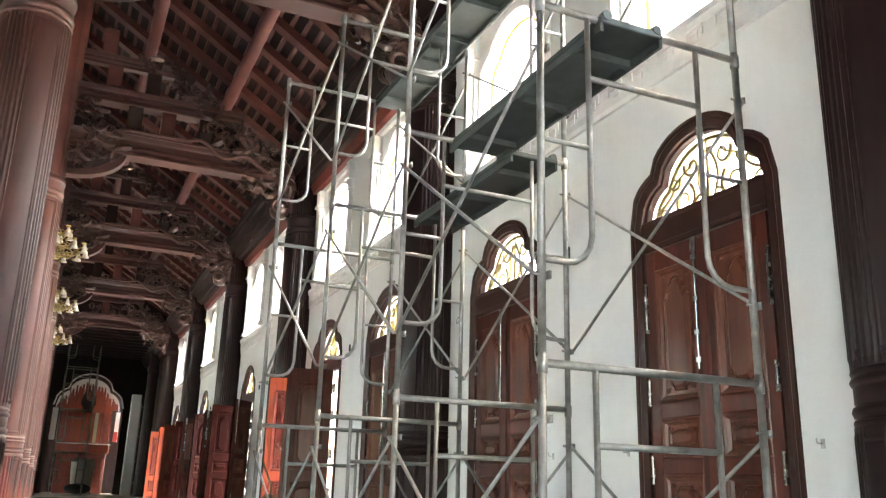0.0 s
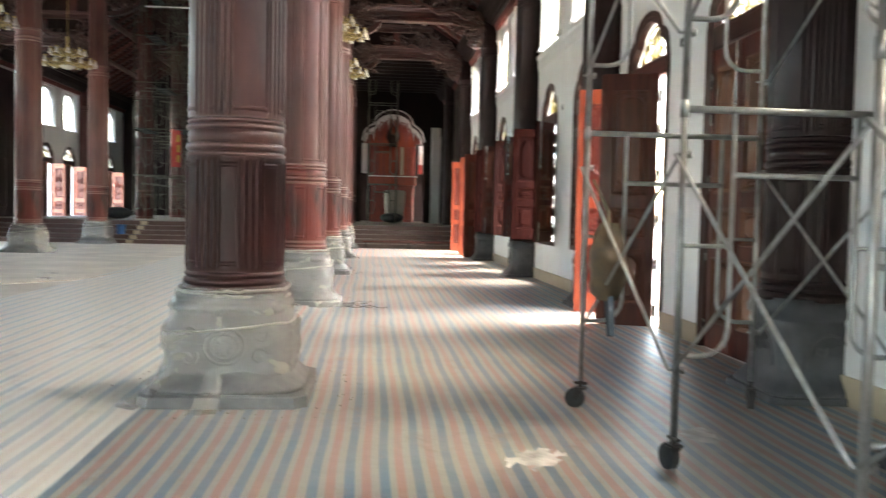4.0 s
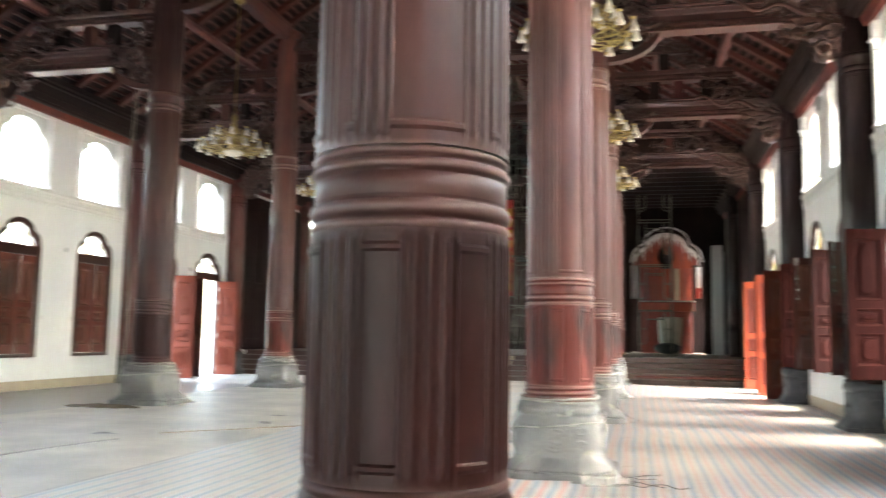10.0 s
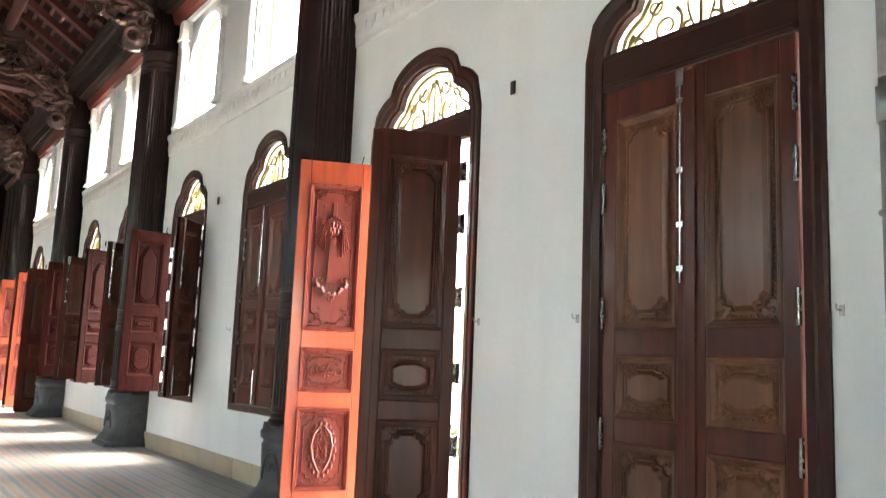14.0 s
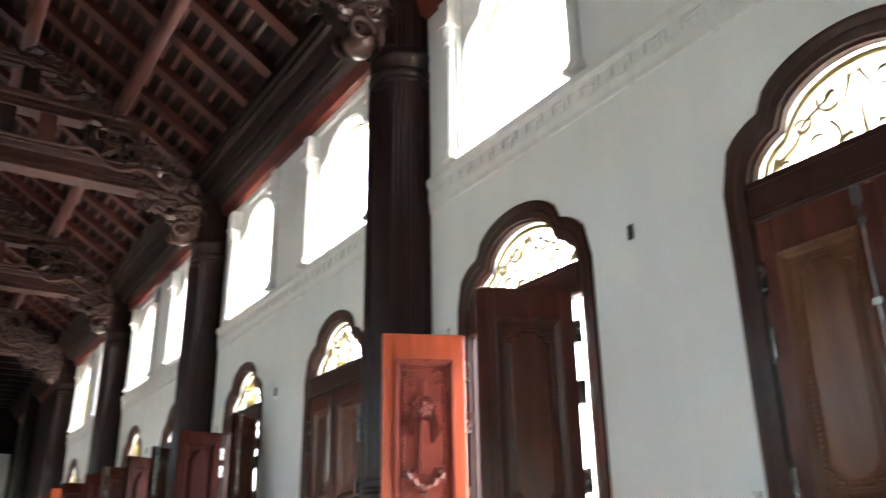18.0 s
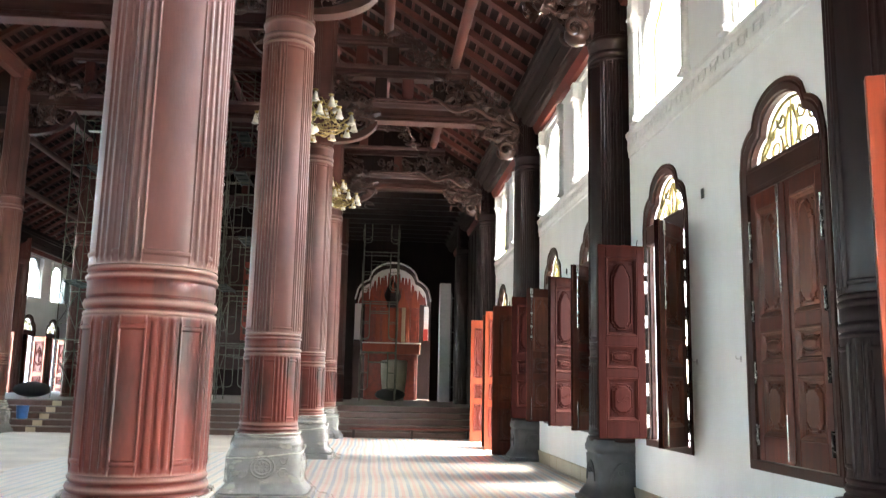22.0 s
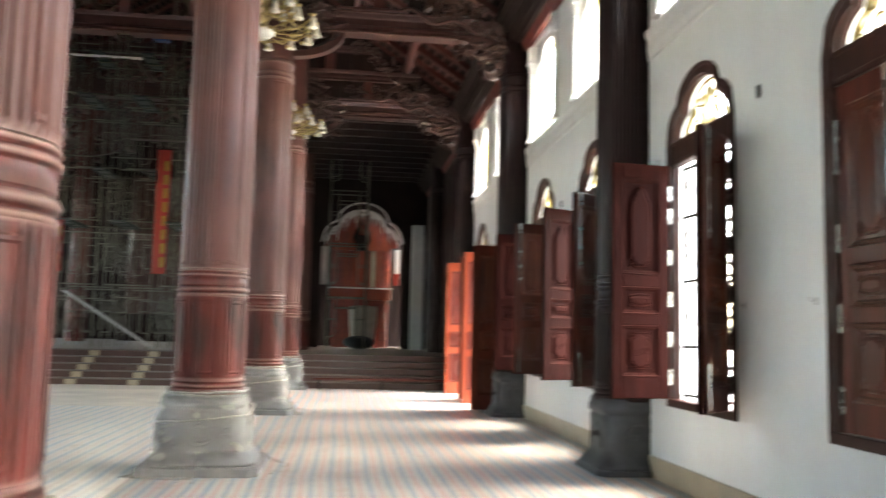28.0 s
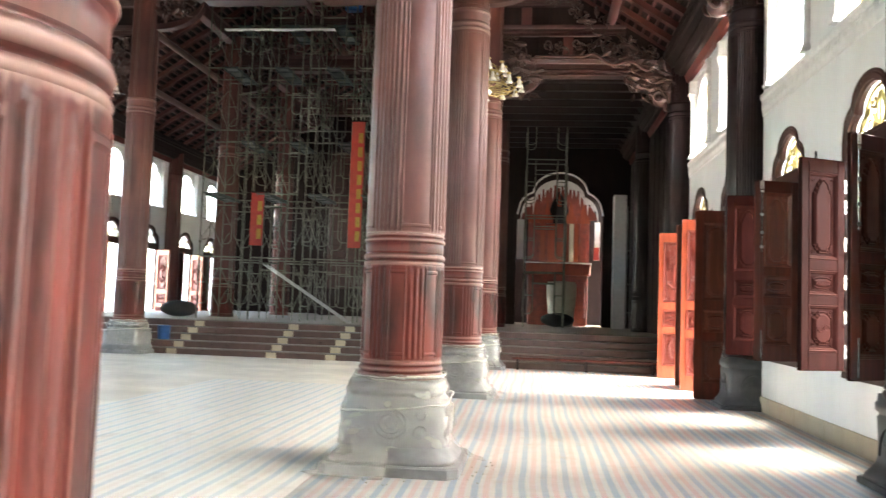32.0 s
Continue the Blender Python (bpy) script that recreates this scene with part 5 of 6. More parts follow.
    for i in range(13):
        f = i / 12
        x, z = 3.42 + 1.0 * math.sin(f * math.pi / 2) ** 0.85, 7.27 - 0.74 * (1 - math.cos(f * math.pi / 2)) ** 0.95
        hw, up = 0.16 + 0.10 * math.sin(math.pi * min(1, f * 1.1)), 0.10 + 0.34 * f
        rows.append([(x, -hw * 0.55, z), (x, 0, z - 0.04), (x, hw * 0.55, z), (x + 0.02, hw, z + up * 0.4), (x + 0.03, hw * 0.8, z + up), (x + 0.03, -hw * 0.8, z + up), (x + 0.02, -hw, z + up * 0.4)])
    loft(bm, rows)
    part("bracket", fix(bm), M_LIP, th, smooth=True)
    # curled head at the foot of the bracket
    bm = bmesh.new()
    blob(bm, (4.22, 0, 6.70), 0.22, (0.9, 0.9, 0.8), 12)
    for sy in (-1, 1):
        curl(bm, (4.14, sy * 0.2, 6.72), 0.17, 8, ((1, 0, 0), (0, 0, 1)), 0.05, n=20)
        curl(bm, (4.26, sy * 0.23, 6.98), 0.13, -7, ((1, 0, 0), (0, 0, 1)), 0.04, n=18)
    part("corbel", fix(bm), M_CARVE, th, smooth=True)
    return th


first = aisle_truss(Matrix.Translation((RX, LINES[0], 0)))
for y in LINES[1:]:
    copy_thing(first, Matrix.Translation((RX, y, 0)))
for y in LINES:
    copy_thing(first, Matrix.Translation((LX, y, 0)) @ Matrix.Rotation(math.pi, 4, "Z"))


def nave_truss(m):
    th = thing("nave_truss", "large carved reddish brown truss across the nave", "roof truss", m, "nave trusses")
    w = RX - LX
    bm = bmesh.new(); moulded_beam(bm, 0.3, w - 0.3, 9.25, 9.72, 0.17); part("tie_beam", fix(bm), M_BEAM, th)
    bm = bmesh.new(); moulded_beam(bm, 1.4, w - 1.4, 10.75, 11.1, 0.14); part("upper_beam", fix(bm), M_BEAM, th)
    for x in (1.9, w / 2, w - 1.9):
        bm = bmesh.new(); box(bm, x - 0.14, x + 0.14, -0.12, 0.12, 9.73, 10.74, 0.02); part("post", bm, M_ROOF, th)
    bm = bmesh.new(); box(bm, w / 2 - 0.14, w / 2 + 0.14, -0.12, 0.12, 11.11, 13.1, 0.02); part("king_post", bm, M_ROOF, th)
    for s in (0, 1):
        bm = bmesh.new()
        rows = []
        for i in range(9):
            a = math.pi / 2 * i / 8
            x, z = 0.32 + 1.3 * math.sin(a), 8.45 + 0.80 * (1 - math.cos(a))
            x = w - x if s else x
            rows.append([(x, -0.11, z), (x, 0.11, z), (x, 0.11, z + 0.16), (x, -0.11, z + 0.16)])
        loft(bm, rows)
        part("column_arm", fix(bm), M_BEAM, th)
        for j, bx in enumerate(((0.35, 1.3, 0.17, 8.7, 9.3, 0.3), (1.0, 2.1, 0.17, 9.6, 10.1, 0.2), (0.35, 1.2, 0.17, 9.75, 10.6, 0.3))):
            bx = (w - bx[1], w - bx[0], *bx[2:5], -bx[5]) if s else bx
            tagged(part("carving", carving(31 + s + 2 * j, bx, 56, 0.14), M_CARVE, th), kind="stuff")
        sp = [(0.32, 8.6), (0.8, 8.7), (1.35, 9.1), (1.5, 9.26), (0.32, 9.26)]
        part("spandrel", core(bmesh.new(), [(w - x, z) if s else (x, z) for x, z in sp], 0.08), M_DARK, th)
        bm = bmesh.new(); box(bm, *sorted(((w - 1.3) if s else 1.3, w / 2 + (0.2 if s else -0.2))), -0.21, 0.21, 9.19, 9.246, 0.012); part("beam_lip", bm, M_LIP, th)
    return th


first = nave_truss(Matrix.Translation((LX, LINES[0], 0)))
for y in LINES[1:] + [33.2, 39.6]:
    copy_thing(first, Matrix.Translation((LX, y, 0)))

# beams along the column rows and the upper purlins
for x in (RX, LX):
    for a, b in zip(LINES + [33.2, 39.6], LINES[1:] + [33.2, 39.6, 46.9]):
        bm = bmesh.new()
        box(bm, x - 0.15, x + 0.15, a + 0.34, b - 0.34, 10.05, 10.42, 0.02)
        box(bm, x - 0.19, x + 0.19, a + 0.34, b - 0.34, 10.425, 10.47)
        tagged(part("row_beam", bm, M_ROOF), "reddish brown beam between two column heads", "beam", group="row beams", kind="structure")
for x, r in ((1.6, 0.11), (0.1, 0.11), (-3.6, 0.12), (-8.3, 0.12), (-12.0, 0.11), (-13.5, 0.11), (MID, 0.15)):
    bm = bmesh.new()
    z = roof_z(x) - r - 0.01
    tube(bm, (x, Y0, z), (x, Y1, z), r, 12)
    tagged(part("purlin", bm, M_ROOF, smooth=True), "round reddish brown purlin under the rafters", "beam", group="purlins", kind="structure")

# ---- arch at the head of each aisle ----
for s, xa, xb in ((0, RX + 0.3, XR - 0.55), (1, XL + 0.55, LX - 0.3)):
    th = thing("aisle_arch", "carved dark wooden arch closing the head of the aisle", "arch", kind="structure")
    xc, w = (xa + xb) / 2, (xb - xa) / 2
    line = [(xc - w * math.cos(math.pi * i / 24), 6.35 + 1.02 * math.sin(math.pi * i / 24) ** 0.8) for i in range(25)]
    bm = bmesh.new()
    prism(bm, line + [(line[-1][0], roof_z(line[-1][0]) - 0.02), (line[0][0], roof_z(line[0][0]) - 0.02)], "y", LINES[6] - 0.07, LINES[6] + 0.07)
    part("arch_board", fix(bm), M_DARK, th)
    bm = bmesh.new()
    pipe(bm, [(u, LINES[6] - 0.10, h + 0.05) for u, h in line], 0.055, 8)
    pipe(bm, [(u, LINES[6] - 0.09, h + 0.26) for u, h in line[1:-1]], 0.035, 8)
    part("arch_moulding", bm, M_BEAM, th)
    for j, bx in enumerate(((xa + 0.05, xa + 1.0, 0.15, 6.75, 7.8, 0.3), (xb - 1.0, xb - 0.05, 0.15, 6.75, 7.8, -0.3), (xc - 0.9, xc + 0.9, 0.13, 7.62, 8.1, 0))):
        tagged(part("arch_carving", carving(51 + j, bx, 60, 0.12), M_CARVE, th, m=Matrix.Translation((0, LINES[6], 0))), kind="stuff")

# ---- altar platform ----
th = thing("altar_steps", "dark polished stone steps with pale dusty treads up to the altar platform", "steps", kind="structure")
for i in range(5):
    y = STEP_Y + 0.32 * i
    z0, z1 = 0.175 * i, 0.175 * (i + 1)
    bm = bmesh.new()
    box(bm, XL + 0.01, XR - 0.01, y, Y1 - 0.01, z0 + 0.002, z1 - 0.028)
    part("riser", bm, M_STEP, th)
    bm = bmesh.new()
    box(bm, XL + 0.01, XR - 0.01, y - 0.025, y + 0.36, z1 - 0.027, z1, 0.006)
    part("tread", bm, M_TREAD, th)
    for x in (-6.75, -5.2, -9.4):
        bm = bmesh.new()
        box(bm, x + 0.05 * i - 0.13, x + 0.05 * i + 0.13, y - 0.03, y - 0.004, z0 + 0.003, z1 - 0.03, 0.004)
        part("runner", bm, M_BASE, th, "pale tile strip on the riser")
bm = bmesh.new()
box(bm, XL + 0.01, XR - 0.01, STEP_Y + 0.32 * 4 + 0.362, Y1 - 0.01, 0.849, 0.8745)
tagged(part("floor_platform", bm, M_DUST), "pale dusty floor of the altar platform", "floor", kind="structure")


# ---- scaffolds ----
LIFT = 1.93


def frame_mesh(mat, w=1.35):
    bm = bmesh.new()
    r = 0.021
    for x in (0, w):
        tube(bm, (x, 0, 0), (x, 0, LIFT), r, 8)
        tube(bm, (x, 0, LIFT - 0.10), (x, 0, LIFT - 0.02), r + 0.006, 8)
    tube(bm, (0, 0, LIFT - 0.05), (w, 0, LIFT - 0.05), r, 8)
    tube(bm, (0.30, 0, LIFT - 0.42), (w - 0.30, 0, LIFT - 0.42), 0.017, 8)
    for s in (1, -1):
        x0 = 0 if s > 0 else w
        pts = [(x0 + s * 0.30, 0, LIFT - 0.05), (x0 + s * 0.30, 0, 0.62)] + [(x0 + s * (0.30 - 0.16 * (1 - math.cos(a))), 0, 0.62 - 0.16 * math.sin(a)) for a in (0.4, 0.8, 1.2, 1.57)] + [(x0, 0, 0.46)]
        pipe(bm, pts, 0.016, 8)
        tube(bm, (x0, 0, 1.10), (x0 + s * 0.30, 0, 1.10), 0.013, 6)
        for z in (0.38, 1.62):
            tube(bm, (x0 - 0.045, 0, z), (x0 + 0.045, 0, z), 0.008, 6)
            box(bm, x0 + 0.03, x0 + 0.045, -0.02, 0.02, z - 0.02, z + 0.02)
    return store(bm, "frame", (mat,), True)


def brace_mesh(dy, mat):
    bm = bmesh.new()
    tube(bm, (0, 0, 0.38), (0, dy, 1.62), 0.012, 6)
    tube(bm, (0.026, 0, 1.62), (0.026, dy, 0.38), 0.012, 6)
    return store(bm, "cross_brace", (mat,), True)


def plank_mesh(dy):
    bm = bmesh.new()
    box(bm, 0, 0.42, -0.05, dy + 0.05, 0, 0.045, 0.006)
    for x in (0.0, 0.40):
        box(bm, x, x + 0.02, -0.04, dy + 0.04, -0.05, -0.001)
    for y in (0.25, dy * 0.5, dy - 0.25):
        box(bm, 0.021, 0.399, y - 0.02, y + 0.02, -0.045, -0.001)
    for x in (0.04, 0.38):
        for y in (-0.03, dy + 0.03):
            tube(bm, (x, y - 0.025, 0.05), (x, y + 0.025, 0.05), 0.03, 8)
    return store(bm, "plank", (M_PLANK,))


def castor_meshes():
    st = bmesh.new()
    tube(st, (0, 0, 0.15), (0, 0, 0.34), 0.017, 8)
    box(st, -0.045, 0.045, -0.035, 0.035, 0.145, 0.16)
    for s in (-1, 1):
        prism(st, [(-0.03, 0.145), (0.03, 0.145), (0.055, 0.075), (0.025, 0.065)], "y", s * 0.035 - 0.004, s * 0.035 + 0.004)
    tube(st, (-0.05, 0, 0.19), (0.05, 0, 0.19), 0.012, 6)
    wh = bmesh.new()
    tube(wh, (0.04, -0.024, 0.075), (0.04, 0.024, 0.075), 0.075, 20)
    return store(fix(st), "castor_fork", (M_BLACK,)), store(wh, "castor_wheel", (M_RUBBER,), False)


FRAME_W = 1.35
FRAMES, CASTOR = {True: frame_mesh(M_STEEL), False: frame_mesh(M_STEELD)}, castor_meshes()
BRACES = {}


def tower(x0, ys, levels, label, z_base=0.0, planks=(), castors=True, group="", dx=FRAME_W, brace_sides=(0, 1), shift=None):
    th = thing("scaffold_tower", label, "scaffold", Matrix.Translation((x0, ys[0], z_base)), group)
    foot = 0.23 if castors else 0.0
    xs = shift or [0.0] * len(ys)
    for i, y in enumerate(ys):
        for k in range(levels):
            link_part("frame", FRAMES[castors], th, "", Matrix.Translation((xs[i], y - ys[0], foot + LIFT * k - 0.02)))
        if castors:
            for j, x in enumerate((0, FRAME_W)):
                c = link_part("castor", CASTOR[0], th, "black swivel castor", Matrix.Translation((x + xs[i], y - ys[0], 0)) @ Matrix.Rotation(0.9 * i + 1.7 * j, 4, "Z"))
                link_part("wheel", CASTOR[1], c)
    for i, (a, b) in enumerate(zip(ys, ys[1:])):
        dy = round(b - a, 3)
        swing = Matrix.Rotation(math.atan2(xs[i] - xs[i + 1], dy), 4, "Z")
        if (dy, castors) not in BRACES:
            BRACES[dy, castors] = (brace_mesh(dy, M_STEEL if castors else M_STEELD), plank_mesh(dy))
        for k in range(levels):
            for j in brace_sides:
                link_part("cross_brace", BRACES[dy, castors][0], th, "", Matrix.Translation((-0.045 if j == 0 else FRAME_W + 0.02, a - ys[0], foot + LIFT * k - 0.02)) @ swing)
        for k, seg, off in planks:
            if seg == i:
                link_part("plank", BRACES[dy, castors][1], th, "dark blue-grey steel deck plank", Matrix.Translation((off, a - ys[0], foot + LIFT * (k + 1) - 0.02 - 0.16 + 0.075)))
    return th


tower(1.45, [-4.60, -2.73, -0.89, 0.67], 3, "galvanised steel scaffold tower on castors beside the wall", shift=[0, 0, 0, -0.15], planks=[(1, 0, 0.36), (1, 1, 0.84), (2, 1, 0.84), (2, 2, 0.90)])
PLAT = 0.877
far_towers = "grey steel scaffold tower standing on the altar platform"
for i, x in enumerate((-10.2, -8.6, -7.0, -5.4, -3.8)):
    tower(x, [30.4, 32.2, 34.0], 6 if i % 2 else 5, far_towers, PLAT, [(1, 0, 0.1), (2, 1, 0.5), (3, 0, 0.5), (4, 1, 0.2)], False, "altar scaffolds")
tower(-0.45, [34.6, 35.5], 4, far_towers, PLAT, [(3, 0, 0.4)], False, "altar scaffolds")
# ladder leaning in the altar scaffold
th = thing("ladder", "pale aluminium ladder leaning inside the scaffold", "ladder", Matrix.Translation((-5.4, 29.9, PLAT)))
bm = bmesh.new(); box(bm, -0.02, 0.02, -0.02, 0.02, 0, 3.1); part("stile", bm, M_ALU, th, m=Matrix.Rotation(radians(-58), 4, "Y"))
bm = bmesh.new(); box(bm, -0.02, 0.02, 0.33, 0.37, 0, 3.1); part("stile", bm, M_ALU, th, m=Matrix.Rotation(radians(-58), 4, "Y"))
for i in range(10):
    bm = bmesh.new(); tube(bm, (0, 0.0, 0.25 + 0.3 * i), (0, 0.35, 0.25 + 0.3 * i), 0.014); part("rung", bm, M_ALU, th, m=Matrix.Rotation(radians(-58), 4, "Y"))

# long pale board laid across the altar scaffolds
bm = bmesh.new()
box(bm, -9.75, -6.3, 30.33, 30.47, PLAT - 0.02 + LIFT * 4 + 1.114, PLAT - 0.02 + LIFT * 4 + 1.16, 0.006)
tagged(part("long_board", bm, M_TRIMW), "long pale board laid across the scaffold frames", "board")

# cloth sack hung on the near scaffold
bm = bmesh.new()
rng = random.Random(4)
rings = []
for i in range(12):
    f = i / 11
    z = 1.40 - 0.55 * f
    r = 0.04 + 0.11 * math.sin(math.pi * min(1, f * 0.85 + 0.05))
    rings.append([(r * math.cos(a) * 0.9 + 0.04 * noise.noise((math.cos(a) * 2, math.sin(a) * 2, f * 4)), r * math.sin(a) * 1.1 + 0.05 * noise.noise((math.sin(a) * 2, f * 5, 3)), z) for a in [2 * math.pi * j / 20 for j in range(20)]])
loft(bm, rings)
sack = thing("cloth_sack", "worn brown cloth sack hung on the scaffold brace", "sack", Matrix.Translation((1.37, 0.28, 0.02)))
part("cloth", fix(bm), M_SACK, sack, smooth=True)
bm = bmesh.new(); pipe(bm, [(0, 0, 1.38), (0.03, 0.12, 1.48), (0.0, 0.44, 1.72)], 0.012); part("strap", bm, M_SACK, sack)
bm = bmesh.new()
prism(bm, [(-0.16, 0.62), (-0.09, 0.60), (0.05, 1.0), (0.02, 1.3), (-0.06, 1.1)], "x", -0.02, 0.02)
part("loose_cloth", fix(bm), M_STEELBLUE, sack, "blue-grey cloth end")


# ---- chandeliers ----
def chandelier(m):
    th = thing("chandelier", "gilded brass chandelier with milk glass bell shades in two tiers", "chandelier", m, "chandeliers")
    bm = bmesh.new()
    tube(bm, (0, 0, 0.9), (0, 0, 3.95), 0.012, 6)
    lathe(bm, [(3.85, 0.03), (3.88, 0.10), (3.95, 0.14)], 16)
    part("rod", bm, M_BRASS, th)
    bm = bmesh.new()
    lathe(bm, [(-0.05, 0.02), (0.0, 0.09), (0.10, 0.14), (0.2, 0.10), (0.32, 0.05), (0.42, 0.09), (0.5, 0.12), (0.6, 0.06), (0.75, 0.04), (0.85, 0.07), (0.95, 0.03)], 20)
    part("stem", bm, M_BRASS, th, smooth=True)
    bm = bmesh.new()
    lathe(bm, [(-0.16, 0.02), (-0.13, 0.16), (-0.07, 0.24), (-0.02, 0.25)], 24)
    part("bowl", bm, M_MILK, th, "white glass bowl", smooth=True)
    for n, rad, z, up in ((14, 0.86, 0.08, 0.06), (9, 0.52, 0.42, 0.06)):
        arm = bmesh.new()
        pipe(arm, [(0.08, 0, z), (rad * 0.35, 0, z - 0.12), (rad * 0.75, 0, z - 0.10), (rad * 0.98, 0, z + 0.04), (rad, 0, z + 0.10)], 0.013, 6)
        curl(arm, (rad * 0.5, 0, z + 0.02), 0.10, 7, ((1, 0, 0), (0, 0, 1)), 0.012, n=10)
        curl(arm, (rad * 0.8, 0, z + 0.01), 0.07, -7, ((1, 0, 0), (0, 0, 1)), 0.010, n=10)
        for q in (0.3, 0.62, 0.9):
            blob(arm, (rad * q, 0, z - 0.10), 0.032, seg=6)
        lathe(arm, [(z + 0.08, 0.02), (z + 0.10, 0.05), (z + 0.12, 0.05)], 10, (rad, 0))
        am = store(arm, "arm", (M_BRASS,), True)
        sh = bmesh.new()
        lathe(sh, [(z - 0.10, 0.075), (z - 0.085, 0.07), (z - 0.03, 0.048), (z + 0.03, 0.038), (z + 0.08, 0.018)], 12, (rad + 0.02, 0))
        sm = store(sh, "shade", (M_MILK,), True)
        for i in range(n):
            a = link_part("arm", am, th, "", Matrix.Rotation(2 * math.pi * (i + 0.3) / n, 4, "Z"))
            link_part("shade", sm, a, "milk glass bell shade")
    bm = bmesh.new()
    pipe(bm, [(0.62 * math.cos(2 * math.pi * i / 32), 0.62 * math.sin(2 * math.pi * i / 32), 0.02) for i in range(33)], 0.014, 6)
    part("ring", bm, M_BRASS, th)
    return th


first = chandelier(Matrix.Translation((RX, LINES[4] - BAY / 2, 6.10)))
for x, k in ((RX, 5), (RX, 6), (LX, 5), (LX, 6)):
    copy_thing(first, Matrix.Translation((x, LINES[k] - BAY / 2, 6.10)))


# ---- side altar ----
YA = 38.0
bm = bmesh.new()
xa, xb, xc, w = RX - 0.2, XR, 0.82, 1.62
line = [(xc + u, 5.05 + a) for u, a in arch_line(w, 1.62)]
prism(bm, [(xa, PLAT), (xc - w, PLAT)] + line + [(xc + w, PLAT), (xb, PLAT), (xb, 9.6), (xa, 9.6)], "y", YA, YA + 0.25)
tagged(part("wall_altar", fix(bm), M_DARK), "dark wooden wall with a lobed arch before the side altar", "wall", kind="structure")
bm = bmesh.new()
pipe(bm, [(u, YA - 0.02, h + 0.03) for u, h in line], 0.035, 6)
tagged(part("arch_trim", bm, M_TRIMW), "pale moulded edge of the lobed arch", "trim", kind="structure")
bm = bmesh.new()
box(bm, RX - 0.2, XR, 42.4, 42.6, PLAT, 9.6)
tagged(part("wall_apse", bm, M_DARK), "dark panelled wall behind the side altar", "wall", kind="structure")

th = thing("side_altar", "dark red and gilded carved wooden altar under a white fringed valance", "altar", Matrix.Translation((xc, 38.9, PLAT)))
bm = bmesh.new(); box(bm, -1.15, 1.15, 0, 0.9, 0, 1.95, 0.02); part("pedestal", bm, M_ALTAR, th)
for x in (-0.75, 0.0, 0.75):
    bm = bmesh.new(); box(bm, x - 0.3, x + 0.3, -0.03, -0.002, 0.3, 1.7, 0.012); part("pedestal_panel", bm, M_ALTAR, th)
bm = bmesh.new(); box(bm, -1.25, 1.25, -0.10, 0.95, 1.95, 2.40, 0.03); part("altar_shelf", bm, M_DOORX, th, "orange-brown altar shelf")
bm = bmesh.new(); box(bm, -1.28, 1.28, -0.13, 0.30, 2.40, 2.45, 0.01); part("shelf_cloth", bm, M_TRIMW, th, "pale strip along the shelf")
bm = bmesh.new(); box(bm, -1.2, 1.2, 0.35, 0.8, 2.45, 4.0, 0.02); part("retable", bm, M_ALTAR, th)
bm = bmesh.new()
prism(bm, [(-0.42, 2.5), (0.42, 2.5), (0.42, 3.7), (0.25, 4.1), (0, 4.3), (-0.25, 4.1), (-0.42, 3.7)], "y", 0.29, 0.345)
part("niche", fix(bm), M_DOORX, th, "orange-brown niche panel")
for x, wd, mt in ((-0.95, 0.26, M_ALTAR), (-0.62, 0.2, M_DOORX), (0.50, 0.16, M_BASE), (0.68, 0.14, M_DOORX), (0.95, 0.26, M_ALTAR)):
    bm = bmesh.new(); box(bm, x - wd / 2, x + wd / 2, 0.24, 0.34, 2.5, 4.05, 0.01); part("side_panel", bm, mt, th)
# white lobed valance with a fringe of hanging points
line = [(u * 0.93, 4.28 + a) for u, a in arch_line(w, 1.42, 40)]
bm = bmesh.new()
for i, ((u, h), (v, g)) in enumerate(zip(line, line[1:])):
    d = 0.26 + 0.07 * math.sin(i * 2.1)
    prism(bm, [(u, h), (v, g), (v, g - d), (u, h - d)], "y", 0.02, 0.06)
    if i % 2 == 0 and 4 < i < 36:
        prism(bm, [(u, h - d + 0.01), (v, g - d + 0.01), ((u + v) / 2, (h + g) / 2 - d - 0.34 - 0.14 * math.sin(i * 1.3))], "y", 0.025, 0.055)
part("valance", fix(bm), M_TRIMW, th, "white lobed valance with hanging points")
for x, hw, zt in ((-0.95, 0.26, 4.75), (-0.45, 0.26, 4.95), (0.0, 0.30, 5.25), (0.45, 0.26, 4.95), (0.95, 0.26, 4.75)):
    bm = bmesh.new()
    prism(bm, [(x - hw, 4.0), (x + hw, 4.0), (x + hw * 0.9, 4.18), (x + hw * 0.4, 4.42), (x, zt), (x - hw * 0.4, 4.42), (x - hw * 0.9, 4.18)], "y", 0.22, 0.33)
    part("gable", fix(bm), M_DOORX, th, "orange-brown pointed gable")
bm = bmesh.new(); lathe(bm, [(4.0, 0.42), (4.5, 0.40), (4.9, 0.26), (5.3, 0.04)], 12, (0, 0.55)); part("dome", bm, M_DARK, th)
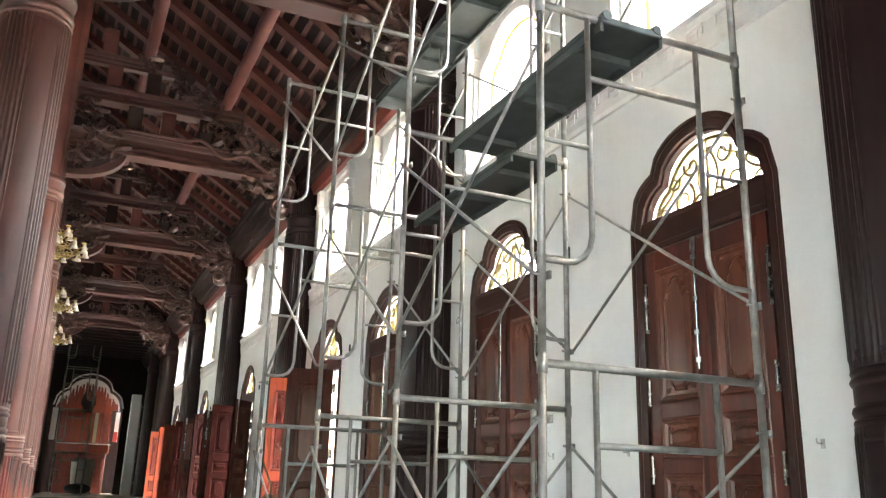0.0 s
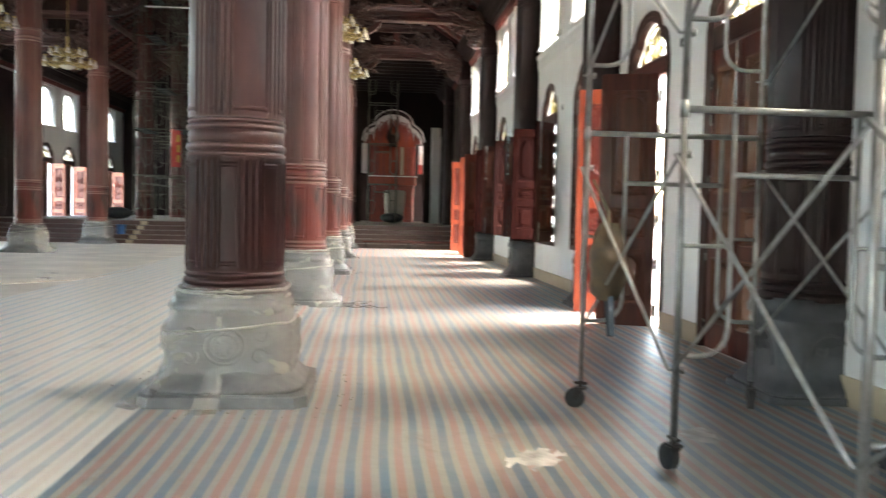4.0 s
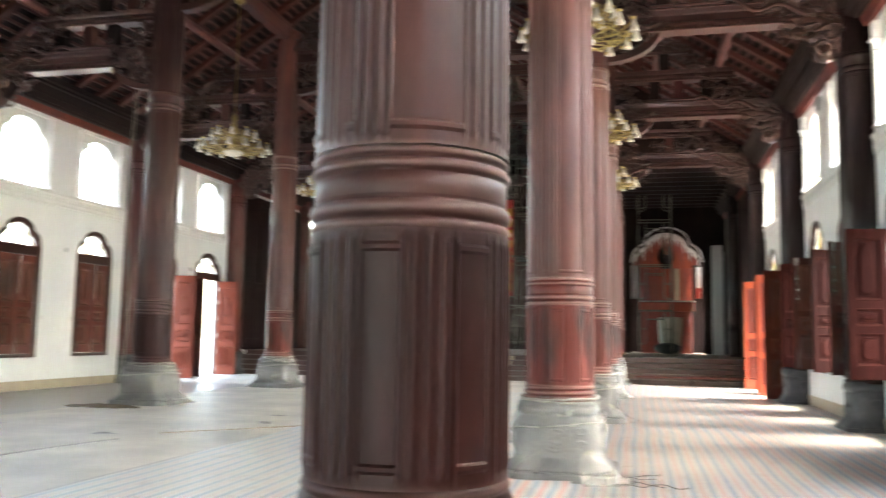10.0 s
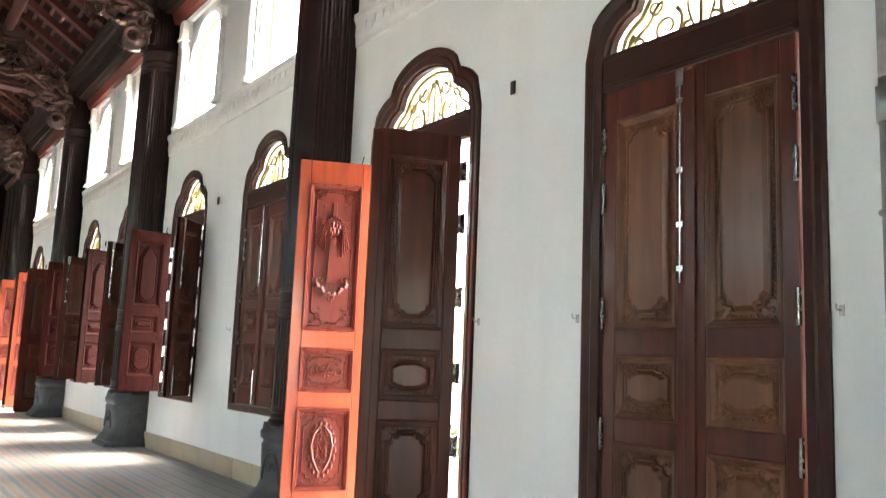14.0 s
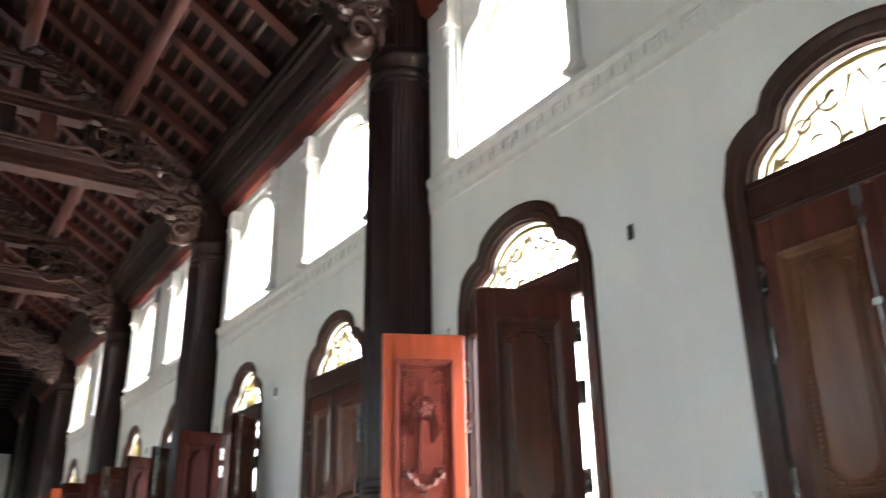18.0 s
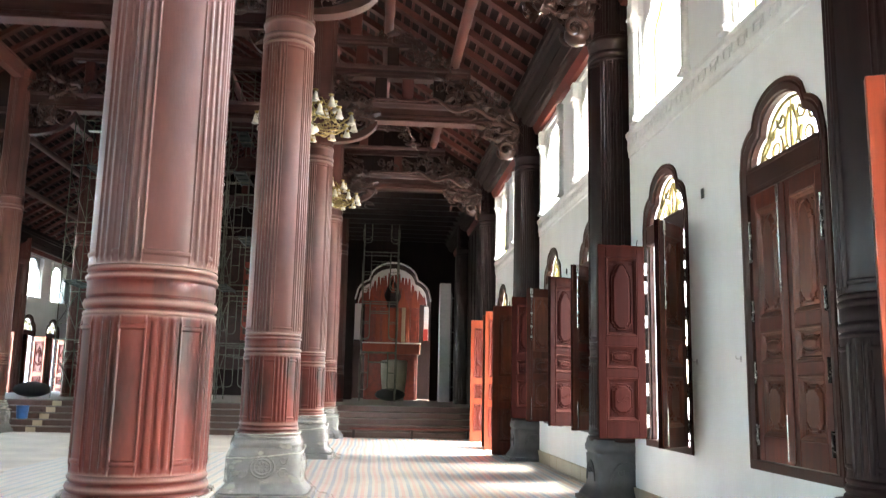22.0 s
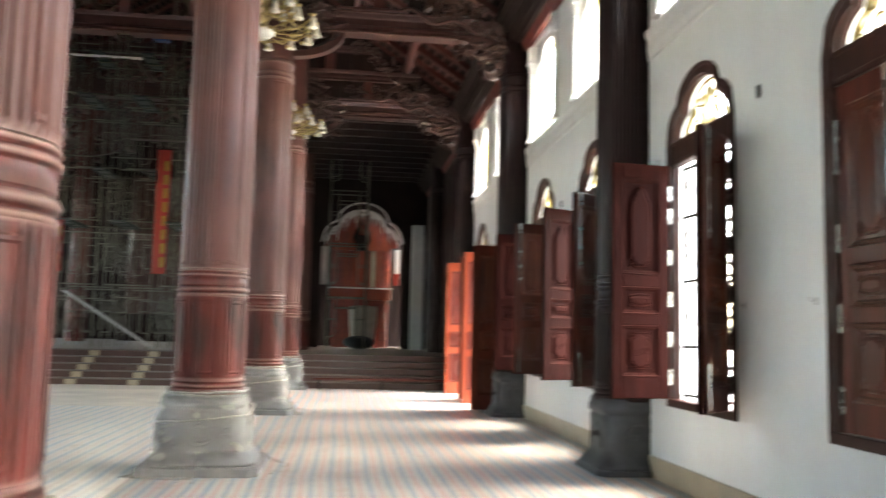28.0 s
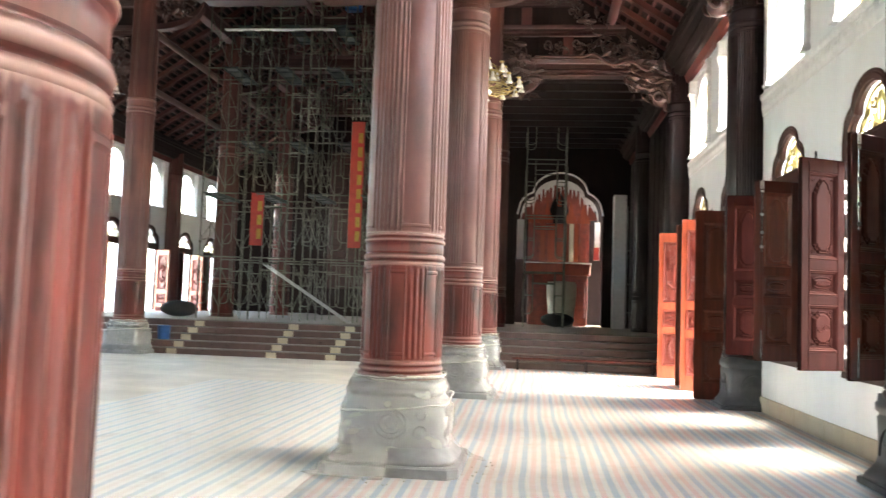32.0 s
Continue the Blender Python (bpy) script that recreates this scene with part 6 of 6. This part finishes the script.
# pale curved panel over the altar; side strips stand in for daylight and red glow
line = [(u * 0.97, 4.15 + a) for u, a in arch_line(w, 1.55)]
bm = bmesh.new()
prism(bm, [(u, max(h, 4.26)) for u, h in line] + [(line[-1][0], 4.25), (line[0][0], 4.25)], "y", 1.25, 1.33)
part("canopy_panel", fix(bm), M_ALTAR, th, "dark red curved panel behind the valance")
bm = bmesh.new(); box(bm, -1.66, -1.36, 0.9, 1.0, 2.6, 4.2)
part("bright_strip", bm, M_TRIMW, th, "white strip standing in for a bright opening at the side")
bm = bmesh.new(); box(bm, 1.42, 1.62, 0.5, 0.55, 2.6, 4.1); part("bright_strip", bm, M_TRIMW, th)
bm = bmesh.new(); box(bm, 1.40, 1.60, 0.46, 0.495, 2.6, 3.1); part("red_glow_strip", bm, M_RED, th, "red strip standing in for a red glow at the side")
# white draped block before the altar
bm = bmesh.new()
lathe(bm, [(0, 0.40), (0.05, 0.42), (1.0, 0.52), (1.5, 0.54), (1.62, 0.50), (1.66, 0.02)], 20, squarish=4)
tagged(part("covered_lectern", bm, M_LINEN, m=Matrix.Translation((0.9, 36.9, PLAT)), smooth=True), "lectern covered with a dull grey sheet", "lectern")
# white boxed post and shelf frame
bm = bmesh.new(); box(bm, 2.70, 3.14, 36.4, 36.9, PLAT, 5.68, 0.01)
tagged(part("boxed_post", bm, M_TRIMW), "tall white boxed post standing by the wall", "post")
th = thing("steel_rack", "thin grey steel rack beside the white post", "rack", Matrix.Translation((3.17, 36.4, PLAT)))
for x in (0.0, 0.24):
    bm = bmesh.new(); tube(bm, (x, 0, 0), (x, 0, 4.4), 0.02); part("upright", bm, M_STEEL, th)
for z in (0.6, 1.6, 2.8, 4.2):
    bm = bmesh.new(); tube(bm, (0, 0, z), (0.24, 0, z), 0.016); part("rail", bm, M_STEEL, th)

# main altar screen behind the scaffold
th = thing("main_altar", "tall carved red and gilded altar screen behind scaffolding", "altar", Matrix.Translation((MID, 43.0, PLAT)))
bm = bmesh.new(); box(bm, -3.6, 3.6, 0.4, 1.2, 0, 7.5, 0.03); part("screen", bm, M_CARVE, th)
bm = bmesh.new(); box(bm, -3.8, 3.8, 0.0, 1.4, 0, 1.2, 0.03); part("base", bm, M_DARK, th)
for x, c in ((-3.1, M_CARVE), (-1.5, M_CARVE), (0, M_ALTAR), (1.5, M_CARVE), (3.1, M_CARVE)):
    bm = bmesh.new(); box(bm, x - 0.42, x + 0.42, 0.28, 0.39, 2.6, 6.4, 0.03); part("panel", bm, c, th)
    for j in range(6):
        bm = bmesh.new(); box(bm, x - 0.3, x + 0.3, 0.22, 0.275, 2.9 + 0.58 * j, 3.2 + 0.58 * j, 0.02); part("carved_rung", bm, M_CARVE, th)
for x, z0, z1 in ((-5.45, 3.1, 6.9), (-8.45, 3.1, 4.7)):
    b = thing("red_banner", "long red banner with pale marks hung on the scaffold", "banner", Matrix.Translation((x, 30.36, 0)))
    bm = bmesh.new()
    rows = []
    for i in range(13):
        z = z0 + (z1 - z0) * i / 12
        dy = 0.012 * math.sin(i * 1.3)
        rows.append([(-0.2, dy - 0.004, z), (0.2, -dy - 0.004, z), (0.2, -dy + 0.004, z), (-0.2, dy + 0.004, z)])
    loft(bm, rows)
    part("cloth", fix(bm), M_RED, b)
    n = int((z1 - z0 - 0.3) / 0.42)
    for j in range(n):
        bm = bmesh.new(); box(bm, 0.02, 0.15, -0.026, -0.018, z0 + 0.2 + 0.42 * j, z0 + 0.50 + 0.42 * j); part("mark", bm, M_GOLD, b)
    bm = bmesh.new(); tube(bm, (-0.3, 0.0, z1 + 0.01), (0.3, 0.0, z1 + 0.01), 0.022); part("rod", bm, M_DARK, b)
# dark heaps and odds and ends on the platform
for x, y, r in ((-11.0, 31.0, 0.5), (0.75, 36.0, 0.5)):
    bm = bmesh.new(); blob(bm, (0, 0, r * 0.5), r, (1.2, 0.9, 0.5), 12)
    tagged(part("covered_heap", bm, M_RUBBER, m=Matrix.Translation((x, y, PLAT)), smooth=True), "dark tarpaulin heap on the altar platform", "heap")
bm = bmesh.new(); box(bm, -0.25, 0.25, -0.15, 0.15, 0, 0.25, 0.03)
tagged(part("tool_box", bm, M_BLUE, m=Matrix.Translation((-5.9, 31.0, PLAT + 9.62))), "small blue plastic box on the scaffold deck", "box")
bm = bmesh.new(); lathe(bm, [(0, 0.13), (0.02, 0.15), (0.34, 0.17), (0.36, 0.18), (0.37, 0.16)], 16)
tagged(part("bucket", bm, M_BLUE, m=Matrix.Translation((-9.85, 27.47, 0.351)), smooth=True), "blue plastic bucket on the altar steps", "bucket")

# benches pushed along the steps at the wall side
for x0, x1, y in ((-0.6, 2.9, 26.55),):
    b = thing("long_bench", "long low dark wooden bench before the steps", "bench", Matrix.Translation((x0, y, 0)))
    bm = bmesh.new(); box(bm, 0, x1 - x0, 0, 0.3, 0.26, 0.31, 0.008); part("seat", bm, M_DOOR, b)
    for i in (0.1, (x1 - x0) / 2, x1 - x0 - 0.16):
        bm = bmesh.new(); box(bm, i, i + 0.06, 0.04, 0.26, 0, 0.26, 0.006); part("leg", bm, M_DARK, b)


# ---- plastic wrapping on the column bases ----
def wrap_mesh(seed):
    """Film bound round the base: a wrinkled belt, a gathered neck and torn flaps that hang to the floor."""
    bm = bmesh.new()
    prof = [(0.014, 0.80), (0.04, 0.69), (0.09, 0.645), (0.14, 0.60), (0.19, 0.535), (0.24, 0.505), (0.30, 0.498), (0.36, 0.500), (0.43, 0.507), (0.50, 0.505), (0.56, 0.495), (0.62, 0.472), (0.67, 0.448), (0.72, 0.452), (0.77, 0.442), (0.82, 0.428), (0.865, 0.418)]
    rings, n = [], 96
    for i, (z, r) in enumerate(prof):
        ring = []
        for j in range(n):
            a = 2 * math.pi * j / n
            ca, sa = math.cos(a), math.sin(a)
            sq = 5 if z < 0.7 else 5 - 2.6 * min(1, (z - 0.7) / 0.12)
            k = r / (abs(ca) ** sq + abs(sa) ** sq) ** (1 / sq)
            fold = 0.034 * noise.noise((ca * 2.2 + seed, sa * 2.2, z * 12)) + 0.016 * noise.noise((ca * 7, sa * 7 + seed, z * 26))
            ring.append(((k + fold) * ca, (k + fold) * sa, z + 0.028 * noise.noise((ca * 2, sa * 2, i + seed))))
        rings.append(ring)
    vs = [[bm.verts.new(p) for p in r] for r in rings]
    for i in range(len(rings) - 1):
        for j in range(n):
            a = 2 * math.pi * j / n
            torn = noise.noise((math.cos(a) * 1.5 + seed * 3.1, math.sin(a) * 1.5, 0.4))
            if i < 5 and torn < 0.02:
                continue
            bm.faces.new((vs[i][j], vs[i][(j + 1) % n], vs[i + 1][(j + 1) % n], vs[i + 1][j]))
    bmesh.ops.delete(bm, geom=[v for v in bm.verts if not v.link_faces], context="VERTS")
    return store(bm, "plastic_wrap", (M_FILM,), True)


def tie_mesh(seed):
    """Twisted film and tape round the neck, one strand slung low across the base."""
    bm = bmesh.new()
    for z0, tilt, r in ((0.845, 0.010, 0.012), (0.80, -0.020, 0.010), (0.60, 0.055, 0.008)):
        pts = []
        for j in range(57):
            a = 2 * math.pi * j / 56
            sq = 5 if z0 < 0.7 else 2.4
            k = (0.490 if z0 < 0.7 else 0.425) / (abs(math.cos(a)) ** sq + abs(math.sin(a)) ** sq) ** (1 / sq)
            pts.append((k * math.cos(a), k * math.sin(a), z0 + tilt * math.sin(a + seed) + 0.016 * noise.noise((a * 3, seed, z0))))
        pipe(bm, pts, r, 6)
    for v in bm.verts:
        v.co += v.co.normalized() * (0.014 * noise.noise(v.co * 22) * (1 if v.co.z > 0.7 else 0.4))
    return store(bm, "binding", (M_WRAP,), True)


WRAPS, TIES = [wrap_mesh(k) for k in (1, 2, 3)], [tie_mesh(k) for k in (1, 2)]
for i, c in enumerate(INNER):
    link_part("plastic_wrap", WRAPS[i % 3], c, "crumpled clear plastic film", Matrix.Rotation(math.pi / 2 * (i * 3 % 4), 4, "Z"))
    link_part("binding", TIES[i % 2], c, "pale twisted film binding")


# ---- small fittings on the walls ----
def switch_box(sgn, y, z):
    bm = bmesh.new()
    box(bm, -0.015, 0, -0.028, 0.028, -0.055, 0.055, 0.005)
    box(bm, -0.02, -0.0155, -0.016, 0.016, -0.04, 0.04)
    tagged(part("junction_box", bm, M_RUBBER, m=side(sgn) @ Matrix.Translation((0, y * sgn, z))), "small dark junction box on the white wall", "junction box", group="junction boxes")


def hook(sgn, y, z):
    bm = bmesh.new()
    pipe(bm, [(0, 0, 0), (-0.045, 0, 0), (-0.052, 0, 0.008), (-0.052, 0, 0.03)], 0.004, 6)
    box(bm, -0.005, 0, -0.014, 0.014, -0.028, 0.028)
    tagged(part("shutter_hook", bm, M_ALU, m=side(sgn) @ Matrix.Translation((0, y * sgn, z))), "small steel hook on the wall beside a shutter", "hook", group="shutter hooks")


for sgn in (1, -1):
    for k in range(-2, 4):
        switch_box(sgn, D2Y - PAIR / 2 + BAY * k + (0.25 if k else 0.20), 3.64)
        for off in (0, -PAIR):
            for s in (-1, 1):
                hook(sgn, D2Y + off + BAY * k + s * 0.93, 1.82)
        for s, y in ((1, D2Y + BAY * k + 0.98),):
            bm = bmesh.new()
            pipe(bm, [(-0.02, 0.0, 0.0), (-0.05, 0.02, -0.05), (-0.05, 0.07, -0.07), (-0.04, 0.1, -0.02), (-0.02, 0.06, 0.02), (-0.01, 0.05, 0.09)], 0.005, 6)
            tagged(part("loose_wire", bm, M_BLACK, m=side(sgn) @ Matrix.Translation((0, y * sgn, 3.42))), "loose black wire end coming out of the wall", "wire", group="loose wires")

# cables and scraps on the floor
def cable(pts, r, mat, label):
    bm = bmesh.new()
    fine = []
    for (x0, y0), (x1, y1) in zip(pts, pts[1:]):
        for i in range(8):
            f = i / 8
            fine.append((x0 + (x1 - x0) * f + 0.06 * noise.noise((x0 + f * 3, y0, 1)), y0 + (y1 - y0) * f + 0.06 * noise.noise((y0, f * 3, 2)), r + 0.012))
    pipe(bm, fine, r, 6)
    tagged(part("cable", bm, mat), label, "cable")


cable([(-9.7, 0.0), (-9.0, 1.7), (-8.64, 2.6), (-8.24, 4.7), (-7.64, 8.1), (-7.5, 8.6)], 0.007, M_ROPE, "thin dusty brown cable lying across the nave floor")
cable([(-11.4, 1.4), (-10.95, 2.3), (-10.3, 3.4), (-9.7, 4.4)], 0.006, M_ROPE, "short frayed cord lying on the nave floor")
cable([(-7.4, 9.3), (-6.6, 10.1), (-5.8, 11.0), (-5.6, 13.5), (-5.8, 17.0)], 0.010, M_BASE, "thin yellow cable lying on the nave floor")


for dx, dy, r in ((0, 0, 0.009), (-0.35, 0.4, 0.007)):
    bm = bmesh.new()
    x, y = -12.2 + dx, 15.5 + dy
    pipe(bm, [(x + 0.10 * math.sin(i * 0.5) * (i / 20), y, roof_z(x) + 0.1 - (roof_z(x) + 0.095) * i / 20) for i in range(21)], r, 5)
    tagged(part("hanging_cable", bm, M_ROPE), "thin pale cable hanging from the roof to the floor", "cable", group="hanging cables")


def scrap(x, y, size, mat, label, seed, cat="plastic scrap"):
    rng = random.Random(seed)
    bm = bmesh.new()
    n = 7
    vs = [[bm.verts.new((size * (i / n - 0.5) * (1 + 0.3 * rng.random()), size * 0.7 * (j / n - 0.5) * (1 + 0.3 * rng.random()), 0.005 + size * 0.10 * abs(noise.noise((i * 0.8, j * 0.8, seed))))) for j in range(n + 1)] for i in range(n + 1)]
    for i in range(n):
        for j in range(n):
            if (i in (0, n - 1) or j in (0, n - 1)) and rng.random() < 0.35:
                continue
            bm.faces.new((vs[i][j], vs[i + 1][j], vs[i + 1][j + 1], vs[i][j + 1]))
    bmesh.ops.delete(bm, geom=[v for v in bm.verts if not v.link_faces], context="VERTS")
    tagged(part("plastic_scrap", bm, mat, m=Matrix.Translation((x, y, 0.012)) @ Matrix.Rotation(seed, 4, "Z"), smooth=True), label, cat)


rng = random.Random(12)
for i, (x, y, s) in enumerate(((0.67, -0.72, 0.36), (-6.9, 2.2, 0.5), (-7.4, 3.0, 0.3), (-7.1, 1.2, 0.35), (-6.6, 11.2, 0.3), (-6.9, 12.4, 0.25), (-8.1, 9.0, 0.3), (1.9, -0.2, 0.3), (-6.3, 3.1, 0.4), (-6.7, 2.4, 0.45), (-6.5, 4.2, 0.35), (-6.45, 3.6, 0.3), (-8.6, 2.0, 0.3))):
    scrap(x, y, s, M_SCRAP, "crumpled scrap of clear plastic film on the floor", i + 1)
# torn brown strips along the worn edge of the nave sheet
M_PAPER = material("brown_paper", (0.30, 0.22, 0.15), 0.8, second=(0.16, 0.11, 0.08), scale=6, bump=0.3)
rng = random.Random(77)
for i in range(26):
    scrap((-10.52 if i % 2 else -9.66) + rng.uniform(-0.12, 0.12), -2.0 + 0.37 * i + rng.uniform(-0.3, 0.3), rng.uniform(0.14, 0.42), M_PAPER if i % 3 else M_FILM, "torn dusty strip along the edge of the floor sheet", 40 + i, "scrap")
for i, (x, y, a) in enumerate(((-0.72, 7.35, 0.3), (-0.60, 7.15, -0.5), (-0.55, 7.50, 0.9), (-0.80, 6.95, 0.1), (-0.42, 7.05, -0.2))):
    bm = bmesh.new()
    pipe(bm, [(0.055 * j, 0.03 * math.sin(j * 1.4 + i), 0.006 + 0.012 * math.sin(j * 0.9)) for j in range(8)], 0.004, 5)
    tagged(part("wire_scrap", bm, M_BLACK, m=Matrix.Translation((x, y, 0.018)) @ Matrix.Rotation(a, 4, "Z")), "short bent wire lying on the tarpaulin", "wire", group="wire scraps")
# dust and grit round the plinths
bm = bmesh.new()
rng = random.Random(31)
for cx, cy in [(x, y) for x in (RX, LX) for y in LINES[1:5]]:
    for _ in range(60):
        a, d = rng.uniform(0, 6.28), rng.uniform(0.66, 1.15)
        r = rng.uniform(0.003, 0.009)
        blob(bm, (cx + d * math.cos(a), cy + d * math.sin(a), 0.012 + r * 0.5), r, (1, 1, 0.6), 4)
tagged(part("grit", bm, M_GRIT), "brown grit and dust round the column plinths", "grit", kind="stuff")
# shallow pile of debris and a floor drain
rng = random.Random(5)
heap = thing("rope_heap", "tangled heap of dusty brown rope on the nave floor", "rope", Matrix.Translation((-10.7, 12.75, 0.012)))
for i in range(16):
    bm = bmesh.new()
    x, y, a, n = rng.uniform(-0.35, 0.35), rng.uniform(-0.2, 0.2), rng.uniform(-0.4, 0.4), rng.uniform(0.25, 0.5)
    pipe(bm, [(x + n * (j / 9 - 0.5) * 2 * math.cos(a) + 0.05 * math.sin(j * 1.7 + i), y + n * (j / 9 - 0.5) * math.sin(a) + 0.07 * math.sin(j * 1.1 + i * 2), 0.015 + 0.045 * rng.random() * math.sin(math.pi * j / 9)) for j in range(10)], 0.015, 6)
    part("rope", bm, M_SACK, heap, smooth=True)


# ---- outside ----
def shrub(x, y, r, seed):
    rng = random.Random(seed)
    th = thing("shrub", "low green garden shrub in the bright yard", "shrub", Matrix.Translation((x, y, -0.5)), "shrubs")
    bm = bmesh.new()
    for i in range(5):
        a = rng.uniform(0, 6.28)
        pipe(bm, [(0, 0, 0), (0.3 * r * math.cos(a), 0.3 * r * math.sin(a), r * 0.5), (0.6 * r * math.cos(a), 0.6 * r * math.sin(a), r)], 0.02, 5, taper=(1, 0.4))
    part("stems", bm, M_DARK, th)
    bm = bmesh.new()
    for _ in range(260):
        a, b, d = rng.uniform(0, 6.28), rng.uniform(-0.4, 1.5), r * rng.uniform(0.45, 1.0)
        c = Vector((d * math.cos(a) * math.cos(b), d * math.sin(a) * math.cos(b), r * 0.6 + d * math.sin(b) * 0.8))
        q = Euler((rng.uniform(0, 6), rng.uniform(0, 6), rng.uniform(0, 6))).to_matrix()
        k = 0.09
        bm.faces.new([bm.verts.new(c + q @ Vector(p)) for p in ((-k, 0, 0), (0, -k * 0.5, 0.01), (k, 0, 0), (0, k * 0.5, 0.01))])
    part("leaves", bm, M_LEAF, th)


for i, (x, y, r) in enumerate(((8.6, 10.4, 0.5), (9.6, 11.6, 0.6), (10.4, 9.6, 0.55), (9.0, 13.2, 0.6), (11.5, 12.0, 0.8), (9.2, 7.6, 0.5))):
    shrub(x, y, r, i)
